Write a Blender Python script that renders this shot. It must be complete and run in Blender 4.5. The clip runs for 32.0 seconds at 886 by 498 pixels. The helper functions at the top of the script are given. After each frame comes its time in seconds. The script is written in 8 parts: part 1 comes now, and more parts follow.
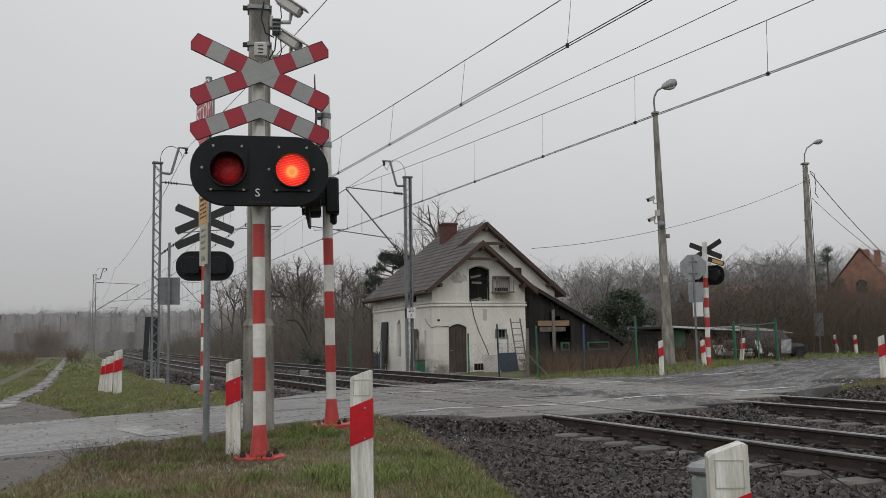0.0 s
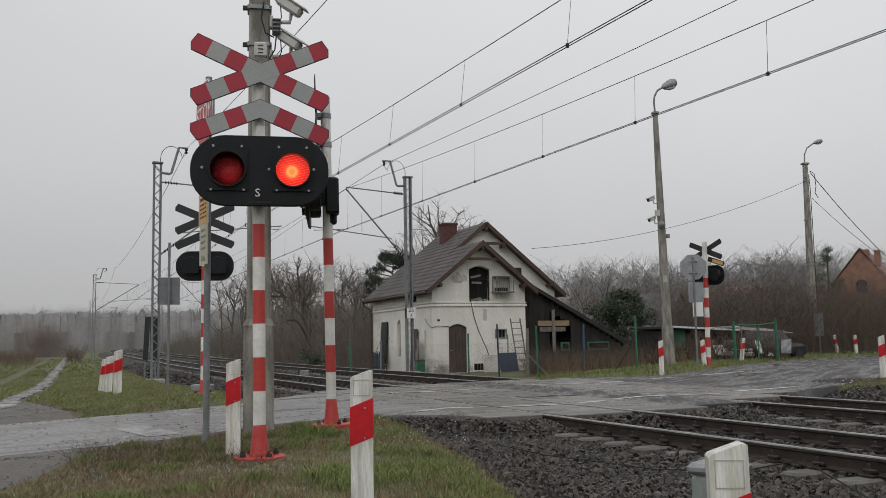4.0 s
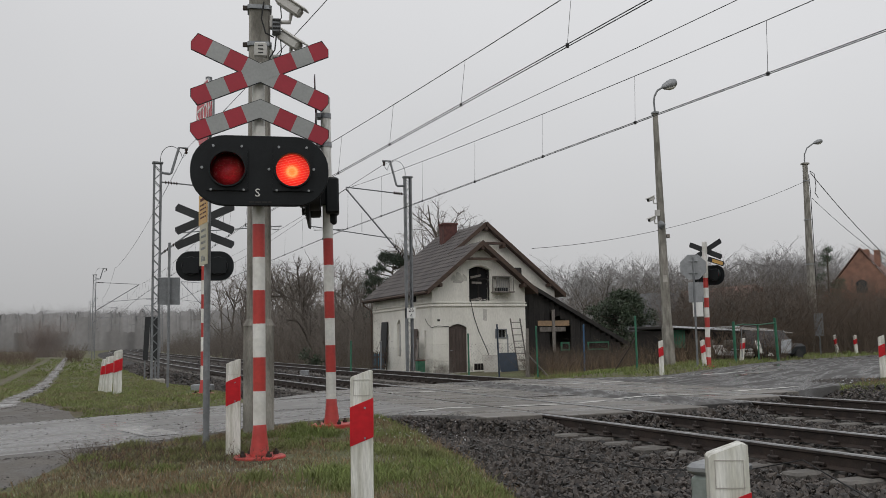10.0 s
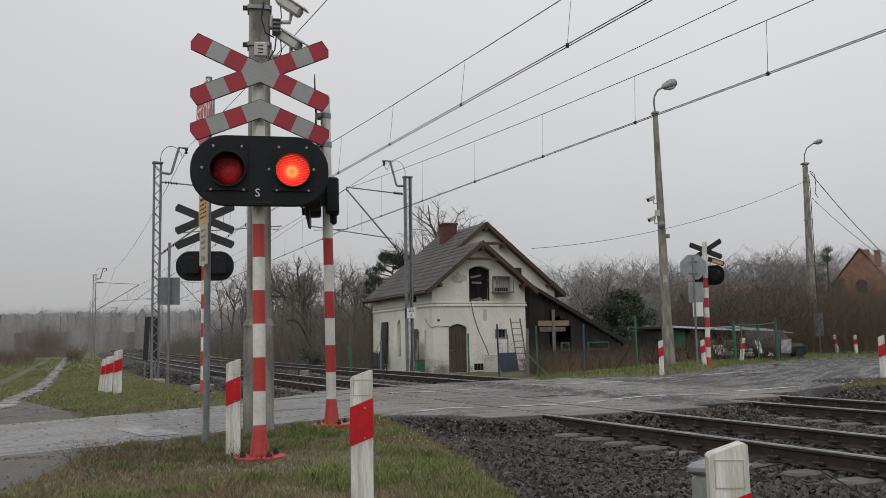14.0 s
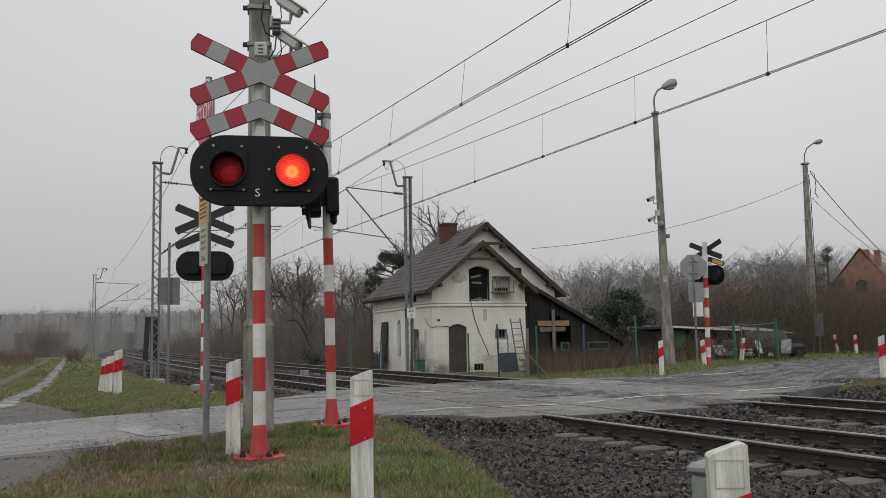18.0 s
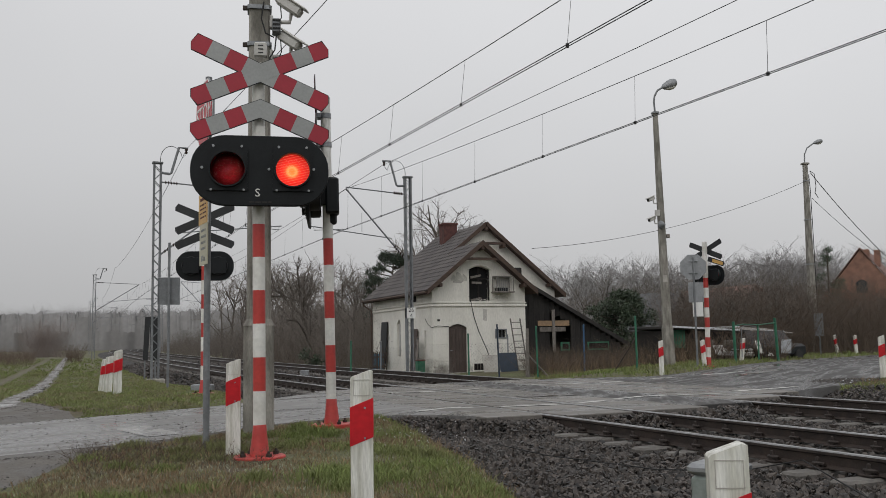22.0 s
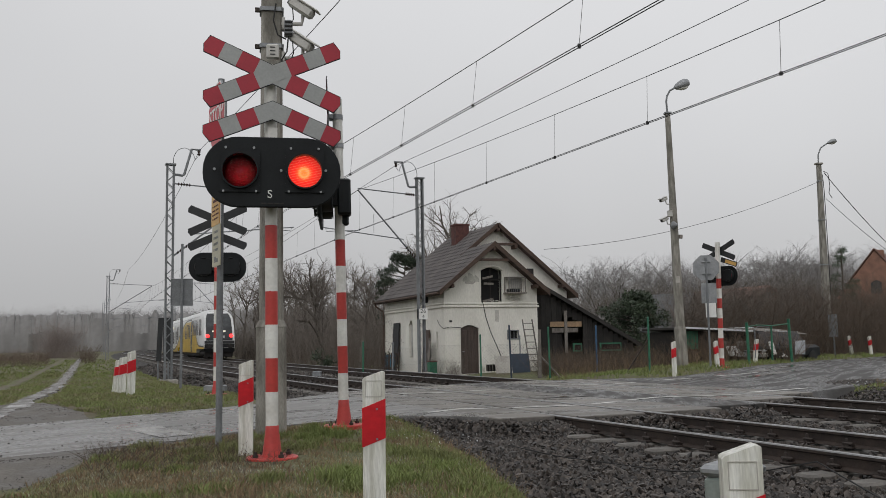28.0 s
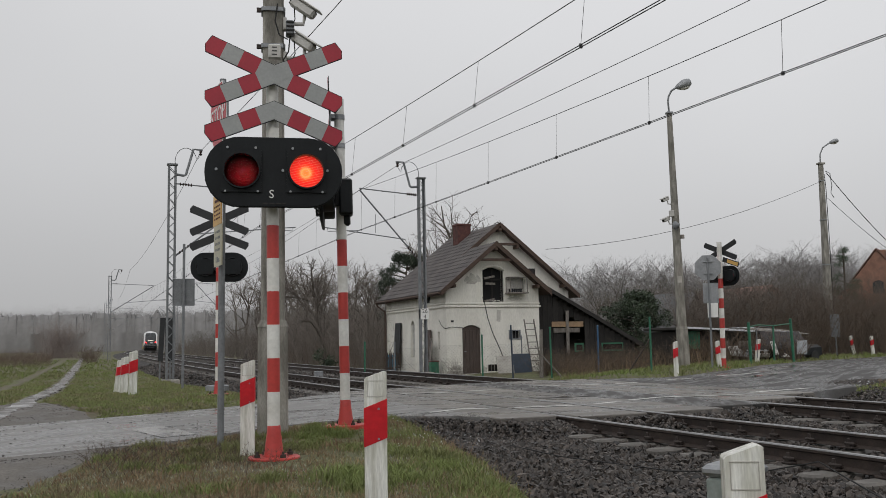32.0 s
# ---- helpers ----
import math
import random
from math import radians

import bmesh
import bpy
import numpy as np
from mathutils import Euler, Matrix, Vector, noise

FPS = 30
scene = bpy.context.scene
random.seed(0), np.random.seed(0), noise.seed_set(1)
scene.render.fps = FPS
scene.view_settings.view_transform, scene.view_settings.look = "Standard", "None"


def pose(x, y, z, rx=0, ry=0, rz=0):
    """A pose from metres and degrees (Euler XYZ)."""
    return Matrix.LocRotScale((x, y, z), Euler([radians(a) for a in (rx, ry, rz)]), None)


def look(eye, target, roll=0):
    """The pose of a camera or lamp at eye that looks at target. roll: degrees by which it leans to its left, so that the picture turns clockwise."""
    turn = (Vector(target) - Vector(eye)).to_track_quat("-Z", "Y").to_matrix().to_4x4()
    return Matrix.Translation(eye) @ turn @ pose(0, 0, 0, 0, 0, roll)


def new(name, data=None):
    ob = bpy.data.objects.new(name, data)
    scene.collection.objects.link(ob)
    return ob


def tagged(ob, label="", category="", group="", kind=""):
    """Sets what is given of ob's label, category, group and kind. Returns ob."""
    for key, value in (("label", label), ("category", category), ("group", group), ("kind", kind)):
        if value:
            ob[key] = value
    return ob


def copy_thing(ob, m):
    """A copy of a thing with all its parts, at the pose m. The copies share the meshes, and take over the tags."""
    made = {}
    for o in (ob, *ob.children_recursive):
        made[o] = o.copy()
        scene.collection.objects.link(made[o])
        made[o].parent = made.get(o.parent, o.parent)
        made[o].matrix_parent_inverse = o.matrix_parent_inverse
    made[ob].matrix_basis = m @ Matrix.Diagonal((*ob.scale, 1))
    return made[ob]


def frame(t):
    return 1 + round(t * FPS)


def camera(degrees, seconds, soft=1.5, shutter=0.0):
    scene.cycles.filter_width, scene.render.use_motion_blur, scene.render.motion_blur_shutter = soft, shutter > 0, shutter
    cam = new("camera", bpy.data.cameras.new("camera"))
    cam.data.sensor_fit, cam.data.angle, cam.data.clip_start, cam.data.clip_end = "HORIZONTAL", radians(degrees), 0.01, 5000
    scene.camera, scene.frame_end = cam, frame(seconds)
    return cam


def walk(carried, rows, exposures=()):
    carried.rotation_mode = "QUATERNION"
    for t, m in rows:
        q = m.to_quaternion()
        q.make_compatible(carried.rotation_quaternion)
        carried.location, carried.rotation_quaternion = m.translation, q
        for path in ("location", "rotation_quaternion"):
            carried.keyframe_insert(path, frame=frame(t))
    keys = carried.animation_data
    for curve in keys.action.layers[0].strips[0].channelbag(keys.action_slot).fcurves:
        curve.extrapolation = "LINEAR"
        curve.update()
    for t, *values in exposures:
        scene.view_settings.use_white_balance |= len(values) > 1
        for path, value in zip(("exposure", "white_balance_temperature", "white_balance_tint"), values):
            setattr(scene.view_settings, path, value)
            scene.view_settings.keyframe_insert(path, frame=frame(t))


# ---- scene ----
cam = camera(52.13, 32.0, soft=0.42, shutter=0.22)
EYE = Vector((0, 0, 1.1414))


def aim(pan, tilt):
    """The camera's pose, panned to the left and tilted up, in degrees."""
    a, b = radians(pan), radians(5.717 + tilt)
    way = Vector((-math.sin(a) * math.cos(b), math.cos(a) * math.cos(b), math.sin(b)))
    return look(EYE, EYE + 10 * way, -1.015)


walk(cam, [(0, aim(0, 0)), (25.5, aim(0, 0)), (27.5, aim(0.70, 0.075)), (28, aim(0.755, 0.075)), (28.5, aim(0.795, 0.075)),
           (29, aim(0.81, 0.075)), (30, aim(0.84, 0.075)), (32, aim(0.86, 0.075))])

# ---- sky: even overcast, brighter overhead ----
world = bpy.data.worlds.new("overcast_sky")
scene.world = world
world.use_nodes = True
wn, wl = world.node_tree.nodes, world.node_tree.links
wn.clear()
w_out = wn.new("ShaderNodeOutputWorld")
w_bg = wn.new("ShaderNodeBackground")
w_sky = wn.new("ShaderNodeTexSky")
w_sky.sky_type = "NISHITA"
w_sky.sun_disc = False
w_sky.sun_elevation, w_sky.sun_rotation = radians(24), radians(200)
w_sky.dust_density, w_sky.air_density = 6.0, 1.0
w_hsv = wn.new("ShaderNodeHueSaturation")
w_hsv.inputs["Saturation"].default_value = 0.12
w_hsv.inputs["Value"].default_value = 0.055
w_co = wn.new("ShaderNodeTexCoord")
w_sep = wn.new("ShaderNodeSeparateXYZ")
w_ramp = wn.new("ShaderNodeValToRGB")
for e, (at, c) in zip([w_ramp.color_ramp.elements[0], w_ramp.color_ramp.elements.new(0.2), w_ramp.color_ramp.elements.new(0.42), w_ramp.color_ramp.elements[-1]],
                      [(0.0, (0.535, 0.535, 0.54)), (0.2, (0.715, 0.72, 0.735)), (0.42, (0.84, 0.845, 0.865)), (1.0, (1.05, 1.06, 1.09))]):
    e.position, e.color = at, (*c, 1)
w_noise = wn.new("ShaderNodeTexNoise")
w_noise.inputs["Scale"].default_value = 2.2
w_noise.inputs["Detail"].default_value = 4
w_map = wn.new("ShaderNodeMapRange")
w_map.inputs["To Min"].default_value, w_map.inputs["To Max"].default_value = 0.9, 1.08
w_mul = wn.new("ShaderNodeMix")
w_mul.data_type, w_mul.blend_type = "RGBA", "MULTIPLY"
w_mul.inputs[0].default_value = 1
w_mix = wn.new("ShaderNodeMix")
w_mix.data_type = "RGBA"
w_mix.inputs[0].default_value = 0.88
wl.new(w_co.outputs["Generated"], w_sep.inputs[0])
wl.new(w_co.outputs["Generated"], w_noise.inputs["Vector"])
wl.new(w_sep.outputs["Z"], w_ramp.inputs[0])
wl.new(w_noise.outputs["Fac"], w_map.inputs["Value"])
w_west = wn.new("ShaderNodeMapRange")
w_west.inputs["From Min"].default_value, w_west.inputs["From Max"].default_value = -0.5, 0.15
w_west.inputs["To Min"].default_value, w_west.inputs["To Max"].default_value = 0.89, 1.0
w_dim = wn.new("ShaderNodeMix")
w_dim.data_type, w_dim.blend_type = "RGBA", "MULTIPLY"
w_dim.inputs[0].default_value = 1
wl.new(w_sep.outputs["X"], w_west.inputs["Value"])
wl.new(w_ramp.outputs["Color"], w_dim.inputs[6])
wl.new(w_west.outputs["Result"], w_dim.inputs[7])
wl.new(w_dim.outputs[2], w_mul.inputs[6])
wl.new(w_map.outputs["Result"], w_mul.inputs[7])
wl.new(w_sky.outputs["Color"], w_hsv.inputs["Color"])
wl.new(w_hsv.outputs["Color"], w_mix.inputs[6])
wl.new(w_mul.outputs[2], w_mix.inputs[7])
wl.new(w_mix.outputs[2], w_bg.inputs["Color"])
wl.new(w_bg.outputs[0], w_out.inputs[0])

sun_data = bpy.data.lights.new("sun", "SUN")
sun_data.energy, sun_data.angle, sun_data.color = 0.5, radians(40), (1.0, 0.98, 0.95)
sun = new("sun", sun_data)
sun.matrix_world = look((-20, -40, 60), (0, 20, 0))

# ---- materials ----
def mat(name, col, col2=None, rough=0.7, metal=0.0, scale=3.0, fine=40.0, bump=0.15, var=0.25, dist=0.01, rand=0.0, rough2=None, emit=None, stretch=None, spec=0.5, island=False, turn=0):
    """A surface with two scales of colour variation, fine relief and, with rand, a change of tone from object to object."""
    m = bpy.data.materials.new(name)
    m.use_nodes = True
    nt = m.node_tree
    n, l = nt.nodes, nt.links
    p = n["Principled BSDF"]
    co = n.new("ShaderNodeTexCoord")
    src = co.outputs["Object"]
    if stretch:
        mp = n.new("ShaderNodeMapping")
        mp.vector_type = "TEXTURE"
        mp.inputs["Scale"].default_value = [1 / a for a in stretch]
        mp.inputs["Rotation"].default_value = (0, 0, radians(turn))
        l.new(src, mp.inputs["Vector"])
        src = mp.outputs["Vector"]
    big, small = n.new("ShaderNodeTexNoise"), n.new("ShaderNodeTexNoise")
    for t, s, d in ((big, scale, 5), (small, fine, 3)):
        t.inputs["Scale"].default_value, t.inputs["Detail"].default_value = s, d
        l.new(src, t.inputs["Vector"])
    ramp = n.new("ShaderNodeValToRGB")
    c2 = col2 or tuple(c * (1 - var) for c in col)
    ramp.color_ramp.elements[0].position, ramp.color_ramp.elements[1].position = 0.36, 0.64
    ramp.color_ramp.elements[0].color, ramp.color_ramp.elements[1].color = (*c2, 1), (*col, 1)
    l.new(big.outputs["Fac"], ramp.inputs[0])
    rng = n.new("ShaderNodeMapRange")
    rng.inputs["From Min"].default_value, rng.inputs["From Max"].default_value = 0.3, 0.7
    rng.inputs["To Min"].default_value, rng.inputs["To Max"].default_value = 1 - var * 0.7, 1 + var * 0.5
    l.new(small.outputs["Fac"], rng.inputs["Value"])
    mul = n.new("ShaderNodeMix")
    mul.data_type, mul.blend_type = "RGBA", "MULTIPLY"
    mul.inputs[0].default_value = 1
    l.new(ramp.outputs["Color"], mul.inputs[6])
    l.new(rng.outputs["Result"], mul.inputs[7])
    out = mul.outputs[2]
    if rand:
        if island:
            inf, key = n.new("ShaderNodeNewGeometry"), "Random Per Island"
        else:
            inf, key = n.new("ShaderNodeObjectInfo"), "Random"
        r2 = n.new("ShaderNodeMapRange")
        r2.inputs["To Min"].default_value, r2.inputs["To Max"].default_value = 1 - rand, 1 + rand
        l.new(inf.outputs[key], r2.inputs["Value"])
        m2 = n.new("ShaderNodeMix")
        m2.data_type, m2.blend_type = "RGBA", "MULTIPLY"
        m2.inputs[0].default_value = 1
        l.new(out, m2.inputs[6])
        l.new(r2.outputs["Result"], m2.inputs[7])
        out = m2.outputs[2]
    l.new(out, p.inputs["Base Color"])
    p.inputs["Metallic"].default_value = metal
    p.inputs["Specular IOR Level"].default_value = spec
    if rough2 is None:
        p.inputs["Roughness"].default_value = rough
    else:
        rr = n.new("ShaderNodeMapRange")
        rr.inputs["From Min"].default_value, rr.inputs["From Max"].default_value = 0.42, 0.58
        rr.inputs["To Min"].default_value, rr.inputs["To Max"].default_value = rough2, rough
        l.new(big.outputs["Fac"], rr.inputs["Value"])
        l.new(rr.outputs["Result"], p.inputs["Roughness"])
    if bump:
        b = n.new("ShaderNodeBump")
        b.inputs["Strength"].default_value, b.inputs["Distance"].default_value = bump, dist
        l.new(small.outputs["Fac"], b.inputs["Height"])
        l.new(b.outputs["Normal"], p.inputs["Normal"])
    if emit:
        p.inputs["Emission Color"].default_value = (*emit[:3], 1)
        p.inputs["Emission Strength"].default_value = emit[3]
    return m


def glass(name, tint, ior=1.45, rough=0.05):
    """A thin pane: tinted see-through with a gloss."""
    m = bpy.data.materials.new(name)
    m.use_nodes = True
    n, l = m.node_tree.nodes, m.node_tree.links
    n.clear()
    o, mix = n.new("ShaderNodeOutputMaterial"), n.new("ShaderNodeMixShader")
    tr, gl, fr = n.new("ShaderNodeBsdfTransparent"), n.new("ShaderNodeBsdfGlossy"), n.new("ShaderNodeFresnel")
    tr.inputs["Color"].default_value = (*tint, 1)
    gl.inputs["Roughness"].default_value = rough
    fr.inputs["IOR"].default_value = ior
    l.new(fr.outputs[0], mix.inputs[0])
    l.new(tr.outputs[0], mix.inputs[1])
    l.new(gl.outputs[0], mix.inputs[2])
    l.new(mix.outputs[0], o.inputs[0])
    return m


GRASS_SOIL = mat("grass_soil", (0.10, 0.115, 0.044), (0.095, 0.075, 0.045), rough=0.95, scale=0.6, fine=9, bump=0.6, dist=0.03, var=0.4)
LUSH = mat("lush_grass_blade", (0.162, 0.212, 0.056), (0.165, 0.172, 0.066), rough=0.8, scale=0.5, fine=6, bump=0, var=0.25, rand=0.25, island=True)
BLADE = mat("grass_blade", (0.185, 0.22, 0.08), (0.225, 0.175, 0.108), rough=0.8, scale=1.3, fine=6, bump=0, var=0.35, rand=0.35, island=True)
BLEACHED = mat("frosted_blade", (0.36, 0.37, 0.29), (0.27, 0.26, 0.17), rough=0.85, scale=2.5, fine=8, bump=0, rand=0.3, island=True)
DRY = mat("dry_stalk", (0.27, 0.20, 0.115), (0.17, 0.105, 0.065), rough=0.9, scale=1.5, fine=8, bump=0, rand=0.35, island=True)
ASPHALT = mat("wet_asphalt", (0.190, 0.182, 0.173), (0.080, 0.077, 0.073), rough=0.55, rough2=0.14, scale=1.4, fine=70, bump=0.4, dist=0.006, var=0.45, stretch=(0.3, 1.5, 1), turn=49)
ASPHALT_DARK = mat("dark_asphalt", (0.060, 0.056, 0.053), (0.026, 0.025, 0.024), rough=0.75, rough2=0.27, spec=0.42, scale=2.4, fine=45, bump=0.3, dist=0.006, var=0.35, stretch=(1.5, 0.18, 1), turn=-33)
SLAB = mat("crossing_slab", (0.165, 0.152, 0.136), (0.098, 0.089, 0.079), rough=0.6, rough2=0.2, scale=1.3, fine=40, bump=0.2, dist=0.004, rand=0.22, spec=0.4, stretch=(0.35, 1.0, 1), var=0.35)
LINE = mat("road_paint", (0.58, 0.57, 0.54), (0.36, 0.355, 0.335), rough=0.5, scale=4, fine=30, bump=0.1)
PATCH = mat("pale_patch", (0.25, 0.242, 0.228), (0.16, 0.154, 0.146), rough=0.35, rough2=0.14, scale=2.5, fine=50, bump=0.2, dist=0.004, var=0.25)
GRAVELMUD = mat("muddy_gravel", (0.15, 0.138, 0.122), (0.075, 0.067, 0.058), rough=0.95, rough2=0.55, scale=2.2, fine=38, bump=0.7, dist=0.015, var=0.4)
PUDDLE = mat("puddle", (0.12, 0.11, 0.10), rough=0.6, rough2=0.1, scale=2, fine=10, bump=0.02)
BALLAST = mat("ballast", (0.034, 0.030, 0.027), (0.016, 0.014, 0.013), rough=0.8, scale=14, fine=28, bump=1.0, dist=0.05, var=0.45)
STONE = mat("ballast_stone", (0.063, 0.052, 0.044), (0.025, 0.020, 0.017), rough=0.55, scale=9, fine=70, bump=0.3, dist=0.006, rand=0.85, island=True)
SLEEPER = mat("concrete_sleeper", (0.155, 0.144, 0.13), (0.09, 0.083, 0.075), rough=0.75, scale=4, fine=40, bump=0.25, rand=0.12)
RUST = mat("rusty_steel", (0.055, 0.04, 0.033), (0.032, 0.025, 0.022), rough=0.7, metal=0.25, scale=5, fine=50, bump=0.3, var=0.35)
HEAD = mat("polished_rail", (0.34, 0.34, 0.34), (0.22, 0.22, 0.22), rough=0.32, metal=0.9, scale=2, fine=40, bump=0.05)
PLASTER = mat("white_plaster", (0.78, 0.76, 0.70), (0.69, 0.67, 0.61), rough=0.9, scale=1.3, fine=14, bump=0.2, var=0.13, dist=0.01, stretch=(1.3, 1.3, 0.45))
PLASTER_OLD = mat("old_plaster", (0.50, 0.48, 0.44), (0.36, 0.34, 0.31), rough=0.9, scale=2, fine=20, bump=0.3, var=0.2)
PLASTER_WORN = mat("worn_plaster", (0.60, 0.585, 0.53), (0.44, 0.43, 0.385), rough=0.9, scale=3, fine=24, bump=0.3, var=0.2)
ROOF = mat("roof_tile", (0.095, 0.082, 0.078), (0.055, 0.048, 0.046), rough=0.55, scale=1.2, fine=22, bump=0.2, var=0.3)
FASCIA = mat("brown_board", (0.085, 0.05, 0.035), (0.05, 0.032, 0.025), rough=0.7, scale=4, fine=30, bump=0.2, stretch=(1, 1, 6))
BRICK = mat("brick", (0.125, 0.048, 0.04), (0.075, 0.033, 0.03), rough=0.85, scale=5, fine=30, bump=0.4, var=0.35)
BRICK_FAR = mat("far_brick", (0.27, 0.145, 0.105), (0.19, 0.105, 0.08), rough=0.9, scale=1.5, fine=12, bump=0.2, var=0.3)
DARKWOOD = mat("black_boards", (0.022, 0.019, 0.017), (0.012, 0.011, 0.01), rough=0.8, scale=3, fine=25, bump=0.3, rand=0.3, stretch=(6, 6, 1))
DOORWOOD = mat("brown_door", (0.075, 0.052, 0.043), (0.05, 0.036, 0.03), rough=0.6, scale=3, fine=25, bump=0.2, stretch=(6, 6, 1), rand=0.1)
RAWWOOD = mat("raw_wood", (0.30, 0.20, 0.115), (0.21, 0.145, 0.09), rough=0.8, scale=4, fine=30, bump=0.2, rand=0.2)
GREYWOOD = mat("weathered_wood", (0.24, 0.22, 0.20), (0.14, 0.125, 0.11), rough=0.9, scale=5, fine=40, bump=0.3, rand=0.25, stretch=(4, 4, 1))
# In window openings this near-black stands in for the shade of the rooms.
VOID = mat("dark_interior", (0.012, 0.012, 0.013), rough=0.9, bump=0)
GALV = mat("galvanised_steel", (0.30, 0.31, 0.32), (0.21, 0.22, 0.23), rough=0.5, metal=0.6, scale=6, fine=40, bump=0.08)
GREYPAINT = mat("grey_paint", (0.20, 0.21, 0.22), (0.14, 0.148, 0.155), rough=0.55, scale=4, fine=30, bump=0.08)
SIGNBACK = mat("sign_back", (0.30, 0.31, 0.32), (0.22, 0.23, 0.24), rough=0.5, metal=0.3, scale=3, fine=25, bump=0.06)
CONCRETE = mat("pole_concrete", (0.33, 0.315, 0.28), (0.15, 0.142, 0.122), rough=0.9, scale=2.4, fine=34, bump=0.4, dist=0.008, stretch=(3, 3, 0.7), var=0.3)
WHITEP = mat("white_paint", (0.74, 0.735, 0.70), (0.58, 0.57, 0.53), rough=0.5, scale=3, fine=28, bump=0.06, var=0.12)
POSTWHITE = mat("post_white", (0.74, 0.74, 0.70), (0.46, 0.455, 0.39), rough=0.55, scale=4, fine=34, bump=0.1, stretch=(5, 5, 0.6), var=0.22)
REDP = mat("red_paint", (0.56, 0.016, 0.024), (0.46, 0.014, 0.022), rough=0.45, scale=3, fine=30, bump=0.05, var=0.15, spec=0.25)
REDPOLE = mat("red_orange_paint", (0.48, 0.045, 0.035), (0.38, 0.035, 0.03), rough=0.45, scale=3, fine=30, bump=0.05, var=0.15)
FOILGREY = mat("reflective_grey", (0.33, 0.34, 0.335), (0.29, 0.30, 0.295), rough=0.4, scale=3, fine=40, bump=0.04, var=0.1)
FOILRED = mat("reflective_red", (0.37, 0.012, 0.03), (0.31, 0.011, 0.027), rough=0.4, scale=3, fine=40, bump=0.04, var=0.1)
BLACKP = mat("black_enamel", (0.010, 0.0125, 0.014), (0.007, 0.0085, 0.010), spec=0.22, rough=0.5, scale=4, fine=40, bump=0.05)
BLACKBACK = mat("black_matt", (0.02, 0.022, 0.024), (0.013, 0.014, 0.016), rough=0.6, scale=4, fine=30, bump=0.08)
RUBBER = mat("rubber", (0.02, 0.02, 0.02), rough=0.8, scale=6, fine=40)
SIGNRED = mat("stop_red", (0.50, 0.035, 0.05), (0.44, 0.03, 0.045), rough=0.4, bump=0.02, var=0.1)
SIGNWHITE = mat("sign_white", (0.74, 0.74, 0.72), rough=0.4, bump=0.02, var=0.08)
SIGNYELLOW = mat("sign_yellow", (0.60, 0.36, 0.10), (0.52, 0.31, 0.09), rough=0.45, bump=0.02, var=0.1)
SIGNCREAM = mat("sign_cream", (0.50, 0.48, 0.36), (0.42, 0.40, 0.30), rough=0.5, bump=0.03, var=0.12)
INK = mat("ink", (0.03, 0.03, 0.03), rough=0.5, bump=0)
GREENP = mat("green_paint", (0.025, 0.16, 0.09), (0.02, 0.10, 0.06), rough=0.5, scale=4, fine=30, bump=0.1)
BLUEP = mat("blue_paint", (0.03, 0.045, 0.07), (0.02, 0.032, 0.05), rough=0.5, scale=4, fine=30, bump=0.1)
BLUEPOST = mat("blue_post_paint", (0.04, 0.12, 0.24), (0.03, 0.08, 0.16), rough=0.5, scale=4, fine=30, bump=0.1)
BLUEBIN = mat("blue_plastic", (0.05, 0.20, 0.32), rough=0.5, scale=3)
WIRE = mat("wire", (0.03, 0.03, 0.032), rough=0.5, metal=0.4, bump=0)
INSUL = mat("insulator", (0.05, 0.03, 0.025), rough=0.25, bump=0)
BARK = mat("bark", (0.11, 0.096, 0.08), (0.07, 0.06, 0.05), rough=0.95, scale=6, fine=40, bump=0.5, stretch=(3, 3, 0.6))
TWIG = mat("twig", (0.165, 0.143, 0.125), (0.12, 0.102, 0.088), rough=0.9, bump=0, rand=0.2)
TWIGRED = mat("reddish_twig", (0.115, 0.083, 0.060), (0.078, 0.060, 0.046), rough=0.9, bump=0, rand=0.25)
# Distant trees: mist is mixed into this pale grey.
TWIGFAR = mat("hazed_far_twig", (0.25, 0.24, 0.235), (0.21, 0.202, 0.198), rough=0.95, bump=0, rand=0.15)
OLIVE = mat("dull_lettering", (0.16, 0.11, 0.02), (0.12, 0.085, 0.02), rough=0.4, bump=0)
# Solid far woods, with the mist before them painted as lighter grey.
WOODFAR = mat("hazed_far_wood", (0.215, 0.21, 0.205), (0.175, 0.17, 0.166), rough=1, scale=0.10, fine=0.7, bump=0, var=0.12)
# Field shrub twigs, paled: the haze over them is put into the colour.
TWIGMID = mat("hazed_brown_twig", (0.20, 0.165, 0.148), (0.16, 0.132, 0.118), rough=0.95, bump=0, rand=0.2)
TURF = mat("worn_turf", (0.135, 0.125, 0.075), (0.105, 0.088, 0.06), rough=0.95, scale=2.0, fine=12, bump=0.6, dist=0.02, var=0.35)
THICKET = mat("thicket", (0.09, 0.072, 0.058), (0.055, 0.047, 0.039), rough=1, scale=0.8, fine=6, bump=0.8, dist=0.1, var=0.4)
NEEDLE = mat("pine_needles", (0.05, 0.072, 0.042), (0.032, 0.05, 0.03), rough=0.8, bump=0, rand=0.3)
IVY = mat("ivy_leaf", (0.055, 0.078, 0.042), (0.032, 0.048, 0.028), rough=0.6, bump=0, rand=0.4, island=True)
TRAINWHITE = mat("train_white", (0.68, 0.685, 0.68), (0.60, 0.605, 0.60), rough=0.28, scale=1.2, fine=10, bump=0.02, var=0.1)
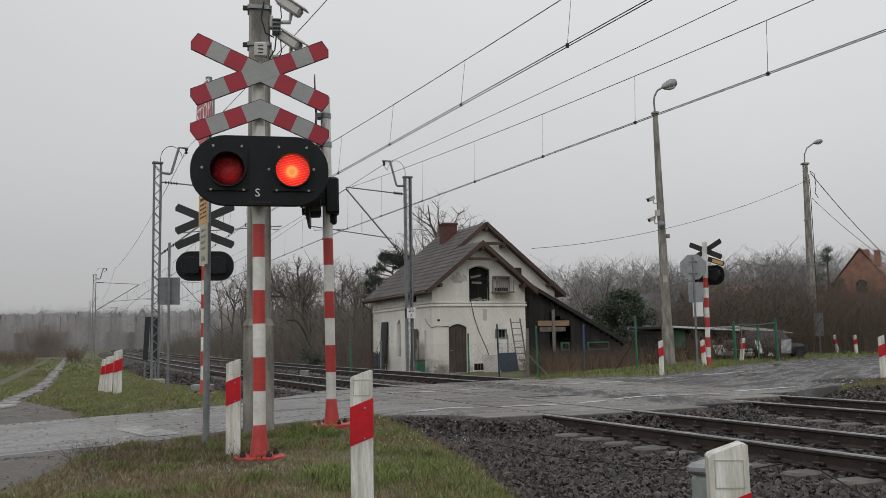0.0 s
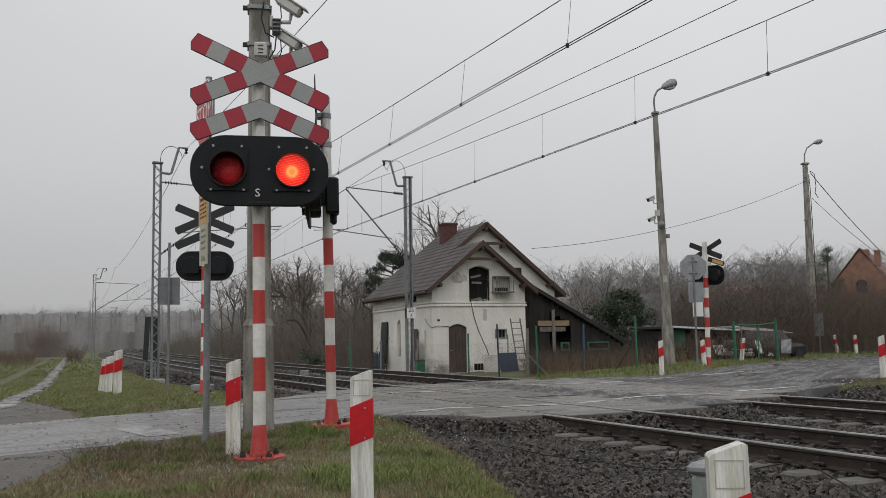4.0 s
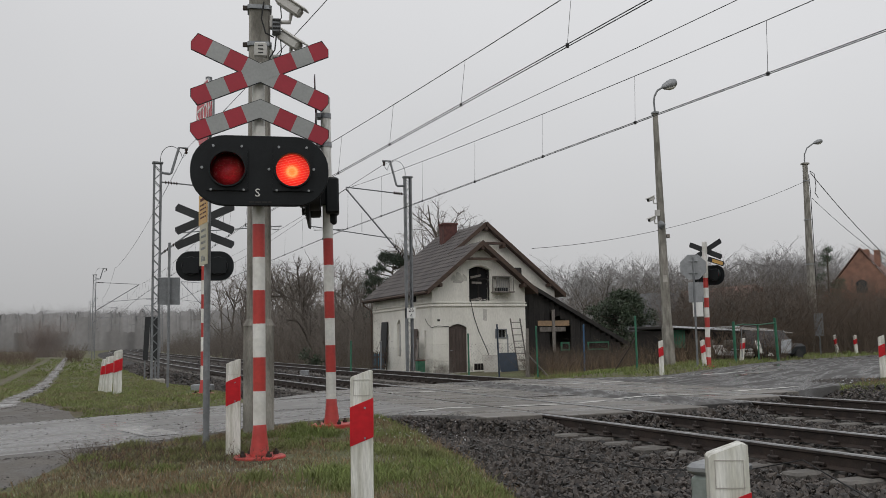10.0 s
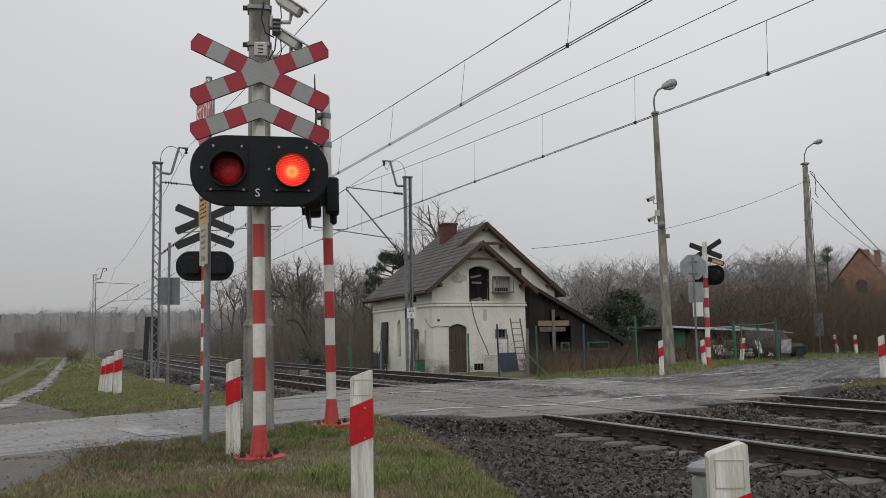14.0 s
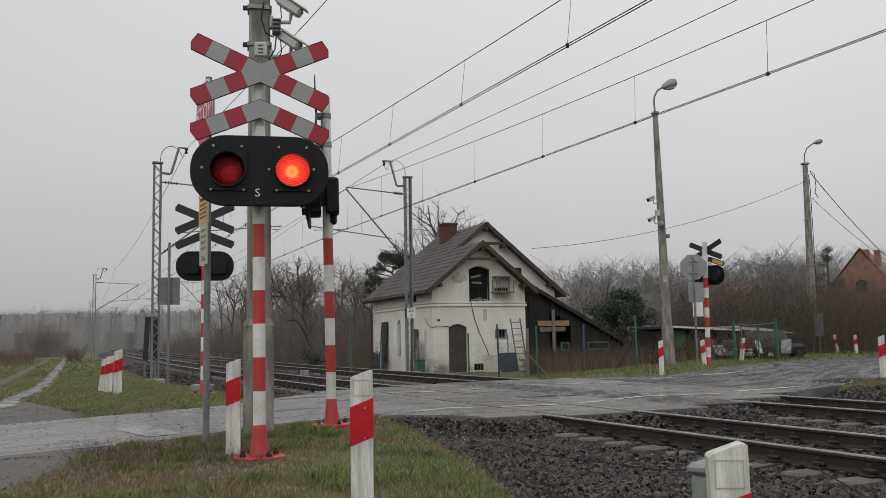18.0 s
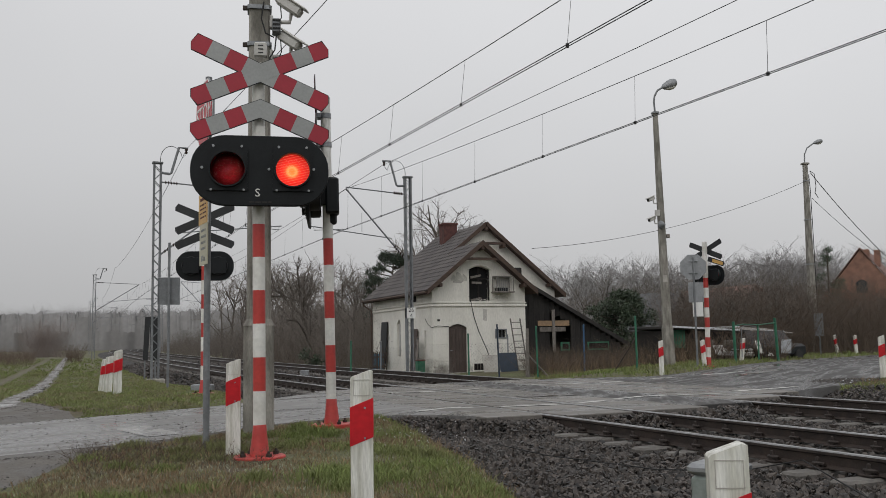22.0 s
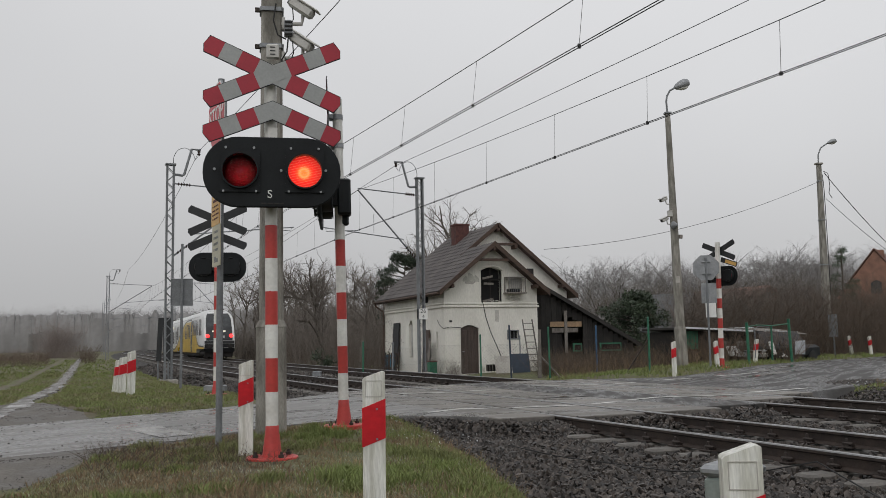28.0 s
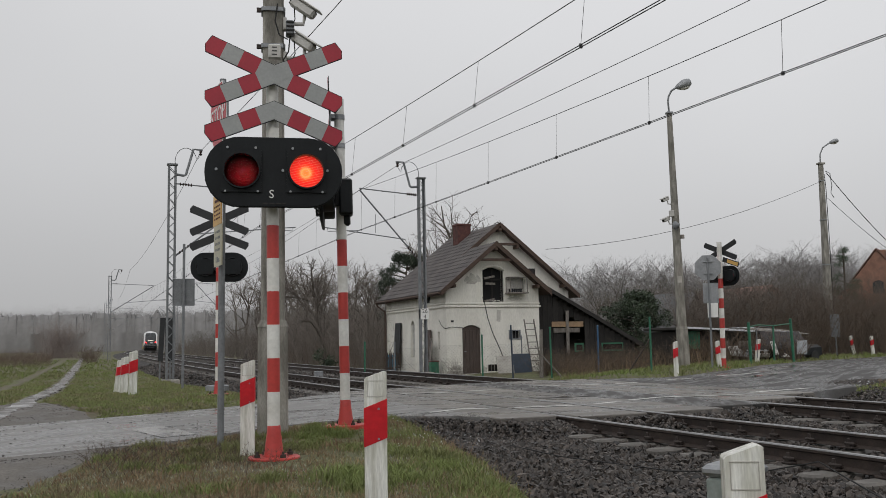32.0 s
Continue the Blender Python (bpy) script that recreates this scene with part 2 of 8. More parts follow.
TRAINGREY = mat("train_light_grey", (0.46, 0.465, 0.46), (0.38, 0.385, 0.38), rough=0.35, scale=1.2, fine=10, bump=0.02, var=0.1)
TRAINYELLOW = mat("train_yellow", (0.62, 0.40, 0.015), (0.50, 0.32, 0.014), rough=0.3, scale=1.2, fine=12, bump=0.02, var=0.14)
TRAINBLACK = mat("train_black", (0.02, 0.021, 0.023), (0.014, 0.015, 0.016), rough=0.35, scale=2, fine=20, bump=0.03)
TRAINGLASS = mat("train_window", (0.040, 0.031, 0.030), (0.026, 0.021, 0.020), rough=0.06, scale=0.8, fine=8, bump=0, var=0.3)
CABGLASS = mat("cab_window", (0.05, 0.055, 0.058), (0.03, 0.033, 0.035), rough=0.06, bump=0)
UNDER = mat("underframe", (0.03, 0.027, 0.025), (0.02, 0.018, 0.017), rough=0.8, scale=3, fine=20, bump=0.3)
TAILLAMP = mat("tail_lamp", (0.6, 0.02, 0.015), rough=0.3, bump=0, emit=(1.0, 0.02, 0.02, 5))
DISPLAY = mat("lit_display", (0.5, 0.48, 0.4), rough=0.4, bump=0, emit=(1.0, 0.95, 0.75, 0.55))
CCTV = mat("camera_housing", (0.50, 0.49, 0.46), (0.40, 0.39, 0.37), rough=0.45, bump=0.03, var=0.1)
LENSRED = glass("red_lens", (0.98, 0.72, 0.68), 1.18)
REFLECTOR = mat("dim_reflector", (0.6, 0.006, 0.03), (0.36, 0.005, 0.018), rough=0.35, metal=0.0, scale=20, fine=60, bump=0.5)
SNOW = mat("old_snow", (0.72, 0.74, 0.76), rough=0.8, scale=12, fine=60, bump=0.4)

# ---- mesh tools ----
class Mesh:
    """Collects corners and faces of one mesh."""

    def __init__(self):
        self.v, self.f = [], []

    def add(self, verts, faces, m=None):
        k = len(self.v)
        self.v += [tuple(m @ Vector(p)) for p in verts] if m else [tuple(p) for p in verts]
        self.f += [tuple(i + k for i in q) for q in faces]
        return self

    def box(self, c, s, m=None, ch=0.0):
        x, y, z = (a / 2 for a in s)
        if ch <= 0:
            vs = [(i * x, j * y, k * z) for i in (-1, 1) for j in (-1, 1) for k in (-1, 1)]
            fs = [(0, 1, 3, 2), (4, 6, 7, 5), (0, 4, 5, 1), (2, 3, 7, 6), (0, 2, 6, 4), (1, 5, 7, 3)]
        else:
            ch = min(ch, x * 0.9, y * 0.9, z * 0.9)
            ring = [(-x + ch, -y), (x - ch, -y), (x, -y + ch), (x, y - ch), (x - ch, y), (-x + ch, y), (-x, y - ch), (-x, -y + ch)]
            ins = [(p * (x - ch) / x, q * (y - ch) / y) for p, q in ring]
            vs = [(*p, -z) for p in ins] + [(*p, -z + ch) for p in ring] + [(*p, z - ch) for p in ring] + [(*p, z) for p in ins]
            fs = [tuple(range(7, -1, -1)), tuple(range(24, 32))]
            fs += [(a * 8 + i, a * 8 + (i + 1) % 8, a * 8 + 8 + (i + 1) % 8, a * 8 + 8 + i) for a in range(3) for i in range(8)]
        t = Matrix.Translation(c)
        return self.add(vs, fs, m @ t if m else t)

    def tube(self, pts, r, n=8, m=None, caps=True):
        """A tube through pts; r is one radius or one for each point."""
        pts = [Vector(p) for p in pts]
        rs = r if isinstance(r, (list, tuple)) else [r] * len(pts)
        vs, fs = [], []
        side = None
        for i, p in enumerate(pts):
            d = (pts[min(i + 1, len(pts) - 1)] - pts[max(i - 1, 0)]).normalized()
            if side is None or abs(side.dot(d)) > 0.95:
                side = d.orthogonal().normalized()
            side = (side - d * side.dot(d)).normalized()
            up = d.cross(side)
            vs += [p + rs[i] * (math.cos(2 * math.pi * k / n) * side + math.sin(2 * math.pi * k / n) * up) for k in range(n)]
        for i in range(len(pts) - 1):
            fs += [(i * n + k, i * n + (k + 1) % n, i * n + n + (k + 1) % n, i * n + n + k) for k in range(n)]
        if caps:
            fs += [tuple(range(n - 1, -1, -1)), tuple(range((len(pts) - 1) * n, len(pts) * n))]
        return self.add(vs, fs, m)

    def lathe(self, prof, n=20, m=None):
        """Turns (radius, height) about z."""
        vs = [(r * math.cos(2 * math.pi * k / n), r * math.sin(2 * math.pi * k / n), z) for r, z in prof for k in range(n)]
        fs = [(i * n + k, i * n + (k + 1) % n, i * n + n + (k + 1) % n, i * n + n + k) for i in range(len(prof) - 1) for k in range(n)]
        fs += [tuple(range(n - 1, -1, -1)), tuple(range((len(prof) - 1) * n, len(prof) * n))]
        return self.add(vs, fs, m)

    def plate(self, pts, depth, m=None):
        """An outline in (x, z), facing -y, with a depth along y."""
        n = len(pts)
        vs = [(x, 0, z) for x, z in pts] + [(x, depth, z) for x, z in pts]
        fs = [tuple(range(n)), tuple(range(2 * n - 1, n - 1, -1))] + [(i + n, (i + 1) % n + n, (i + 1) % n, i) for i in range(n)]
        return self.add(vs, fs, m)

    def data(self, name, material, sharp=0.6):
        me = bpy.data.meshes.new(name)
        me.from_pydata(self.v, [], self.f)
        me.materials.append(material)
        me.shade_smooth()
        me.set_sharp_from_angle(angle=sharp)
        return me


def quick_mesh(name, verts, faces, material):
    """A mesh from arrays: corners (n, 3) and a list of face arrays, one for each number of corners."""
    me = bpy.data.meshes.new(name)
    loops = np.concatenate([f.reshape(-1) for f in faces]).astype(np.int32)
    sizes = np.concatenate([np.full(len(f), f.shape[1], np.int32) for f in faces])
    me.vertices.add(len(verts))
    me.vertices.foreach_set("co", np.ascontiguousarray(verts, np.float32).reshape(-1))
    me.loops.add(len(loops))
    me.loops.foreach_set("vertex_index", loops)
    me.polygons.add(len(sizes))
    me.polygons.foreach_set("loop_start", np.concatenate([[0], np.cumsum(sizes)[:-1]]).astype(np.int32))
    me.update(calc_edges=True)
    me.shade_flat()
    me.materials.append(material)
    return me


def part(name, mesh, material, parent, label=""):
    """One mesh object under a thing or a part."""
    ob = new(name, mesh.data(name, material) if isinstance(mesh, Mesh) else mesh)
    ob.parent = parent
    return tagged(ob, label)


def thing(name, at, label, category, group="", kind=""):
    """An empty at the thing's base, which its parts hang from. at: a pose, or x, y, z."""
    ob = new(name)
    ob.empty_display_size = 0.2
    ob.matrix_world = at if isinstance(at, Matrix) else pose(*at)
    return tagged(ob, label, category, group, kind)


def solid(name, mesh, material, label, category, kind="", group="", at=None):
    """A thing that is one mesh."""
    ob = new(name, mesh.data(name, material))
    if at is not None:
        ob.matrix_world = at
    return tagged(ob, label, category, group, kind)


def lettering(name, text, size, material, parent, m, depth=0.002):
    """Raised letters in the built-in font, facing -y, centred on m."""
    cu = bpy.data.curves.new(name, "FONT")
    cu.body, cu.size, cu.extrude, cu.align_x, cu.align_y = text, size, depth, "CENTER", "CENTER"
    cu.resolution_u = 3
    tmp = bpy.data.objects.new(name, cu)
    scene.collection.objects.link(tmp)
    me = bpy.data.meshes.new_from_object(tmp.evaluated_get(bpy.context.evaluated_depsgraph_get()))
    bpy.data.objects.remove(tmp)
    me.materials.clear()
    me.materials.append(material)
    ob = new(name, me)
    ob.parent = parent
    ob.matrix_local = m @ pose(0, 0, 0, 90, 0, 0)
    return ob


def bars(name, rows, material, parent, m):
    """Unreadable writing: bars (x, z, width, height) on a plate facing -y."""
    b = Mesh()
    for x, z, w, hgt in rows:
        b.box((x, 0, z), (w, 0.003, hgt))
    ob = part(name, b, material, parent)
    ob.matrix_local = m
    return ob


# ---- the lie of the land ----
PHI = math.radians(24.7928)
TX, TY = -math.sin(PHI), math.cos(PHI)      # along the track, away from the crossing to the west
NX, NY = math.cos(PHI), math.sin(PHI)       # across the track, away from the camera
RAIL = (7.145, 8.652, 11.338, 12.845)       # rail offsets across the track
NEAR_C, FAR_C = 7.899, 12.091               # centre lines of the two tracks


def bend(u):
    w = max(0.0, u - 25)
    if w < 30:
        return 0.00067 * w * w
    if w < 89:
        return 0.6 + 0.04 * (w - 30) + 0.00015 * (w - 30) ** 2
    return 3.48 + 0.05 * (w - 89) + 1.73e-6 * (w - 89) ** 3


def place(u, v, z=0.0):
    """World point from the distance along and across the track."""
    v += bend(u)
    return (TX * u + NX * v, TY * u + NY * v, z)


def smooth(x, a, b):
    x = min(1.0, max(0.0, (x - a) / (b - a)))
    return x * x * (3 - 2 * x)


ROAD_V = (-60, -10, -0.3, 1.5, 3.4, 4.6, 5.6, 6.3, 8.5, 10, 11.3, 13.5, 16.4, 20, 22, 27.5, 36, 80)
ROAD_N = (-16, 6.3, 10.5, 11.2, 12.8, 13.2, 13.1, 12.0, 11.4, 11.7, 12.3, 13.6, 14.6, 16.4, 17.6, 21, 25.5, 48)
ROAD_F = (-11, 10.6, 14.8, 15.7, 17.1, 18.5, 19.7, 20.5, 21.4, 21.9, 22.4, 22.0, 21.2, 23, 24.1, 27, 29.8, 52)


def tab(x, xs, ys):
    """A value from a table, by straight lines between its entries."""
    if x <= xs[0]:
        return ys[0]
    for i in range(1, len(xs)):
        if x <= xs[i]:
            return ys[i - 1] + (ys[i] - ys[i - 1]) * (x - xs[i - 1]) / (xs[i] - xs[i - 1])
    return ys[-1]


def road_n(v):
    return tab(v, ROAD_V, ROAD_N)


def road_f(v):
    return tab(v, ROAD_V, ROAD_F)


def road_z(v):
    return 0.03 * (1 - smooth(v, 1, 5)) + 0.10 * smooth(v, 16, 24)


def ground_uv(u, v):
    near = 0.07 - 0.26 * smooth(u, 16, 40)
    bed = -0.5
    d_far = u - road_f(v)
    far = 0.10 * smooth(v, 15.5, 22) - 0.45 * smooth(d_far, 2.0, 9.0) * (1 - smooth(v, 26, 40))
    toe = tab(u, (3, 5.8, 8.2, 12.1, 14, 18), (2.2, 2.8, 3.6, 4.4, 4.5, 4.0))
    z = near + (bed - near) * smooth(v, toe, toe + 1.2)
    z += (far - bed) * smooth(v, 15.2, 16.8)
    n, f = road_n(v), road_f(v)
    out = max(n - u, u - f)
    inbed = smooth(v, toe + 0.2, toe + 1.0) * (1 - smooth(v, 15.3, 16.5))
    k = 1 - smooth(out + 0.9 * inbed, 0.0, 1.3 - 0.6 * inbed)
    return z + (road_z(v) - 0.03 - z) * k


def ground_z(x, y):
    u, v = TX * x + TY * y, NX * x + NY * y
    return ground_uv(u, v - bend(u))

# ---- ground, road, path ----
def sheet(name, us, vs, height, material, label, category, skip=None):
    """A sheet over a net of distances along and across the track."""
    pts = [place(u, v, height(u, v)) for u in us for v in vs]
    nv = len(vs)
    fs = [(i * nv + j, i * nv + j + 1, i * nv + nv + j + 1, i * nv + nv + j) for i in range(len(us) - 1) for j in range(nv - 1)
          if not (skip and skip(us[i], vs[j]))]
    m = Mesh().add(pts, fs)
    return solid(name, m, material, label, category, "structure")


def spread(*runs):
    out = []
    for a, b, step in runs:
        out += list(np.arange(a, b - step * 0.3, step))
    return [float(x) for x in out] + [float(runs[-1][1])]


def rough_ground(u, v):
    w = 0.035 * noise.noise((u * 0.35, v * 0.35, 0)) + 0.018 * noise.noise((u * 1.7, v * 1.7, 3))
    hill = 0.0
    if v > 70:
        hill = 7.0 * smooth(v, 70, 260)
    n, f = road_n(v), road_f(v)
    w += 0.085 * math.exp(-((u - 10.37) ** 2 + (v - 3.31) ** 2) / 0.5)
    k = smooth(max(n - u, u - f), 0.05, 0.8)
    return ground_uv(u, v) + w * k + hill


G_U = spread((-900, -60, 60), (-60, -6, 4), (-6, 30, 0.5), (30, 60, 1.5), (60, 240, 8), (240, 1200, 60))
G_V = spread((-900, -60, 60), (-60, -8, 4), (-8, 24, 0.5), (24, 50, 1.5), (50, 260, 10), (260, 1100, 60))
sheet("ground", G_U, G_V, rough_ground, GRASS_SOIL, "damp winter grass verge with brown soil", "ground")


def road_net(v0, v1, nv, na):
    vs = [v0 + (v1 - v0) * i / nv for i in range(nv + 1)]
    pts = []
    for v in vs:
        n, f = road_n(v), road_f(v)
        n += 0.10 * noise.noise((v * 1.3, 0, 0)) + 0.05 * noise.noise((v * 5, 1, 0))
        f += 0.10 * noise.noise((v * 1.3, 7, 0)) + 0.05 * noise.noise((v * 5, 8, 0))
        for k in range(na + 1):
            u = n + (f - n) * k / na
            e = min(k, na - k) / na
            z = road_z(v) + 0.001 + 0.004 * noise.noise((u * 0.8, v * 0.8, 5)) - (0.004 if e == 0 else 0)
            if k == 0:
                pts.append(place(u - 0.12, v, z - 0.32))
            pts.append(place(u, v, z))
            if k == na:
                pts.append(place(u + 0.12, v, z - 0.32))
    na += 2
    fs = [(i * (na + 1) + k, i * (na + 1) + k + 1, (i + 1) * (na + 1) + k + 1, (i + 1) * (na + 1) + k) for i in range(nv) for k in range(na)]
    return Mesh().add(pts, [q[::-1] for q in fs])


SLAB_V0, SLAB_V1 = 6.15, 14.0
solid("road_near", road_net(-60, SLAB_V0, 160, 12), ASPHALT, "wet worn grey asphalt lane with patches", "road", "structure")
solid("road_far", road_net(SLAB_V1, 80, 160, 12), ASPHALT_DARK, "wet dark asphalt road leading up between hedges", "road", "structure")


def strip(name, rows, material, label, category, lift=0.012):
    """A flat strip: rows of (u, v left, v right)."""
    pts = []
    across = (0, 0.06, 0.2, 0.35, 0.5, 0.65, 0.8, 0.94, 1)
    for u, a, b in rows:
        for k, s in enumerate(across):
            v = a + (b - a) * s
            pts.append(place(u, v, rough_ground(u, v) + (lift if 0 < k < 8 else -0.03)))
    fs = [(i * 9 + k, i * 9 + 9 + k, i * 9 + 10 + k, i * 9 + 1 + k) for i in range(len(rows) - 1) for k in range(8)]
    return solid(name, Mesh().add(pts, fs), material, label, category, "structure")


def rut(centre, width, u0, u1, seed):
    rows = []
    for u in spread((u0, 34, 0.4), (34, u1, 2.0)):
        c = centre(u) + 0.12 * noise.noise((u * 0.4, seed, 0))
        w = width * (0.65 + 0.5 * noise.noise((u * 0.6, seed, 4)) + 0.5 * noise.noise((u * 2.3, seed, 8)))
        rows.append((u, c - w / 2, c + w / 2))
    return rows


path_mid = lambda u: float(np.interp(u, (14, 18, 27, 55, 107, 130), (-0.9, -0.4, 0.3, 1.7, 4.1, 5.2))) - bend(u) - 0.8
strip("path_rut_wet", rut(lambda u: path_mid(u) + 0.8, 0.6, 14.4, 118, 2), PUDDLE, "rain-filled wheel rut in the field track", "path", 0.03)
strip("path_rut_muddy", rut(lambda u: path_mid(u) - 0.8, 0.38, 16.5, 118, 6), TURF, "worn muddy wheel rut in the field track", "path", 0.014)
strip("path_mouth", [(u, -2.4 - (19.5 - u) * 0.25, 0.3 + (19.5 - u) * 0.16) for u in spread((13.0, 19.6, 0.4))], GRAVELMUD, "muddy mouth of the field track", "path", 0.02)


def shoulder(v0, v1, k=40):
    """Muddy margin on the camera's side of the lane."""
    pts = []
    for i in range(k + 1):
        v = v0 + (v1 - v0) * i / k
        n = road_n(v)
        w = 0.2 + 3.2 * (1 - smooth(v, -0.4, 1.2)) + 0.25 * noise.noise((v * 1.5, 2, 2))
        for j in range(6):
            u = n + 0.12 - (w + 0.12) * j / 5
            pts.append(place(u, v, (road_z(v) - 0.006 if j == 0 else rough_ground(u, v) + (0.014 if j < 5 else -0.03))))
    return Mesh().add(pts, [(i * 6 + j, i * 6 + 6 + j, i * 6 + 7 + j, i * 6 + 1 + j) for i in range(k) for j in range(5)])


solid("road_shoulder", shoulder(-9, 1.5), GRAVELMUD, "wet muddy gravel shoulder of the lane", "shoulder", "structure")


def pebbles(name, count, spot, size, material, label, seed):
    """Small loose stones on a surface."""
    r2 = random.Random(seed)
    m = Mesh()
    for _ in range(count):
        x, y, z = spot(r2)
        s = size * r2.uniform(0.5, 1.4)
        a, k, h = r2.uniform(0, 6.28), r2.uniform(0.5, 1.0), r2.uniform(0.4, 0.9)
        c, q = math.cos(a) * s, math.sin(a) * s
        m.add([(x - c, y - q, z), (x + q * k, y - c * k, z), (x + c, y + q, z), (x - q * k, y + c * k, z), (x + c * 0.4 + q * 0.2, y + q * 0.4, z + s * h), (x - c * 0.4, y - q * 0.3, z + s * h * 0.8)],
              [(0, 1, 5), (1, 4, 5), (1, 2, 4), (2, 3, 4), (3, 5, 4), (3, 0, 5)])
    return tagged(new(name, m.data(name, material)), label, "gravel", kind="stuff")


def lane_spot(r2):
    v = r2.uniform(-3.5, 6.0)
    n, f = road_n(v), road_f(v)
    k = r2.random()
    u = n + (f - n) * (k if k < 0.5 else 1 - (1 - k) ** 1.5)
    return place(u, v, road_z(v) - 0.002)




def shoulder_spot(r2):
    v = r2.uniform(-5, 1.4)
    n = road_n(v)
    u = n - r2.uniform(0.0, 3.1) * (1 - smooth(v, -0.4, 1.2))
    return place(u, v, rough_ground(u, v) + 0.008)


def snow_spot(r2):
    c = ((11.9, 4.75, 0.35), (12.2, 5.25, 0.25), (12.0, 5.6, 0.25), (11.3, 5.6, 0.3), (8.75, 3.2, 0.2), (9.6, 3.9, 0.3))[r2.randrange(6)]
    u, v = r2.gauss(c[0], c[2]), r2.gauss(c[1], c[2] * 0.6)
    return place(u, v, max(rough_ground(u, v), ballast_z(u, v) if v > 4.4 else -1) + 0.02)


def heap_spot(r2):
    u, v = r2.gauss(15.4, 0.5), r2.gauss(17.6, 0.5)
    return place(u, v, rough_ground(u, v) + 0.07 * math.exp(-((u - 15.4) ** 2 + (v - 17.6) ** 2) * 1.6))


pebbles("shoulder_gravel", 4500, shoulder_spot, 0.011, STONE, "grey gravel trodden into the lane shoulder", 14)
def mouth_spot(r2):
    u = r2.uniform(13.2, 19.4)
    v = r2.uniform(-2.4 - (19.5 - u) * 0.25, 0.2 + (19.5 - u) * 0.16)
    return place(u, v, rough_ground(u, v) + 0.016)


pebbles("mouth_gravel", 3200, mouth_spot, 0.013, STONE, "gravel and clods in the muddy mouth of the field track", 18)
pebbles("lane_pebbles", 900, lane_spot, 0.014, STONE, "dark pebbles and mud lumps strewn on the lane", 4)


def decal(name, corners, lift, material, label, category, n=10):
    """A thin patch on the road between four corners (u, v), ragged at its rim."""
    (a, b, c, d), pts = corners, []
    for i in range(n + 1):
        for j in range(n + 1):
            s, t = i / n, j / n
            u = (a[0] * (1 - s) + b[0] * s) * (1 - t) + (d[0] * (1 - s) + c[0] * s) * t
            v = (a[1] * (1 - s) + b[1] * s) * (1 - t) + (d[1] * (1 - s) + c[1] * s) * t
            if i in (0, n) or j in (0, n):
                u += 0.05 * noise.noise((u * 4, v * 4, 1))
                v += 0.03 * noise.noise((u * 4, v * 4, 6))
            pts.append(place(u, v, road_z(v) + lift))
    k = n + 1
    m = Mesh().add(pts, [(i * k + j, i * k + j + 1, i * k + k + j + 1, i * k + k + j) for i in range(n) for j in range(n)])
    return solid(name, m, material, label, category, "structure")


decal("road_patch", ((12.97, 1.12), (13.33, 1.56), (11.8, 1.82), (11.65, 1.38)), 0.0052, PATCH, "pale repaired parallelogram patch in the lane", "road patch")
decal("puddle", ((15.9, 8.85), (15.7, 9.9), (15.35, 10.0), (15.45, 8.8)), 0.009, PUDDLE, "shallow rain puddle on the crossing", "puddle")
decal("puddle", ((21.5, 19.5), (24.5, 25.0), (24.1, 25.4), (21.0, 19.8)), 0.009, PUDDLE, "long shallow puddle on the far road", "puddle")
decal("puddle", ((19.6, 17.5), (21.0, 20.5), (20.6, 20.8), (19.2, 17.8)), 0.009, PUDDLE, "long shallow puddle on the far road", "puddle")


# worn white edge lines across the crossing
def paint_line(name, pts, width, label="worn white edge line"):
    for (ua, va), (ub, vb) in zip(pts, pts[1:]):
        k, q = 6, []
        for i in range(k + 1):
            u, v = ua + (ub - ua) * i / k, va + (vb - va) * i / k
            w = width * (0.85 + 0.3 * noise.noise((u * 3, v * 3, 2)))
            q += [place(u - w / 2, v, road_z(v) + 0.0065), place(u + w / 2, v, road_z(v) + 0.0065)]
        solid(name, Mesh().add(q, [(i * 2, i * 2 + 1, i * 2 + 3, i * 2 + 2) for i in range(k)]), LINE, label, "road marking", "structure", "road markings")


for seg in (((13.56, 5.72), (13.9, 6.43), (13.7, 7.08)), ((13.62, 7.3), (13.43, 8.5)), ((13.55, 8.85), (13.7, 9.45)), ((13.93, 9.8), (14.25, 10.7), (14.2, 11.28)), ((14.1, 11.45), (13.95, 12.5)), ((14.3, 13.0), (14.45, 13.8), (14.7, 15.1))):
    paint_line("edge_line_near", seg, 0.19)
for seg in (((19.37, 6.22), (19.1, 7.0)), ((18.75, 7.25), (18.5, 8.4)), ((18.65, 8.8), (18.75, 9.5)), ((19.55, 10.95), (19.1, 12.7)), ((19.05, 13.05), (19.2, 13.8)), ((19.8, 15.2), (20.2, 16.4)), ((20.5, 17.5), (21.0, 19.5)), ((17.3, 6.63), (16.95, 7.05))):
    paint_line("edge_line_far", seg, 0.19)

# ---- ballast ----
B_V = [3.6, 4.2, 4.8, 5.4, 5.9, 6.4, 7.15, 7.9, 8.65, 9.3, 10.0, 10.6, 11.3, 12.1, 12.8, 13.5, 13.9, 14.4, 15.0, 15.6, 16.2, 16.8]


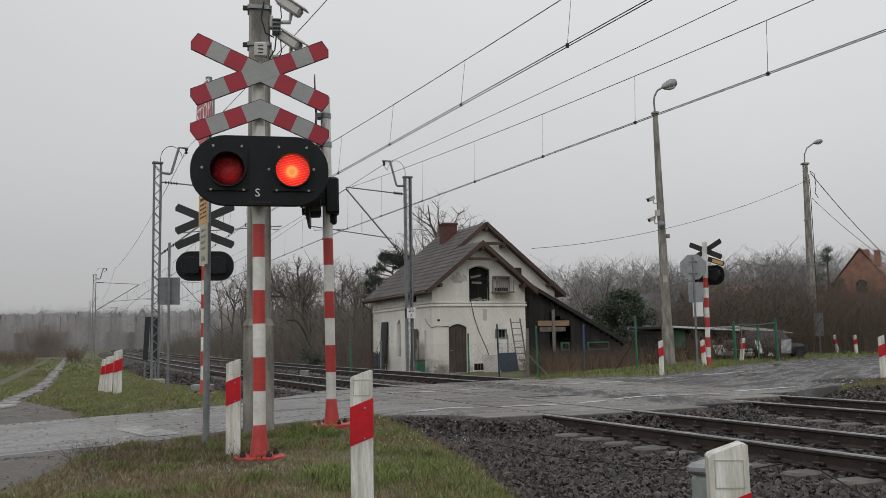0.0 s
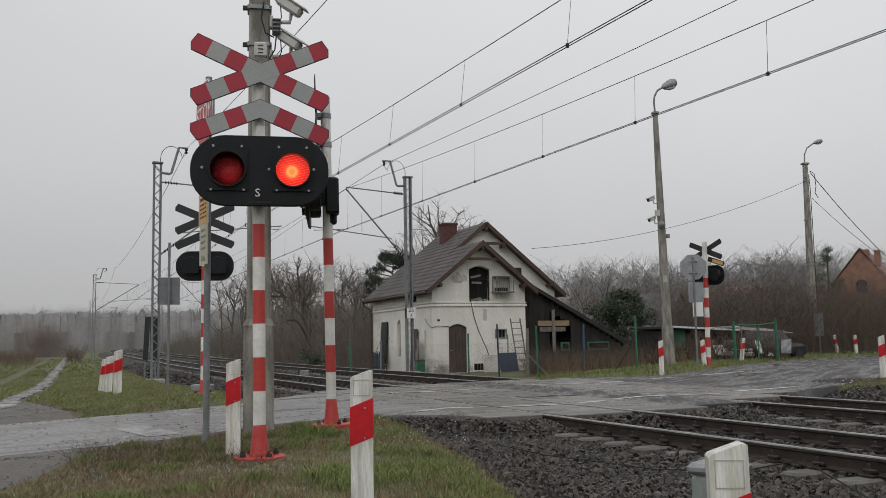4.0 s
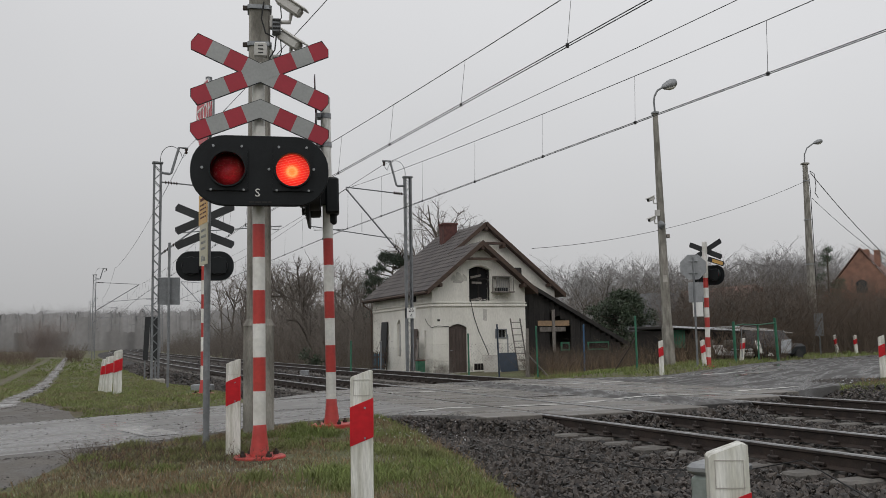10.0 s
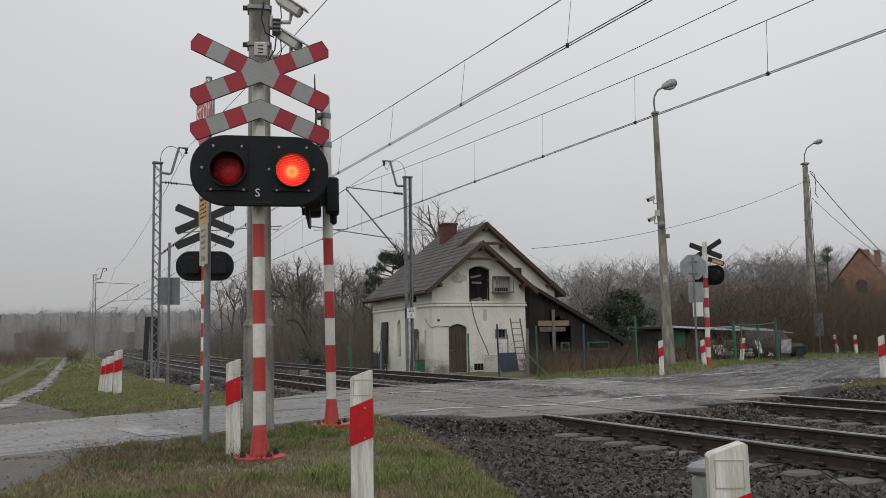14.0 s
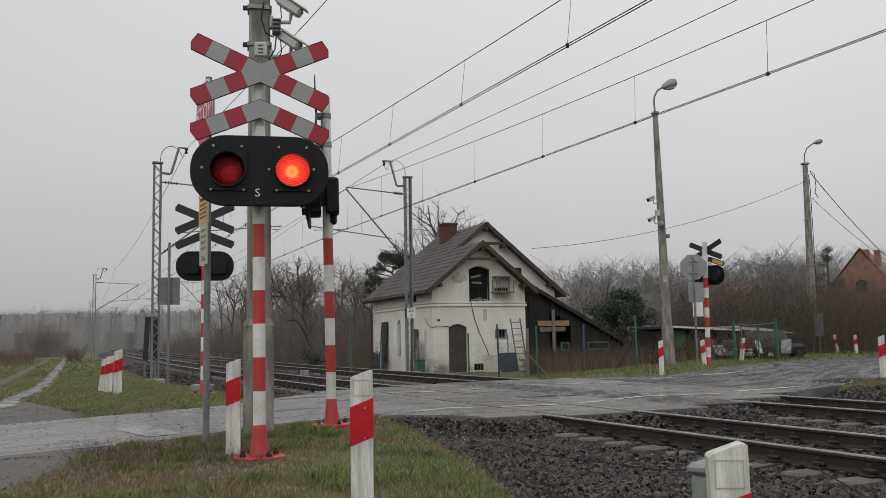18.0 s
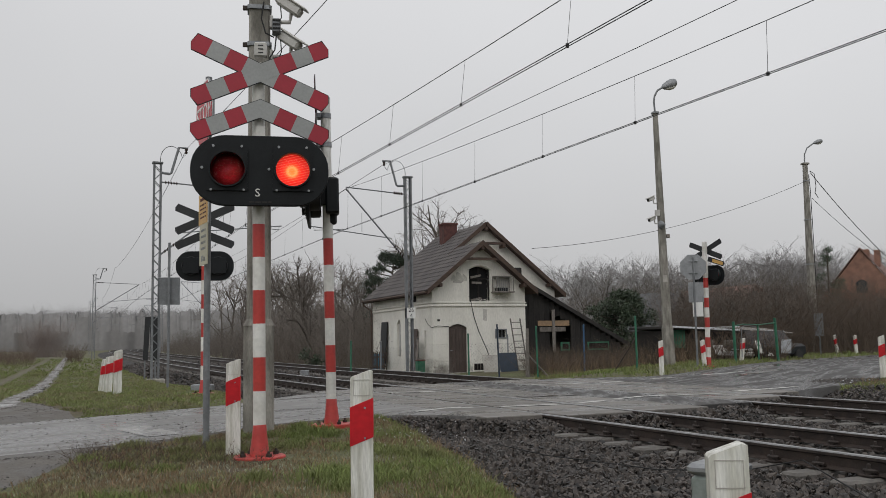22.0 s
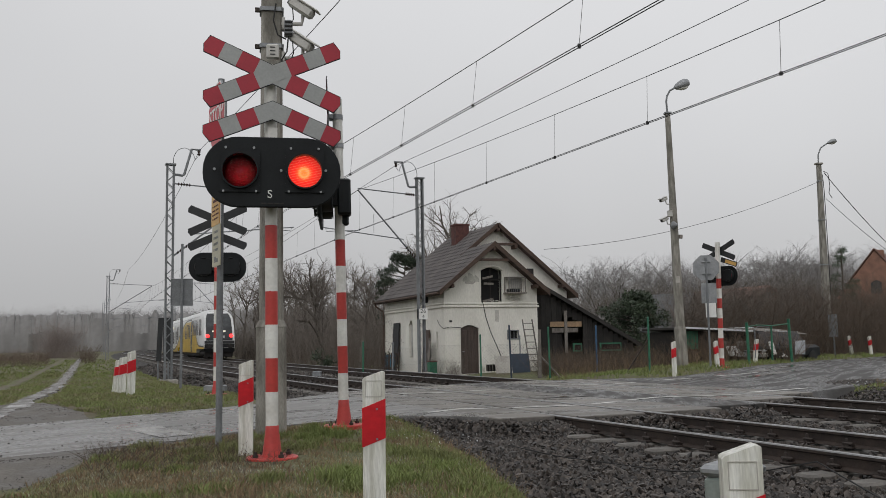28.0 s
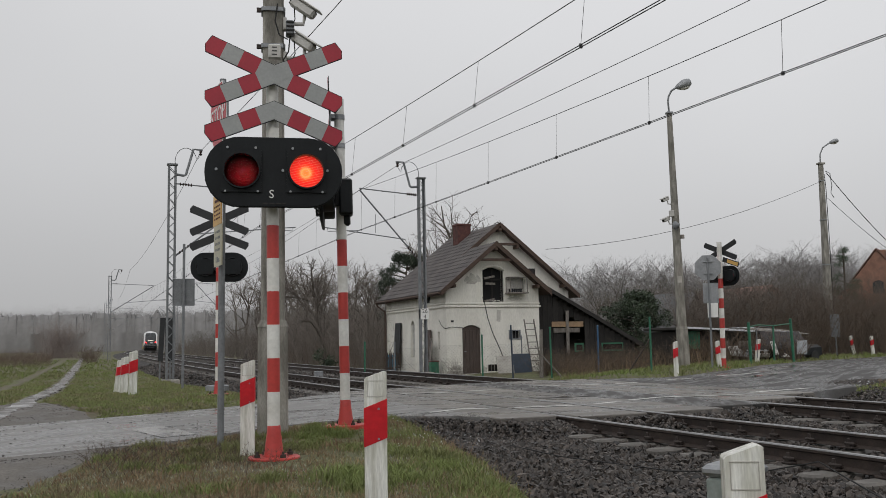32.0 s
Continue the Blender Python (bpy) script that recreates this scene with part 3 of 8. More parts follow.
def ballast_z(u, v):
    west = smooth(u, 19, 24)
    near = -0.30 - 0.30 * west
    z = tab(v, (3.6, 5.0, 6.1, 7.0, 13.2, 14.6, 16.6), (near - 0.12, near + 0.02 + 0.1 * west, -0.265, -0.235, -0.235, -0.30 - 0.12 * smooth(u, 14, 18), -0.02 - 0.7 * smooth(u, 14, 18)))
    out = max(road_n(v) - u, u - road_f(v))
    return z + 0.03 * noise.noise((u * 1.5, v * 1.5, 9)) + (-0.07 - z) * (1 - smooth(abs(out), 0.15, 1.1)) * smooth(v, 4.0, 5.2) * (1 - smooth(v, 13.6, 14.6)) * (1 if out > -0.3 else 0.3)


def bed_z(u, v):
    """The bed under the loose stones."""
    return ballast_z(u, v) - 0.025 - 0.07 * (1 - smooth(abs(max(road_n(v) - u, u - road_f(v))), 0.9, 1.8))


sheet("ballast_bed", spread((-300, -6, 6), (-6, 60, 0.4), (60, 330, 4)), B_V, bed_z, BALLAST, "dark grey crushed stone track ballast", "ballast")


def stone_field(name, u0, u1, v0, v1, count, seed, size, keep=None):
    """Loose angular stones lying on the ballast."""
    rnd = np.random.RandomState(seed)
    shape = np.array([(1, 0, 0), (-1, 0, 0), (0, 1, 0), (0, -1, 0), (0.1, 0.1, 1), (-0.1, 0, -1), (0.7, 0.7, 0.45), (-0.7, -0.6, 0.5)], float)
    tri = np.array([(0, 6, 4), (6, 2, 4), (2, 1, 4), (1, 7, 4), (7, 3, 4), (3, 0, 4), (0, 2, 6), (1, 3, 7), (0, 5, 2), (2, 5, 1), (1, 5, 3), (3, 5, 0)])
    spots = []
    for u, v in zip(rnd.uniform(u0, u1, count), rnd.uniform(v0, v1, count)):
        if (keep is None or keep(u, v)) and not any(abs(v - r) < 0.085 for r in RAIL):
            spots.append((*place(u, v, ballast_z(u, v)),))
    k = len(spots)
    s = size * rnd.uniform(0.5, 1.4, k) * (1 + 0.6 * (rnd.uniform(0, 1, k) > 0.93))
    p = shape[None] * rnd.uniform(0.65, 1.2, (k, 8, 1)) * np.stack([s, s * rnd.uniform(0.6, 1, k), s * rnd.uniform(0.5, 0.9, k)], 1)[:, None, :]
    p = p @ np.linalg.qr(rnd.randn(k, 3, 3))[0] + np.array(spots)[:, None, :]
    p[:, :, 2] += (s * 0.3)[:, None]
    verts, faces = [p.reshape(-1, 3)], [(tri[None] + 8 * np.arange(k)[:, None, None]).reshape(-1, 3)]
    me = quick_mesh(name, np.concatenate(verts), [np.concatenate(faces)], STONE)
    return tagged(new(name, me), "angular dark grey crushed stones beside the rails", "gravel", kind="stuff")


off_road = lambda u, v: not (road_n(v) - 0.05 < u < road_f(v) + 0.05)
stone_field("gravel_east", 1.5, 13.6, 3.5, 7.2, 40000, 1, 0.031, off_road)
stone_field("gravel_east_between", 0.0, 13.6, 7.2, 11.3, 26000, 12, 0.034, off_road)
stone_field("gravel_east_far", -1.5, 14.5, 11.3, 16.6, 22000, 2, 0.038, off_road)
stone_field("gravel_west", 17.5, 34, 3.8, 10.5, 20000, 3, 0.042, off_road)
stone_field("gravel_west_far", 34, 70, 4.2, 11.5, 7000, 4, 0.07, off_road)

pebbles("snow_specks", 260, snow_spot, 0.012, SNOW, "remains of wet snow between the stones", 15)
pebbles("gravel_heap", 700, heap_spot, 0.04, STONE, "low heap of grey rubble by the far track", 16)
pebbles("heap_snow", 90, heap_spot, 0.028, SNOW, "remains of snow on the rubble heap", 17)

# ---- tracks ----
def rail_mesh(v, us, head):
    """A rail along the bend: the polished head, or the rusty web and foot."""
    prof = [(-0.036, -0.012), (-0.03, 0.0), (0.03, 0.0), (0.036, -0.012)] if head else \
        [(-0.036, -0.012), (0.036, -0.012), (0.036, -0.038), (0.01, -0.05), (0.009, -0.135), (0.062, -0.155), (0.065, -0.168), (-0.065, -0.168), (-0.062, -0.155), (-0.009, -0.135), (-0.01, -0.05), (-0.036, -0.038)]
    n = len(prof)
    pts = [place(u, v + x, z) for u in us for x, z in prof]
    fs = [(i * n + k, i * n + (k + 1) % n, i * n + n + (k + 1) % n, i * n + n + k) for i in range(len(us) - 1) for k in range(n)]
    fs += [tuple(range(n)), tuple(range((len(us) - 1) * n, len(us) * n))[::-1]]
    return Mesh().add(pts, fs)


RAIL_U = spread((-300, -20, 40), (-20, 24, 4), (24, 120, 3), (120, 330, 6))
slp = Mesh()
for xa, xb, za, zb in ((-1.25, -0.45, 0.0, 0.0), (-0.45, 0.45, 0.0, 0.0), (0.45, 1.25, 0.0, 0.0)):
    slp.box(((xa + xb) / 2, 0, -0.09 - (0.02 if abs(xa) < 0.5 else 0)), (xb - xa, 0.24, 0.18), ch=0.025)
SLEEPER_ME = slp.data("sleeper", SLEEPER)
fst = Mesh()
for sx in (-1, 1):
    fst.box((sx * 0.095, 0, 0.008), (0.12, 0.17, 0.02), ch=0.004)
    fst.lathe([(0.036, 0.0), (0.036, 0.045), (0.02, 0.055), (0.018, 0.095), (0.004, 0.10)], 8, pose(sx * 0.10, 0.0, 0.015))
    fst.tube([(sx * 0.045, -0.045, 0.03), (sx * 0.09, -0.06, 0.05), (sx * 0.13, 0, 0.055), (sx * 0.09, 0.06, 0.05), (sx * 0.045, 0.045, 0.03)], 0.019, 6)
CLIP_ME = fst.data("rail_clip", RUST)


def railway(name, centre, rails, phase, label):
    tr = thing(name, (0, 0, 0), label, "railway track", "railway tracks", "structure")
    for v in rails:
        head = part("rail", rail_mesh(v, RAIL_U, False), RUST, tr, "rusty rail web and foot")
        part("rail_head", rail_mesh(v, RAIL_U, True), HEAD, head, "polished rail head")
    far = Mesh()
    u = phase - 0.593 * 40
    while u < 175:
        m = Matrix.Translation(place(u, centre, -0.178)) @ pose(0, 0, 0, 0, 0, math.degrees(PHI) - math.degrees(math.atan(bend(u + 0.5) - bend(u - 0.5))))
        if -2.5 < u < 13.2 or 20.6 < u < 60:
            s = part("sleeper", SLEEPER_ME, None, tr)
            s.matrix_local = m
            if u < 40:
                for v in rails:
                    c = part("rail_clip", CLIP_ME, None, tr)
                    c.matrix_local = m @ pose(v - centre, 0, 0.008)
        elif u > 60:
            far.box((0, 0, -0.09), (2.5, 0.24, 0.18), m)
        u += 0.593
    ob = part("sleeper_run", far, SLEEPER, tr)
    ob["kind"] = "stuff"
    return tr


railway("track_near", NEAR_C, RAIL[:2], 9.61, "rusty rails on grey concrete sleepers, near line")
railway("track_far", FAR_C, RAIL[2:], 9.75, "rusty rails on grey concrete sleepers, far line")

# crossing deck of concrete slabs between and beside the rails
deck = thing("crossing_deck", (0, 0, 0), "worn wet concrete slabs of the level crossing", "crossing deck", kind="structure")
for a, b in ((SLAB_V0, RAIL[0] - 0.04), (RAIL[0] + 0.15, RAIL[1] - 0.15), (RAIL[1] + 0.04, 9.98), (10.0, RAIL[2] - 0.04), (RAIL[2] + 0.15, RAIL[3] - 0.15), (RAIL[3] + 0.04, SLAB_V1)):
    u0, u1 = float(np.interp((a + b) / 2, ROAD_V, ROAD_N)), float(np.interp((a + b) / 2, ROAD_V, ROAD_F))
    k = max(4, round((u1 - u0) / 1.2))
    for i in range(k):
        ua, ub = u0 + (u1 - u0) * i / k, u0 + (u1 - u0) * (i + 1) / k - 0.012
        rr = random.Random(i * 7 + int(a * 10))
        x, y, _ = place((ua + ub) / 2, (a + b) / 2)
        sl = part("slab", Mesh().box((0, 0, -0.13), (b - a, ub - ua, 0.26), ch=0.012), SLAB if RAIL[0] - 1.2 < a < 8.7 or a > 11 else ASPHALT_DARK, deck)
        sl.matrix_local = pose(x, y, 0.001 + rr.uniform(-0.003, 0.0015), rr.uniform(-0.06, 0.06), rr.uniform(-0.06, 0.06), math.degrees(PHI))

# ---- the crossing keeper's house ----
H_AT = pose(-0.55, 42.0, -0.42, 0, 0, math.degrees(math.atan2(0.37, 0.934)))   # local x along the gable wall, y along the side wall
H_W, H_L, H_D, M_W = 4.8, 9.3, 3.0, 8.06      # wing width, whole length, depth of the wing, main width
EAVE, SLOPE, OVER = 4.06, 0.82, 0.42         # eave height over the side wall, pitch, overhang
house = thing("house", H_AT, "old white plastered house with a brown tiled roof", "house")


def wall_with_holes(pts, holes, thick):
    """A wall outline in (x, z) with rectangular or arched holes, by bmesh triangle fill, extruded back along y."""
    bm = bmesh.new()
    loops = [pts] + holes
    edges = []
    for lp in loops:
        vs = [bm.verts.new((x, 0, z)) for x, z in lp]
        edges += [bm.edges.new((vs[i], vs[(i + 1) % len(vs)])) for i in range(len(vs))]
    bmesh.ops.triangle_fill(bm, use_beauty=True, use_dissolve=False, edges=edges)
    for f in bm.faces:
        if f.normal.y > 0:
            f.normal_flip()
    ext = bmesh.ops.extrude_face_region(bm, geom=list(bm.faces))
    bmesh.ops.translate(bm, vec=(0, thick, 0), verts=[g for g in ext["geom"] if isinstance(g, bmesh.types.BMVert)])
    bmesh.ops.recalc_face_normals(bm, faces=list(bm.faces))
    m = Mesh()
    bm.verts.index_update()
    m.add([tuple(v.co) for v in bm.verts], [tuple(v.index for v in f.verts) for f in bm.faces])
    bm.free()
    return m


def arch(x0, x1, z0, z1, rise, n=8):
    """A hole with a flat arch on top."""
    return [(x0, z0), (x1, z0)] + [(x1 + (x0 - x1) * i / n, z1 - rise + rise * math.sin(math.pi * i / n)) for i in range(n + 1)]


def hp(name, mesh, material, m=None, label="", parent=None):
    ob = part(name, mesh, material, parent or house, label)
    if m is not None:
        ob.matrix_local = m
    return ob


apex = EAVE + SLOPE * H_W / 2
W_DOOR = arch(0.80, 1.72, 0.02, 2.28, 0.16)
W_UP = arch(1.88, 2.96, 3.34, 5.0, 0.16)
W_SMALL = [(3.22, 1.62), (3.74, 1.62), (3.74, 1.98), (3.22, 1.98)]
W_CELLAR = [(2.05, 0.10), (2.75, 0.10), (2.75, 0.42), (2.05, 0.42)]
gable = hp("gable_wall", wall_with_holes([(0, -0.3), (H_W, -0.3), (H_W, EAVE), (H_W / 2, apex), (0, EAVE)], [W_DOOR, W_UP, W_SMALL, W_CELLAR], 0.35), PLASTER, label="white plastered gable wall with stains")
# side wall, facing the track; local x runs from the back to the front corner
S_M = pose(0, H_L, 0, 0, 0, -90)
S_WIN = [arch(H_L - 5.1, H_L - 4.5, 0.75, 2.62, 0.22)]
S_SLOT = [(H_L - 1.1, 1.2), (H_L - 0.85, 1.2), (H_L - 0.85, 2.0), (H_L - 1.1, 2.0)]
side = hp("side_wall", wall_with_holes([(0, -0.3), (H_L - 0.36, -0.3), (H_L - 0.36, EAVE), (0, EAVE)], S_WIN + [S_SLOT], 0.35), PLASTER, S_M, "white plastered side wall")
hp("wing_right_wall", Mesh().box((H_W - 0.175, H_D / 2 + 0.18, EAVE / 2 - 0.15), (0.35, H_D - 0.37, EAVE + 0.3)), PLASTER)
mapex = EAVE + SLOPE * M_W / 2
hp("main_gable_wall", wall_with_holes([(0.36, -0.3), (M_W, -0.3), (M_W, EAVE), (M_W / 2, mapex), (0.36, EAVE + SLOPE * 0.36)], [], 0.3), PLASTER, pose(0, H_D, 0))
hp("main_right_wall", Mesh().box((M_W - 0.175, (H_D + 0.3 + H_L) / 2, EAVE / 2 - 0.15), (0.35, H_L - H_D - 0.3, EAVE + 0.3)), PLASTER)
hp("rear_wall", wall_with_holes([(0.36, -0.3), (M_W - 0.36, -0.3), (M_W - 0.36, EAVE), (M_W / 2, mapex - 0.3), (0.36, EAVE)], [], 0.3), PLASTER, pose(0, H_L - 0.31, 0))
# plinth, cornice bands
hp("plinth", Mesh().box((0.38, -0.018, -0.08), (0.8, 0.03, 0.5)).box((3.27, -0.018, -0.2), (3.05, 0.03, 0.5)), PLASTER_OLD)
for z, hgt, d in ((3.14, 0.09, 0.07), (3.28, 0.07, 0.05)):
    hp("cornice", Mesh().box((H_W / 2, -d / 2 - 0.002, z), (H_W + 2 * d, d, hgt), ch=0.015), PLASTER)
    hp("cornice", Mesh().box((-d / 2 - 0.002, H_L / 2 + 0.01, z), (d, H_L - 0.02, hgt), ch=0.015), PLASTER)


def roof_plane(name, label, x_eave, x_ridge, z_eave, z_ridge, y0, y1, step_across=0.30, step_up=0.36):
    """A pitched plane of rolled tile courses, each a part of its own."""
    run = math.hypot(x_ridge - x_eave, z_ridge - z_eave)
    rows = max(2, round(run / step_up))
    cols = max(4, round((y1 - y0) / step_across)) * 4
    dx, dz = (x_ridge - x_eave) / run, (z_ridge - z_eave) / run
    nx, nz = -dz * (1 if dx > 0 else -1), abs(dx)
    base = None
    for r in range(rows):
        s0, s1 = run * r / rows, run * (r + 1) / rows + 0.03
        pts = []
        for s, lift in ((s0, 0.045), (s1, 0.012), (s0, 0.0)):
            for c in range(cols + 1):
                w = 0.03 * math.sin(2 * math.pi * c / 4)
                o = lift + (w if lift else 0)
                pts.append((x_eave + dx * s + nx * o, y0 + (y1 - y0) * c / cols, z_eave + dz * s + nz * o))
        k = cols + 1
        fs = [(c, c + 1, k + c + 1, k + c) for c in range(cols)] + [(2 * k + c, 2 * k + c + 1, c + 1, c) for c in range(cols)]
        ob = hp(name if base is None else "tile_course", Mesh().add(pts, fs), ROOF, None, label if base is None else "", base)
        base = base or ob


ze = EAVE - SLOPE * OVER
ROOF_T = 0.10
roof_plane("wing_roof", "dark brown rolled tiles", -OVER, H_W / 2, ze + ROOF_T, apex + ROOF_T, -0.55, H_D - 0.30)
roof_plane("wing_roof_slope", "", H_W + OVER, H_W / 2, ze + ROOF_T, apex + ROOF_T, -0.55, H_D + 0.05)
roof_plane("main_roof", "dark brown rolled tiles", -OVER, M_W / 2, ze + ROOF_T, mapex + ROOF_T, H_D - 0.30, H_L + 0.45)
roof_plane("main_roof_slope", "", M_W + OVER, M_W / 2, ze + ROOF_T, mapex + ROOF_T, H_D - 0.45, H_L + 0.45)


def decking(x_eave, x_ridge, z_eave, z_ridge, y0, y1):
    t = 0.09
    vs = [(x, y, z + o) for y in (y0, y1) for x, z in ((x_eave, z_eave), (x_ridge, z_ridge)) for o in (-0.02, t)]
    return Mesh().add(vs, [(0, 2, 3, 1), (4, 5, 7, 6), (0, 1, 5, 4), (2, 6, 7, 3), (1, 3, 7, 5), (0, 4, 6, 2)])


for nm, xe, xr, zr, ya, yb in (("roof_deck", -OVER, H_W / 2, apex, -0.52, H_D - 0.3), ("roof_deck", H_W + OVER, H_W / 2, apex, -0.52, H_D), ("roof_deck", -OVER, M_W / 2, mapex, H_D - 0.28, H_L + 0.43), ("roof_deck", M_W + OVER, M_W / 2, mapex, H_D - 0.43, H_L + 0.43)):
    hp(nm, decking(xe, xr, ze, zr, ya, yb), FASCIA)


def barge(x_eave, x_ridge, z_eave, z_ridge, y):
    """A barge board along a verge."""
    d = 0.22
    return Mesh().plate([(x_eave, z_eave - d * 0.4), (x_ridge, z_ridge - d * 0.4), (x_ridge, z_ridge + d * 0.75), (x_eave, z_eave + d * 0.75)] if x_eave < x_ridge else
                        [(x_ridge, z_ridge - d * 0.4), (x_eave, z_eave - d * 0.4), (x_eave, z_eave + d * 0.75), (x_ridge, z_ridge + d * 0.75)], 0.05, pose(0, y, 0))


for xe, xr, zr, y in ((-OVER, H_W / 2, apex, -0.60), (H_W + OVER, H_W / 2, apex, -0.60), (M_W + OVER, M_W / 2, mapex, H_D - 0.50), (-OVER, M_W / 2, mapex, H_D - 0.36)):
    if xe < 0 and xr > 3:
        xe, zz = 1.9, ze + SLOPE * (1.9 + OVER)
    else:
        zz = ze
    hp("barge_board", barge(xe, xr, zz, zr, y), FASCIA, label="dark brown painted barge board")
for y, x0, x1, z in ((-0.58, H_W / 2 - 0.78, H_W / 2 + 0.78, apex - 0.72), (H_D - 0.48, M_W / 2 - 0.2, M_W / 2 + 1.05, mapex - 0.95)):
    hp("collar_beam", Mesh().box(((x0 + x1) / 2, y + 0.08, z), (x1 - x0, 0.10, 0.13), ch=0.01), FASCIA)
for x, y, z in ((0.25, -0.28, EAVE + 0.02), (H_W - 0.25, -0.28, EAVE + 0.02), (H_W / 2, -0.28, apex - 0.2), (M_W - 0.45, H_D - 0.2, EAVE + 0.25), (M_W / 2, H_D - 0.2, mapex - 0.2), (M_W / 2 + 0.95, H_D - 0.2, mapex - 1.08)):
    hp("purlin_end", Mesh().box((x, y, z), (0.15, 0.55, 0.17), ch=0.012), FASCIA)
hp("gutter", Mesh().tube([(-OVER - 0.07, -0.5, ze + 0.02), (-OVER - 0.07, H_L + 0.4, ze + 0.02)], 0.06, 8), FASCIA, label="dark gutter")
hp("downpipe", Mesh().tube([(-OVER - 0.07, H_L + 0.25, ze), (-OVER - 0.02, H_L + 0.25, ze - 0.18), (-0.1, H_L - 0.05, ze - 0.5), (-0.1, H_L - 0.05, 0.05)], 0.05, 8), FASCIA)
hp("eave_board", Mesh().box((-OVER + 0.02, H_L / 2 - 0.05, ze + 0.0), (0.04, H_L + 0.9, 0.16)), FASCIA)
chim = hp("chimney", Mesh().box((3.45, 6.4, 6.8), (0.75, 0.75, 2.1), ch=0.01), BRICK, label="dark red brick chimney")
hp("chimney_cap", Mesh().box((3.45, 6.4, 7.82), (0.84, 0.84, 0.12), ch=0.015), BRICK, parent=chim)
hp("stub_chimney", Mesh().box((H_W + 0.05, 0.9, 4.75), (0.35, 0.35, 0.55), ch=0.01), DARKWOOD)
# door, windows
door = hp("door", Mesh().plate(arch(0.80, 1.72, 0.02, 2.27, 0.16), 0.06, pose(0, 0.10, 0)), DOORWOOD, label="dark brown boarded arched door")
for i in range(5):
    hp("door_board", Mesh().box((0.80 + 0.184 * (i + 0.5), 0.09, 1.05), (0.176, 0.03, 1.98), ch=0.008), DOORWOOD, parent=door)
hp("door_handle", Mesh().tube([(0.90, 0.07, 1.05), (0.90, 0.03, 1.05), (1.0, 0.03, 1.05)], 0.012, 6), GALV, parent=door)
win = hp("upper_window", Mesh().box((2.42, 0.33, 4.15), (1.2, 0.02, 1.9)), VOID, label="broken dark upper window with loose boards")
for x in (1.91, 2.93, 2.40):
    hp("window_bar", Mesh().box((x, 0.12, 4.1), (0.06, 0.06, 1.62)), DARKWOOD, parent=win)
hp("window_bar", Mesh().box((2.42, 0.11, 4.42), (1.0, 0.05, 0.06)), DARKWOOD, parent=win)
for x, z, w, r in ((2.25, 4.52, 0.55, 12), (2.3, 4.22, 0.5, -2), (2.25, 3.44, 0.55, 12)):
    hp("loose_board", Mesh().box((0, 0, 0), (w, 0.03, 0.10)), GREYWOOD, pose(x, 0.05, z, 0, -r, 0), parent=win)
hp("window_hood", Mesh().tube([(1.82, -0.02, 4.84), (2.05, -0.02, 5.0), (2.42, -0.02, 5.06), (2.79, -0.02, 5.0), (3.02, -0.02, 4.84)], 0.04, 6), PLASTER)
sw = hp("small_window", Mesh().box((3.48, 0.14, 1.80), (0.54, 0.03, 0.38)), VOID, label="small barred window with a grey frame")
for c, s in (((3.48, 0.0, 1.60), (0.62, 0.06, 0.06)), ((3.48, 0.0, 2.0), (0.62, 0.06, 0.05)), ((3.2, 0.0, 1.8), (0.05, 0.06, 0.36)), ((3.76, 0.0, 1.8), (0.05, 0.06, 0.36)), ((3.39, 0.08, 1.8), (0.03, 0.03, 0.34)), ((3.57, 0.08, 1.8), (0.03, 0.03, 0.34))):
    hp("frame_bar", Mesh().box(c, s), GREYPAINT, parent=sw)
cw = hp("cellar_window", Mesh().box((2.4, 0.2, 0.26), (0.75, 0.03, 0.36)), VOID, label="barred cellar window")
for i in range(5):
    hp("bar", Mesh().box((2.1 + 0.15 * i, 0.02, 0.26), (0.025, 0.025, 0.32)), GREYWOOD, parent=cw)
for s0 in (H_L - 5.1,):
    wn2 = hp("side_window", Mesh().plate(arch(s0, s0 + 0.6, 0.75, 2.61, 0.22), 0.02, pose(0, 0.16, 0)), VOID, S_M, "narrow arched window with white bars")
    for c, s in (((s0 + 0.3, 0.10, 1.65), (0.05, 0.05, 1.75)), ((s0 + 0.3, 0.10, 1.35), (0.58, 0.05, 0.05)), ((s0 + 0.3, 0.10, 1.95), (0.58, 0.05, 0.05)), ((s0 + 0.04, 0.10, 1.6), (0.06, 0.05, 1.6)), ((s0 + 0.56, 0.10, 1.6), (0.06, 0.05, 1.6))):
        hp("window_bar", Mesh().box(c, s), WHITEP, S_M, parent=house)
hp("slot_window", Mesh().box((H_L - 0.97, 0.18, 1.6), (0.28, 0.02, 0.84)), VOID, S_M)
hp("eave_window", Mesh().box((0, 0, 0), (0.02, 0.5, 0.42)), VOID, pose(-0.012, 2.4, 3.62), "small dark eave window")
hp("stain", Mesh().plate([(1.05, 4.22), (1.45, 4.18), (1.6, 4.28), (1.55, 4.42), (1.25, 4.47), (1.08, 4.38)], 0.003, pose(0, -0.006, 0)), PLASTER_OLD, label="weathered bare plaster patch")
hp("stain", Mesh().plate([(2.55, 2.45), (2.75, 2.4), (2.78, 2.95), (2.58, 2.98)], 0.003, pose(0, -0.006, 0)), PLASTER_OLD)
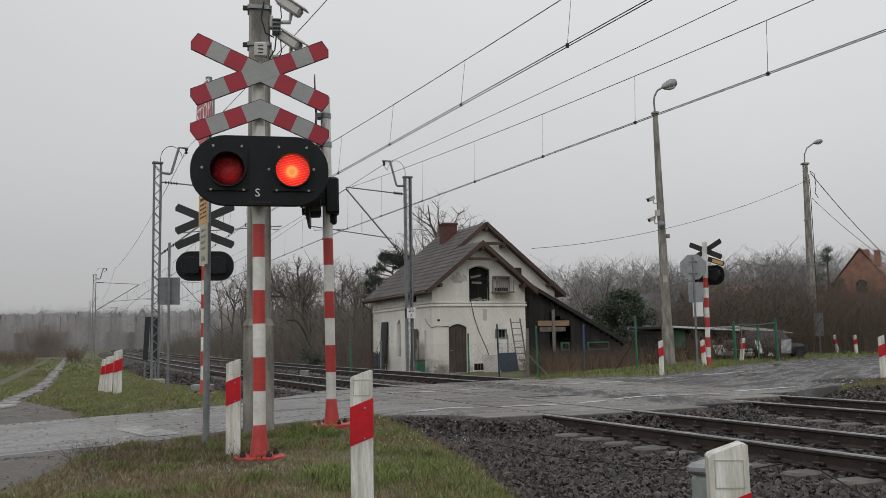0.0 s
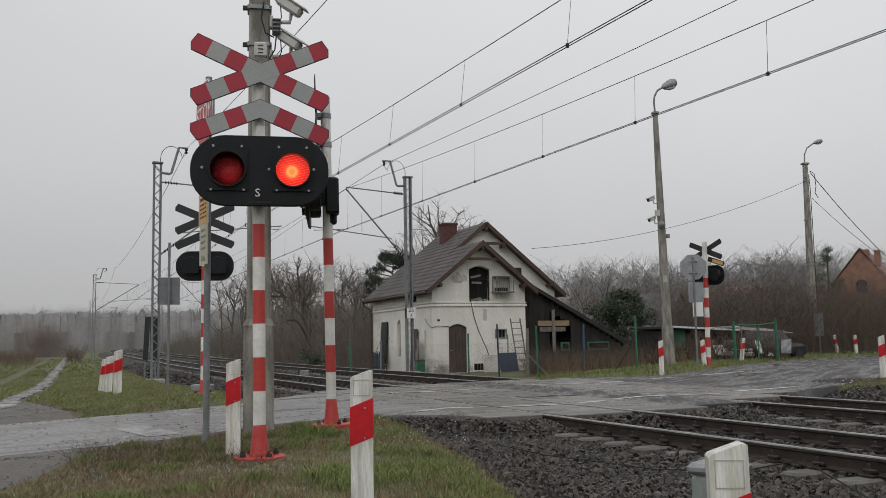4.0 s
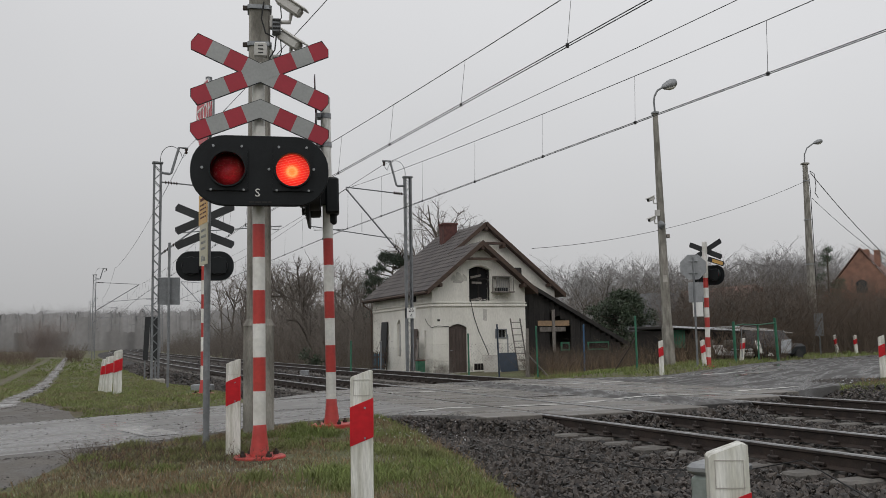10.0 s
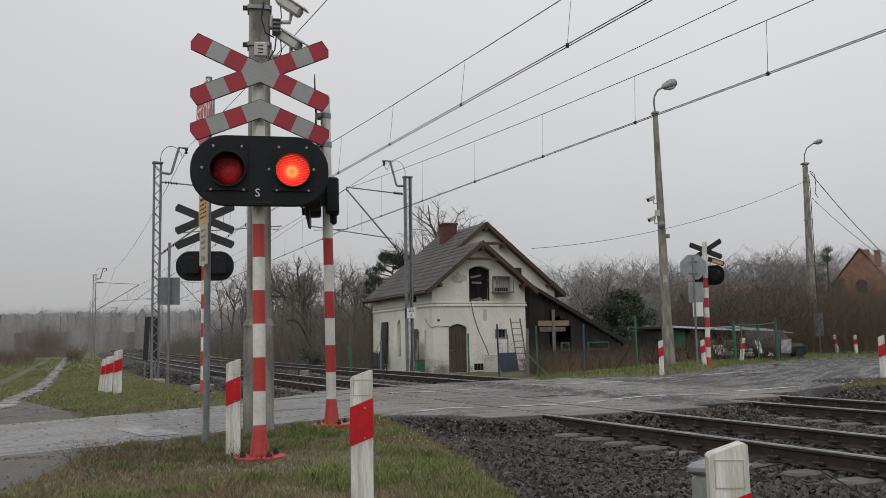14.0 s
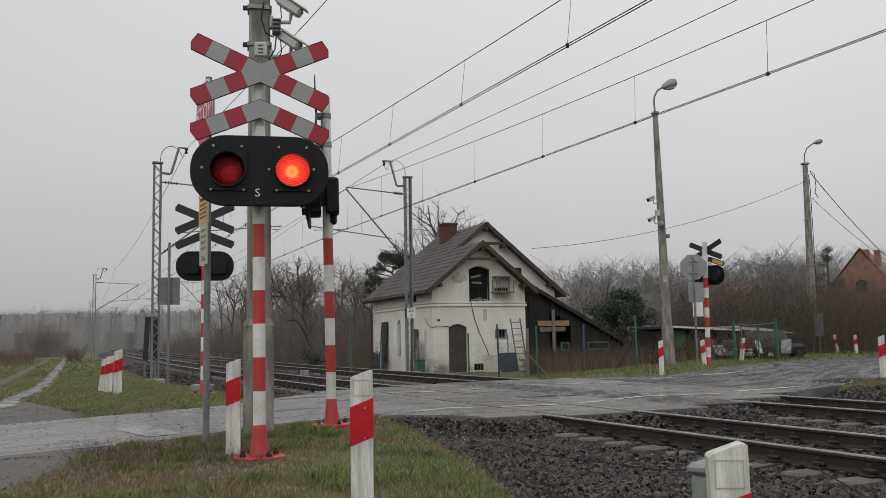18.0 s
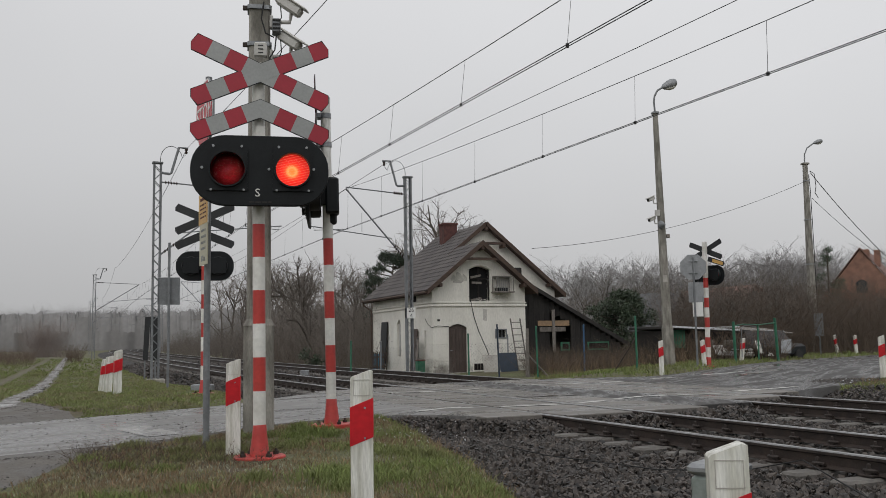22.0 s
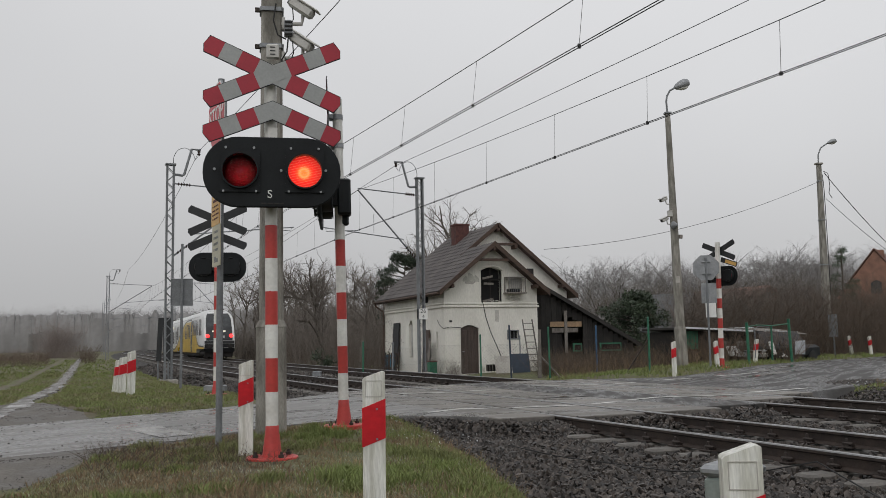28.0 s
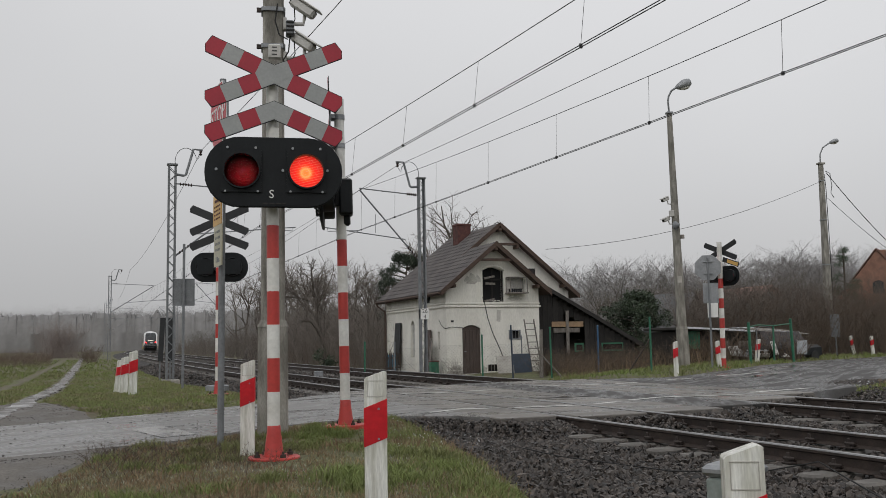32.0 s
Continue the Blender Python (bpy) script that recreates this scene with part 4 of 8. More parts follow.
def wall_stain(x0, x1, z0, z1, seed, label=""):
    """A ragged patch of weathered plaster on the gable wall."""
    r2 = random.Random(seed)
    k = 14
    low = [(x0 + (x1 - x0) * i / k, z0 + r2.uniform(0, 0.03)) for i in range(k + 1)]
    high = [(x0 + (x1 - x0) * i / k, z0 + (z1 - z0) * r2.uniform(0.45, 1.0) * math.sin(math.pi * (i + 0.6) / (k + 1.2)) ** 0.5) for i in range(k, -1, -1)]
    hp("stain", Mesh().plate(low + high, 0.003, pose(0, -0.0065, 0)), PLASTER_WORN, label=label)


wall_stain(0.04, 0.76, 0.18, 0.55, 1, "damp worn plaster at the wall foot")
wall_stain(1.78, 2.0, 0.06, 0.5, 2)
wall_stain(2.8, 4.76, 0.06, 0.42, 3)
wall_stain(0.95, 1.78, 4.3, 4.75, 4)
wall_stain(2.0, 3.0, 3.36, 3.44, 5)
wall_stain(3.1, 3.9, 3.45, 3.72, 6)
# hanging cable over the wall, and the number plate as a plain bar
hp("cable", Mesh().tube([(1.85, -0.03, 3.6), (1.95, -0.05, 3.25), (2.05, -0.12, 2.6), (2.25, -0.2, 1.9), (2.6, -0.25, 1.1), (2.85, -0.25, 0.45)], 0.018, 6), RUBBER, label="black cable hanging down the wall")
hp("sagging_wire", Mesh().tube([(-0.02, 0.9, 2.55), (-0.05, 0.5, 2.3), (-0.05, 0.0, 2.12), (0.25, -0.05, 2.2), (0.8, -0.03, 2.16)], 0.014, 5), RUBBER)
hp("wall_plate", Mesh().box((0.31, -0.012, 2.46), (0.13, 0.02, 0.09)), INK, label="small dark plate")
# pantiles lie in courses above; the lean-to shed of black boards
SH_X = 11.0
shed = thing("shed", H_AT, "black boarded lean-to shed with a sloping felt roof", "shed")
hp("roof", Mesh().add([(H_W + 0.02, 0.6, 4.42), (SH_X, 0.9, 1.1), (SH_X, 3.6, 1.1), (H_W + 0.02, 2.9, 4.42), (H_W + 0.02, 0.6, 4.54), (SH_X, 0.9, 1.22), (SH_X, 3.6, 1.22), (H_W + 0.02, 2.9, 4.54)],
                      [(0, 3, 2, 1), (4, 5, 6, 7), (0, 1, 5, 4), (1, 2, 6, 5), (2, 3, 7, 6), (3, 0, 4, 7)]), UNDER, parent=shed, label="dark felt roof")
hp("roof_edge", Mesh().plate([(H_W + 0.02, 4.36), (SH_X, 1.04), (SH_X, 1.24), (H_W + 0.02, 4.56)], 0.05, pose(0, 0.54, 0)), UNDER, parent=shed)
hp("back_wall", Mesh().add([(H_W + 0.02, 2.7, -0.3), (SH_X - 0.3, 2.7, -0.3), (SH_X - 0.3, 2.7, 1.2), (H_W + 0.02, 2.7, 4.4)], [(0, 1, 2, 3)]), DARKWOOD, parent=shed)
for i in range(20):
    x = H_W + 0.2 + i * 0.29
    top = 4.38 - (x - H_W) * 0.538
    if 1.9 < x - H_W < 3.0:
        z0 = max(0.2, top - 0.55)
    else:
        z0 = -0.2
    hp("board", Mesh().box((x, 0.9 + 0.012 * (i % 2), (z0 + top) / 2), (0.275, 0.03, top - z0)), DARKWOOD, parent=shed)
hp("raw_plank", Mesh().box((6.75, 0.78, 2.28), (1.75, 0.04, 0.26)), RAWWOOD, parent=shed, label="fresh yellow plank nailed across")
hp("raw_plank", Mesh().box((6.7, 0.80, 1.98), (1.45, 0.04, 0.22)), GREYWOOD, parent=shed)
hp("prop", Mesh().box((6.72, 0.74, 1.9), (0.16, 0.05, 2.1)), GREYWOOD, parent=shed)
for x in (7.4, 9.3):
    fr = hp("green_window", Mesh().box((x, 0.85, 1.12), (0.5 if x < 8 else 1.25, 0.05, 0.42)), GREENP, parent=shed, label="small green framed window")
    hp("pane", Mesh().box((x, 0.815, 1.12), (0.32 if x < 8 else 1.08, 0.03, 0.27)), TRAINGLASS, parent=fr)

# ---- crossing signals, signs and posts beside the road ----
def glow_material(name):
    """A lit signal optic: a yellow-hot core that fades to red, with fine prism lines."""
    m = bpy.data.materials.new(name)
    m.use_nodes = True
    n, l = m.node_tree.nodes, m.node_tree.links
    p = n["Principled BSDF"]
    co, ln, rp = n.new("ShaderNodeTexCoord"), n.new("ShaderNodeVectorMath"), n.new("ShaderNodeValToRGB")
    ln.operation = "LENGTH"
    l.new(co.outputs["Object"], ln.inputs[0])
    k = n.new("ShaderNodeMath")
    k.operation = "DIVIDE"
    k.inputs[1].default_value = 0.165
    l.new(ln.outputs["Value"], k.inputs[0])
    stops = ((0.0, (1.0, 0.42, 0.08)), (0.13, (1.0, 0.46, 0.08)), (0.25, (1.0, 0.72, 0.22)), (0.40, (1.0, 0.15, 0.04)), (0.58, (0.95, 0.024, 0.018)), (1.0, (0.42, 0.006, 0.008)))
    els = [rp.color_ramp.elements[0]] + [rp.color_ramp.elements.new(s) for s, _ in stops[1:-1]] + [rp.color_ramp.elements[-1]]
    for e, (s, c) in zip(els, stops):
        e.position, e.color = s, (*c, 1)
    l.new(k.outputs[0], rp.inputs[0])
    mp, wv, ns = n.new("ShaderNodeMapping"), n.new("ShaderNodeTexWave"), n.new("ShaderNodeTexNoise")
    mp.inputs["Rotation"].default_value = (0, radians(14), 0)
    wv.bands_direction = "Z"
    wv.inputs["Scale"].default_value, wv.inputs["Distortion"].default_value = 13, 0.6
    ns.inputs["Scale"].default_value = 55
    l.new(co.outputs["Object"], mp.inputs["Vector"])
    l.new(mp.outputs["Vector"], wv.inputs["Vector"])
    l.new(co.outputs["Object"], ns.inputs["Vector"])
    pw, mu, mix = n.new("ShaderNodeMath"), n.new("ShaderNodeMath"), n.new("ShaderNodeMix")
    pw.operation, mu.operation, mix.data_type = "POWER", "MULTIPLY", "RGBA"
    pw.inputs[1].default_value = 9
    l.new(wv.outputs["Fac"], pw.inputs[0])
    l.new(pw.outputs[0], mu.inputs[0])
    l.new(ns.outputs["Fac"], mu.inputs[1])
    l.new(mu.outputs[0], mix.inputs[0])
    l.new(rp.outputs["Color"], mix.inputs[6])
    mix.inputs[7].default_value = (1.0, 0.62, 0.42, 1)
    l.new(mix.outputs[2], p.inputs["Emission Color"])
    p.inputs["Emission Strength"].default_value = 1.15
    p.inputs["Base Color"].default_value = (0.5, 0.05, 0.03, 1)
    return m


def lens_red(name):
    """An unlit signal lens: dark ribbed red with a pale bulb holder; bright middle and shaded rim are put into the
    colour.
    """
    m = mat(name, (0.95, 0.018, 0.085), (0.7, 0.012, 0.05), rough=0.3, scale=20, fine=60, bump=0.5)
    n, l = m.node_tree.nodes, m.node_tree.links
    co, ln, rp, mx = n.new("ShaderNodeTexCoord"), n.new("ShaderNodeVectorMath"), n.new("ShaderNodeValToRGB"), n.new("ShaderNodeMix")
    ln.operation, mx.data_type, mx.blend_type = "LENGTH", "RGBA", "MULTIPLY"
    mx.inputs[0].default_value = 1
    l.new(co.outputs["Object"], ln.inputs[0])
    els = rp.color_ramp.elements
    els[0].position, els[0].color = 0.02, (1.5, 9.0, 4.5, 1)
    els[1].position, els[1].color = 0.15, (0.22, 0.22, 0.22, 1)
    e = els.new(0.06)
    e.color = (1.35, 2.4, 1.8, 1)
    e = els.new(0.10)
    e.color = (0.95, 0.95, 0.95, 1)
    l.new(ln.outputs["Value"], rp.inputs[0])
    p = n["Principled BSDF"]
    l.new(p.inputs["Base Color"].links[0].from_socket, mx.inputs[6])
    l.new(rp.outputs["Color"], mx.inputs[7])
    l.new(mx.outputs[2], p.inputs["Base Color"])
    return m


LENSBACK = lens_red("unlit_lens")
GLOW = glow_material("lit_optic")


def arm_piece(m, a, b, s, w, tilt, z, y, d, tip=False, mitre=False):
    """A piece of an arm on side s, between two distances along it, cut square; the tip is upright with its outer corner taken off."""
    c, q, hw = math.cos(radians(tilt)), math.sin(radians(tilt)), w / 2
    at = lambda l, p: (l * c - p * q, l * q + p * c)
    a0, a1 = (at(-hw * q / c, -hw), at(hw * q / c, hw)) if mitre else (at(a, -hw), at(a, hw))
    pts = [a0, at(b, -hw), at(b, hw), a1]
    if tip:
        x1, e = b * c, 1 if tilt > 0 else -1
        near, out = at((x1 - e * hw * q) / c, -e * hw), at((x1 - 0.066 + e * hw * q) / c, e * hw)
        end = [near, (x1, near[1] + e * 0.08), out]
        pts = [a0] + end[::e] + [a1]
    pts = [(s * x, z + h) for x, h in pts]
    return m.plate(pts if s > 0 else pts[::-1], d, pose(0, y, 0))


def ring(ri, ro, y0, y1, n=28):
    """A ring facing -y."""
    m = Mesh()
    vs, fs = [], []
    for r, y in ((ri, y0), (ro, y0), (ro, y1), (ri, y1)):
        vs += [(r * math.cos(2 * math.pi * k / n), y, r * math.sin(2 * math.pi * k / n)) for k in range(n)]
    for a in range(4):
        b = (a + 1) % 4
        fs += [(a * n + k, a * n + (k + 1) % n, b * n + (k + 1) % n, b * n + k) for k in range(n)]
    return m.add(vs, fs)


def disc(r, y0, y1, n=28, dome=0.0):
    prof = [(r * math.cos(math.pi / 2 * i / 4), dome * math.sin(math.pi / 2 * i / 4)) for i in range(4)] + [(0.002, dome)] if dome else [(r, 0), (0.002, 0.0005)]
    m = Mesh()
    m.lathe([(r, 0)] + [(a, b + abs(y1 - y0)) for a, b in prof], n, pose(0, y1, 0, 90, 0, 0))
    return m


def stadium(w, h, r, n=8):
    pts = []
    for cx, cz, a0 in ((w / 2 - r, -h / 2 + r, -90), (w / 2 - r, h / 2 - r, 0), (-w / 2 + r, h / 2 - r, 90), (-w / 2 + r, -h / 2 + r, 180)):
        pts += [(cx + r * math.cos(radians(a0 + 90 * i / n)), cz + r * math.sin(radians(a0 + 90 * i / n))) for i in range(n + 1)]
    return pts


ARM_BANDS = ((0.0, 0.235, FOILGREY), (0.235, 0.49, FOILRED), (0.49, 0.745, FOILGREY), (0.745, 1.0, FOILRED))
LAMPS = []


def striped_pole(root, r, top, first_white, step=0.318, lean=0.0):
    z, red, i = 0.31, False, 0
    while z < top - 0.02:
        z1 = min(top, z + step)
        part("pole_band", Mesh().tube([(lean * z, 0, z), (lean * z1, 0, z1)], r, 16), REDPOLE if red and z < first_white else WHITEP, root)
        z, red = z1, not red


def crossing_signal(at, label, single=False, lit=False, pole_top=3.82, base=True, box=True, z_box=2.70, z_cross=3.685, lean=0.0, r=0.0595, step=0.318, white_from=2.6):
    """A flashing-light signal: striped pole, cross, chevron, light box."""
    s = thing("crossing_signal", at, label, "crossing signal", "crossing signals")
    if base:
        part("base_plate", Mesh().lathe([(0.245, -0.04), (0.245, 0.02), (0.235, 0.028), (0.22, 0.028)], 24), REDPOLE, s)
        part("base_cone", Mesh().lathe([(0.098, 0.02), (0.09, 0.05), (r + 0.008, 0.24), (r + 0.002, 0.31), (r, 0.315)], 20), REDPOLE, s, "red painted cast foot")
        for a in range(4):
            part("bolt", Mesh().lathe([(0.027, 0), (0.027, 0.03), (0.015, 0.032), (0.013, 0.055)], 6, pose(0.175 * math.cos(a * 1.571 + 0.5), 0.175 * math.sin(a * 1.571 + 0.5), 0.026)), RUST, s)
    striped_pole(s, r, pole_top, white_from, step, lean)
    half, w, y = 0.650, 0.165, -0.12
    for nm, tilts, zc in ((("cross_arm", (-24.6, 23.0), z_cross),) if single else (("cross_arm", (-24.6, 23.0), z_cross), ("chevron", (-23.5, 21.5), 3.395 + z_cross - 3.75))):
        for j, tilt in enumerate(tilts):
            sides = ((-1, -tilt), (1, tilt)) if nm == "cross_arm" else ((1, tilt),) if j == 0 else ((-1, -tilt),)
            arm, yy = Mesh(), y - 0.0016 * j
            for sd, tl in sides:
                arm_piece(arm, 0, (half + 0.006) / math.cos(radians(tl)), sd, w + 0.014, tl, zc, yy + 0.005, 0.01, True, nm == "chevron")
            body = part(nm, arm, BLACKBACK, s, "red and grey reflective %s with a black back" % nm.replace("_", " "))
            for sd, tl in sides:
                reach = half / math.cos(radians(tl))
                for a, b, mt in ARM_BANDS:
                    part("stripe", arm_piece(Mesh(), reach * a, reach * b, sd, w, tl, zc, yy + (0.0008 if a == 0 and sd < 0 else 0), 0.003, b == 1.0, a == 0 and nm == "chevron"), mt, body)
        part("bracket", Mesh().box((0, -0.075, zc), (0.16, 0.05, 0.05)).tube([(0, 0, zc - 0.03), (0, 0, zc + 0.03)], 0.068, 14), GALV, s)
    if not box:
        return s
    bx = part("light_box", wall_with_holes(stadium(1.265, 0.655, 0.31), [[(sx * 0.302 + 0.162 * math.cos(2 * math.pi * i / 24), 0.162 * math.sin(2 * math.pi * i / 24) + 0.005) for i in range(24)] for sx in (-1, 1)], 0.035), BLACKP, s, "black stadium-shaped light board")
    bx.matrix_local = pose(0, -0.24, z_box)
    part("box_rim", Mesh().tube([(x, 0.02, z) for x, z in stadium(1.26, 0.65, 0.307)] + [(stadium(1.26, 0.65, 0.307)[0][0], 0.02, stadium(1.26, 0.65, 0.307)[0][1])], 0.014, 6, caps=False), BLACKP, bx)
    part("rear_bracket", Mesh().box((0, 0.12, 0), (0.22, 0.12, 0.12), ch=0.01).box((0, 0.2, 0), (0.16, 0.1, 0.2), ch=0.01), BLACKBACK, bx)
    for sx in (-1, 1):
        can = part("lamp_can", ring(0.20, 0.208, 0.035, 0.385 if lit else 0.15), BLACKBACK, bx)
        can.matrix_local = pose(sx * 0.302, 0, 0.005)
        part("can_back", Mesh().box((sx * 0.302, 0.392 if lit else 0.157, 0.005), (0.36, 0.012, 0.36), ch=0.004), BLACKP, bx)
        fr = part("lamp_frame", wall_with_holes([(-0.185, -0.2), (0.185, -0.2), (0.185, 0.2), (-0.185, 0.2)], [[(0.166 * math.cos(2 * math.pi * i / 24), 0.166 * math.sin(2 * math.pi * i / 24)) for i in range(24)]], 0.02), BLACKP, bx)
        fr.matrix_local = pose(sx * 0.302, -0.022, 0.005)
        hood = part("hood", ring(0.160, 0.172, -0.06, 0.0), BLACKP, bx, "short round black hood")
        hood.matrix_local = pose(sx * 0.302, -0.012, 0.005)
        lens = part("lens", disc(0.160, -0.012, 0.0, dome=0.02), LENSRED, bx, "red signal lens")
        lens.matrix_local = pose(sx * 0.302, 0.012, 0.005)
        lens.visible_shadow = False
        for cx, cz, r in ((-0.13, 0.225, 0.012), (0.13, 0.225, 0.012), (-0.15, -0.19, 0.011), (0.15, -0.19, 0.011)):
            part("screw", disc(r, -0.012, 0, 10), GALV, bx).matrix_local = pose(sx * 0.302 + cx, -0.022, cz)
        turner = part("optic", disc(0.172, -0.004, 0.0), GLOW if lit else REFLECTOR, bx, "turning signal optic, lit on one side")
        turner.matrix_local = pose(sx * 0.302, 0.20 if lit else 0.09, 0.032 if lit else 0.005)
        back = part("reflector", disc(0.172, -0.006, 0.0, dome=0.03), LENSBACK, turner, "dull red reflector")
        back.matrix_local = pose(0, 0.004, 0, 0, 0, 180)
        if lit:
            LAMPS.append((turner, sx))
    for cx, cz in ((-0.535, 0.02), (0.08, 0.015), (0.5, 0.02)):
        part("screw", disc(0.013, -0.01, 0, 10), GALV, bx).matrix_local = pose(cx, -0.004, cz)
    return s


main_signal = crossing_signal(pose(-1.76, 8.67, 0.06, 0, 0, 11.5), "flashing crossing signal with red-white striped pole and double cross", lit=True, lean=-0.006)
sb = [o for o in main_signal.children if o.name.startswith("light_box")][0]
lettering("letter", "S", 0.11, SIGNWHITE, sb, pose(-0.025, -0.006, -0.215))
bars("maker_plate", [(-0.06, 0, 0.05, 0.012), (0.0, 0, 0.05, 0.012), (0.06, 0, 0.05, 0.012), (0.11, 0, 0.03, 0.012)], UNDER, sb, pose(-0.02, -0.004, -0.30))
tb = part("terminal_box", Mesh().box((0.0, -0.05, 3.93), (0.125, 0.08, 0.145), ch=0.012), CCTV, main_signal, "light grey terminal box on the pole top")
for i in range(3):
    part("slot", Mesh().box((0, -0.092, 3.895 + 0.036 * i), (0.05, 0.004, 0.01)), INK, tb)
part("pole_tag", Mesh().box((0, -0.064, 3.12), (0.09, 0.004, 0.10)), WHITEP, main_signal)

# the second signal, turned to the other road arm, seen from its edge
side_signal = crossing_signal(pose(-1.345, 10.82, 0.155, 0, -0.9, 0) @ pose(0, 0, 0, 0, 0, -83), "striped crossing signal turned edge-on beside the lane", z_cross=3.72, z_box=2.72, pole_top=3.95, white_from=2.2)
part("side_housing", Mesh().box((0.05, 0.06, 2.72), (0.30, 0.16, 0.43), ch=0.02).box((0.0, 0.06, 2.46), (0.1, 0.1, 0.14), ch=0.02), BLACKP, side_signal, "black lamp housing")

far_signal = crossing_signal(pose(-5.40, 20.38, 0.03, 0, 0, 190), "crossing signal seen from its black back", z_box=2.88, z_cross=3.95, pole_top=4.2)
east_signal = crossing_signal(pose(8.95, 31.0, 0.08, 0, 0, 128), "crossing signal turned sideways with a single cross", single=True, z_box=3.10, z_cross=3.95, pole_top=4.25, lean=-0.012, r=0.085, step=0.337, white_from=3.0)
aux = part("auxiliary_arm", Mesh().box((0, 0, 0), (0.66, 0.02, 0.17), ch=0.006), BLACKBACK, east_signal, "black arm with a yellow field")
aux.matrix_local = pose(-0.42, -0.08, 3.55, 0, -20, 0)
part("yellow_field", Mesh().box((-0.08, 0.0, 0), (0.44, 0.03, 0.11)), SIGNYELLOW, aux)

# ---- stop sign with plates on a grey post ----
def octagon(r):
    return [(r * math.cos(radians(22.5 + 45 * i)), r * math.sin(radians(22.5 + 45 * i))) for i in range(8)]


def stop_sign(at, label, plates=True, height=3.98, z=3.56, size=1.0):
    s = thing("stop_sign", at, label, "road sign", "stop signs")
    part("post", Mesh().tube([(0, 0.045, -0.02), (0, 0.045, height)], 0.035, 12), GREYPAINT, s, "grey steel tube post")
    pl = part("octagon_plate", Mesh().plate(octagon(0.40 * size), 0.02, pose(0, 0, z)), SIGNBACK, s, "octagonal sign plate with a grey back")
    part("white_border", Mesh().plate(octagon(0.395 * size), 0.003, pose(0, -0.004, z)), SIGNWHITE, pl)
    part("red_field", Mesh().plate(octagon(0.375 * size), 0.003, pose(0, -0.008, z)), SIGNRED, pl)
    lettering("letters", "STOP", 0.27, SIGNWHITE, pl, pose(0, -0.010, z))
    for zz in (z - 0.2, z + 0.2):
        part("clamp", Mesh().box((0, 0.05, zz), (0.3, 0.05, 0.035), ch=0.004), GALV, s)
    if plates:
        a = part("yellow_plate", Mesh().box((-0.02, 0.0, 2.53), (0.36, 0.012, 0.33)), SIGNYELLOW, s, "faded yellow plate with dark writing")
        part("plate_edge", Mesh().box((-0.02, 0.008, 2.53), (0.38, 0.008, 0.35)), SIGNWHITE, a)
        bars("writing", [(0.0, 0.10, 0.20, 0.03)] + [(-0.1 + 0.075 * i, 0.04 - 0.045 * j, 0.055 if (i + j) % 3 else 0.035, 0.016) for j in range(4) for i in range(4)], BRICK, a, pose(-0.02, -0.008, 2.53))
        b = part("cream_plate", Mesh().box((0.02, 0.0, 2.14), (0.34, 0.012, 0.44)), SIGNCREAM, s, "weathered cream plate with faint writing")
        bars("writing", [(-0.08 + 0.055 * i, 0.15 - 0.065 * j, 0.036 if (i * 2 + j) % 3 else 0.024, 0.026) for j in range(4) for i in range(4)] + [(-0.06, -0.15, 0.03, 0.06), (0.0, -0.15, 0.03, 0.06), (0.06, -0.16, 0.05, 0.04)], GREYPAINT, b, pose(0.02, -0.008, 2.14))
    return s


stop_sign(pose(-2.565, 9.64, 0.06, 0, 0, -62), "red octagonal stop sign above faded yellow and cream plates")
east_stop = stop_sign(pose(8.5, 30.75, 0.09, 0, 0, 170), "stop sign seen from its grey back", plates=False, height=3.7, z=3.36, size=1.15)
part("lower_plate", Mesh().box((-0.06, 0.0, 2.5), (0.50, 0.02, 0.68)), SIGNBACK, east_stop, "grey back of a plate")
part("third_plate", Mesh().box((-0.10, 0.0, 1.92), (0.34, 0.02, 0.48)), SIGNWHITE, east_stop, "white back of a plate")

# ---- guide posts ----
def guide_post_mesh():
    """Body of a slanted plastic road post, with its red band and reflector frame apart."""
    w, d, hgt = 0.135, 0.10, 0.92
    body = Mesh().plate([(-w / 2, -0.15), (w / 2, -0.15), (w / 2, hgt - 0.0), (w / 2 - 0.02, hgt + 0.006), (-w / 2 + 0.008, hgt - 0.032), (-w / 2, hgt - 0.042)], d, pose(0, -d / 2, 0))
    t = 0.003
    red = Mesh()
    ring4 = [(-w / 2 - t, -d / 2 - t), (w / 2 + t, -d / 2 - t), (w / 2 + t, d / 2 + t), (-w / 2 - t, d / 2 + t)]
    lo, hi = (0.47, 0.525, 0.525, 0.47), (0.705, 0.76, 0.76, 0.705)
    vs = [(x, y, z) for (x, y), z in zip(ring4, lo)] + [(x, y, z) for (x, y), z in zip(ring4, hi)]
    red.add(vs, [(0, 1, 5, 4), (1, 2, 6, 5), (2, 3, 7, 6), (3, 0, 4, 7), (3, 2, 1, 0), (4, 5, 6, 7)])
    fr = Mesh()
    for c, s in (((0, -d / 2 - 0.002, 0.87), (0.10, 0.003, 0.003)), ((0, -d / 2 - 0.002, 0.775), (0.10, 0.003, 0.003)), ((-0.048, -d / 2 - 0.002, 0.8225), (0.003, 0.003, 0.095)), ((0.048, -d / 2 - 0.002, 0.8225), (0.003, 0.003, 0.095))):
        fr.box(c, s)
    return body, red, fr


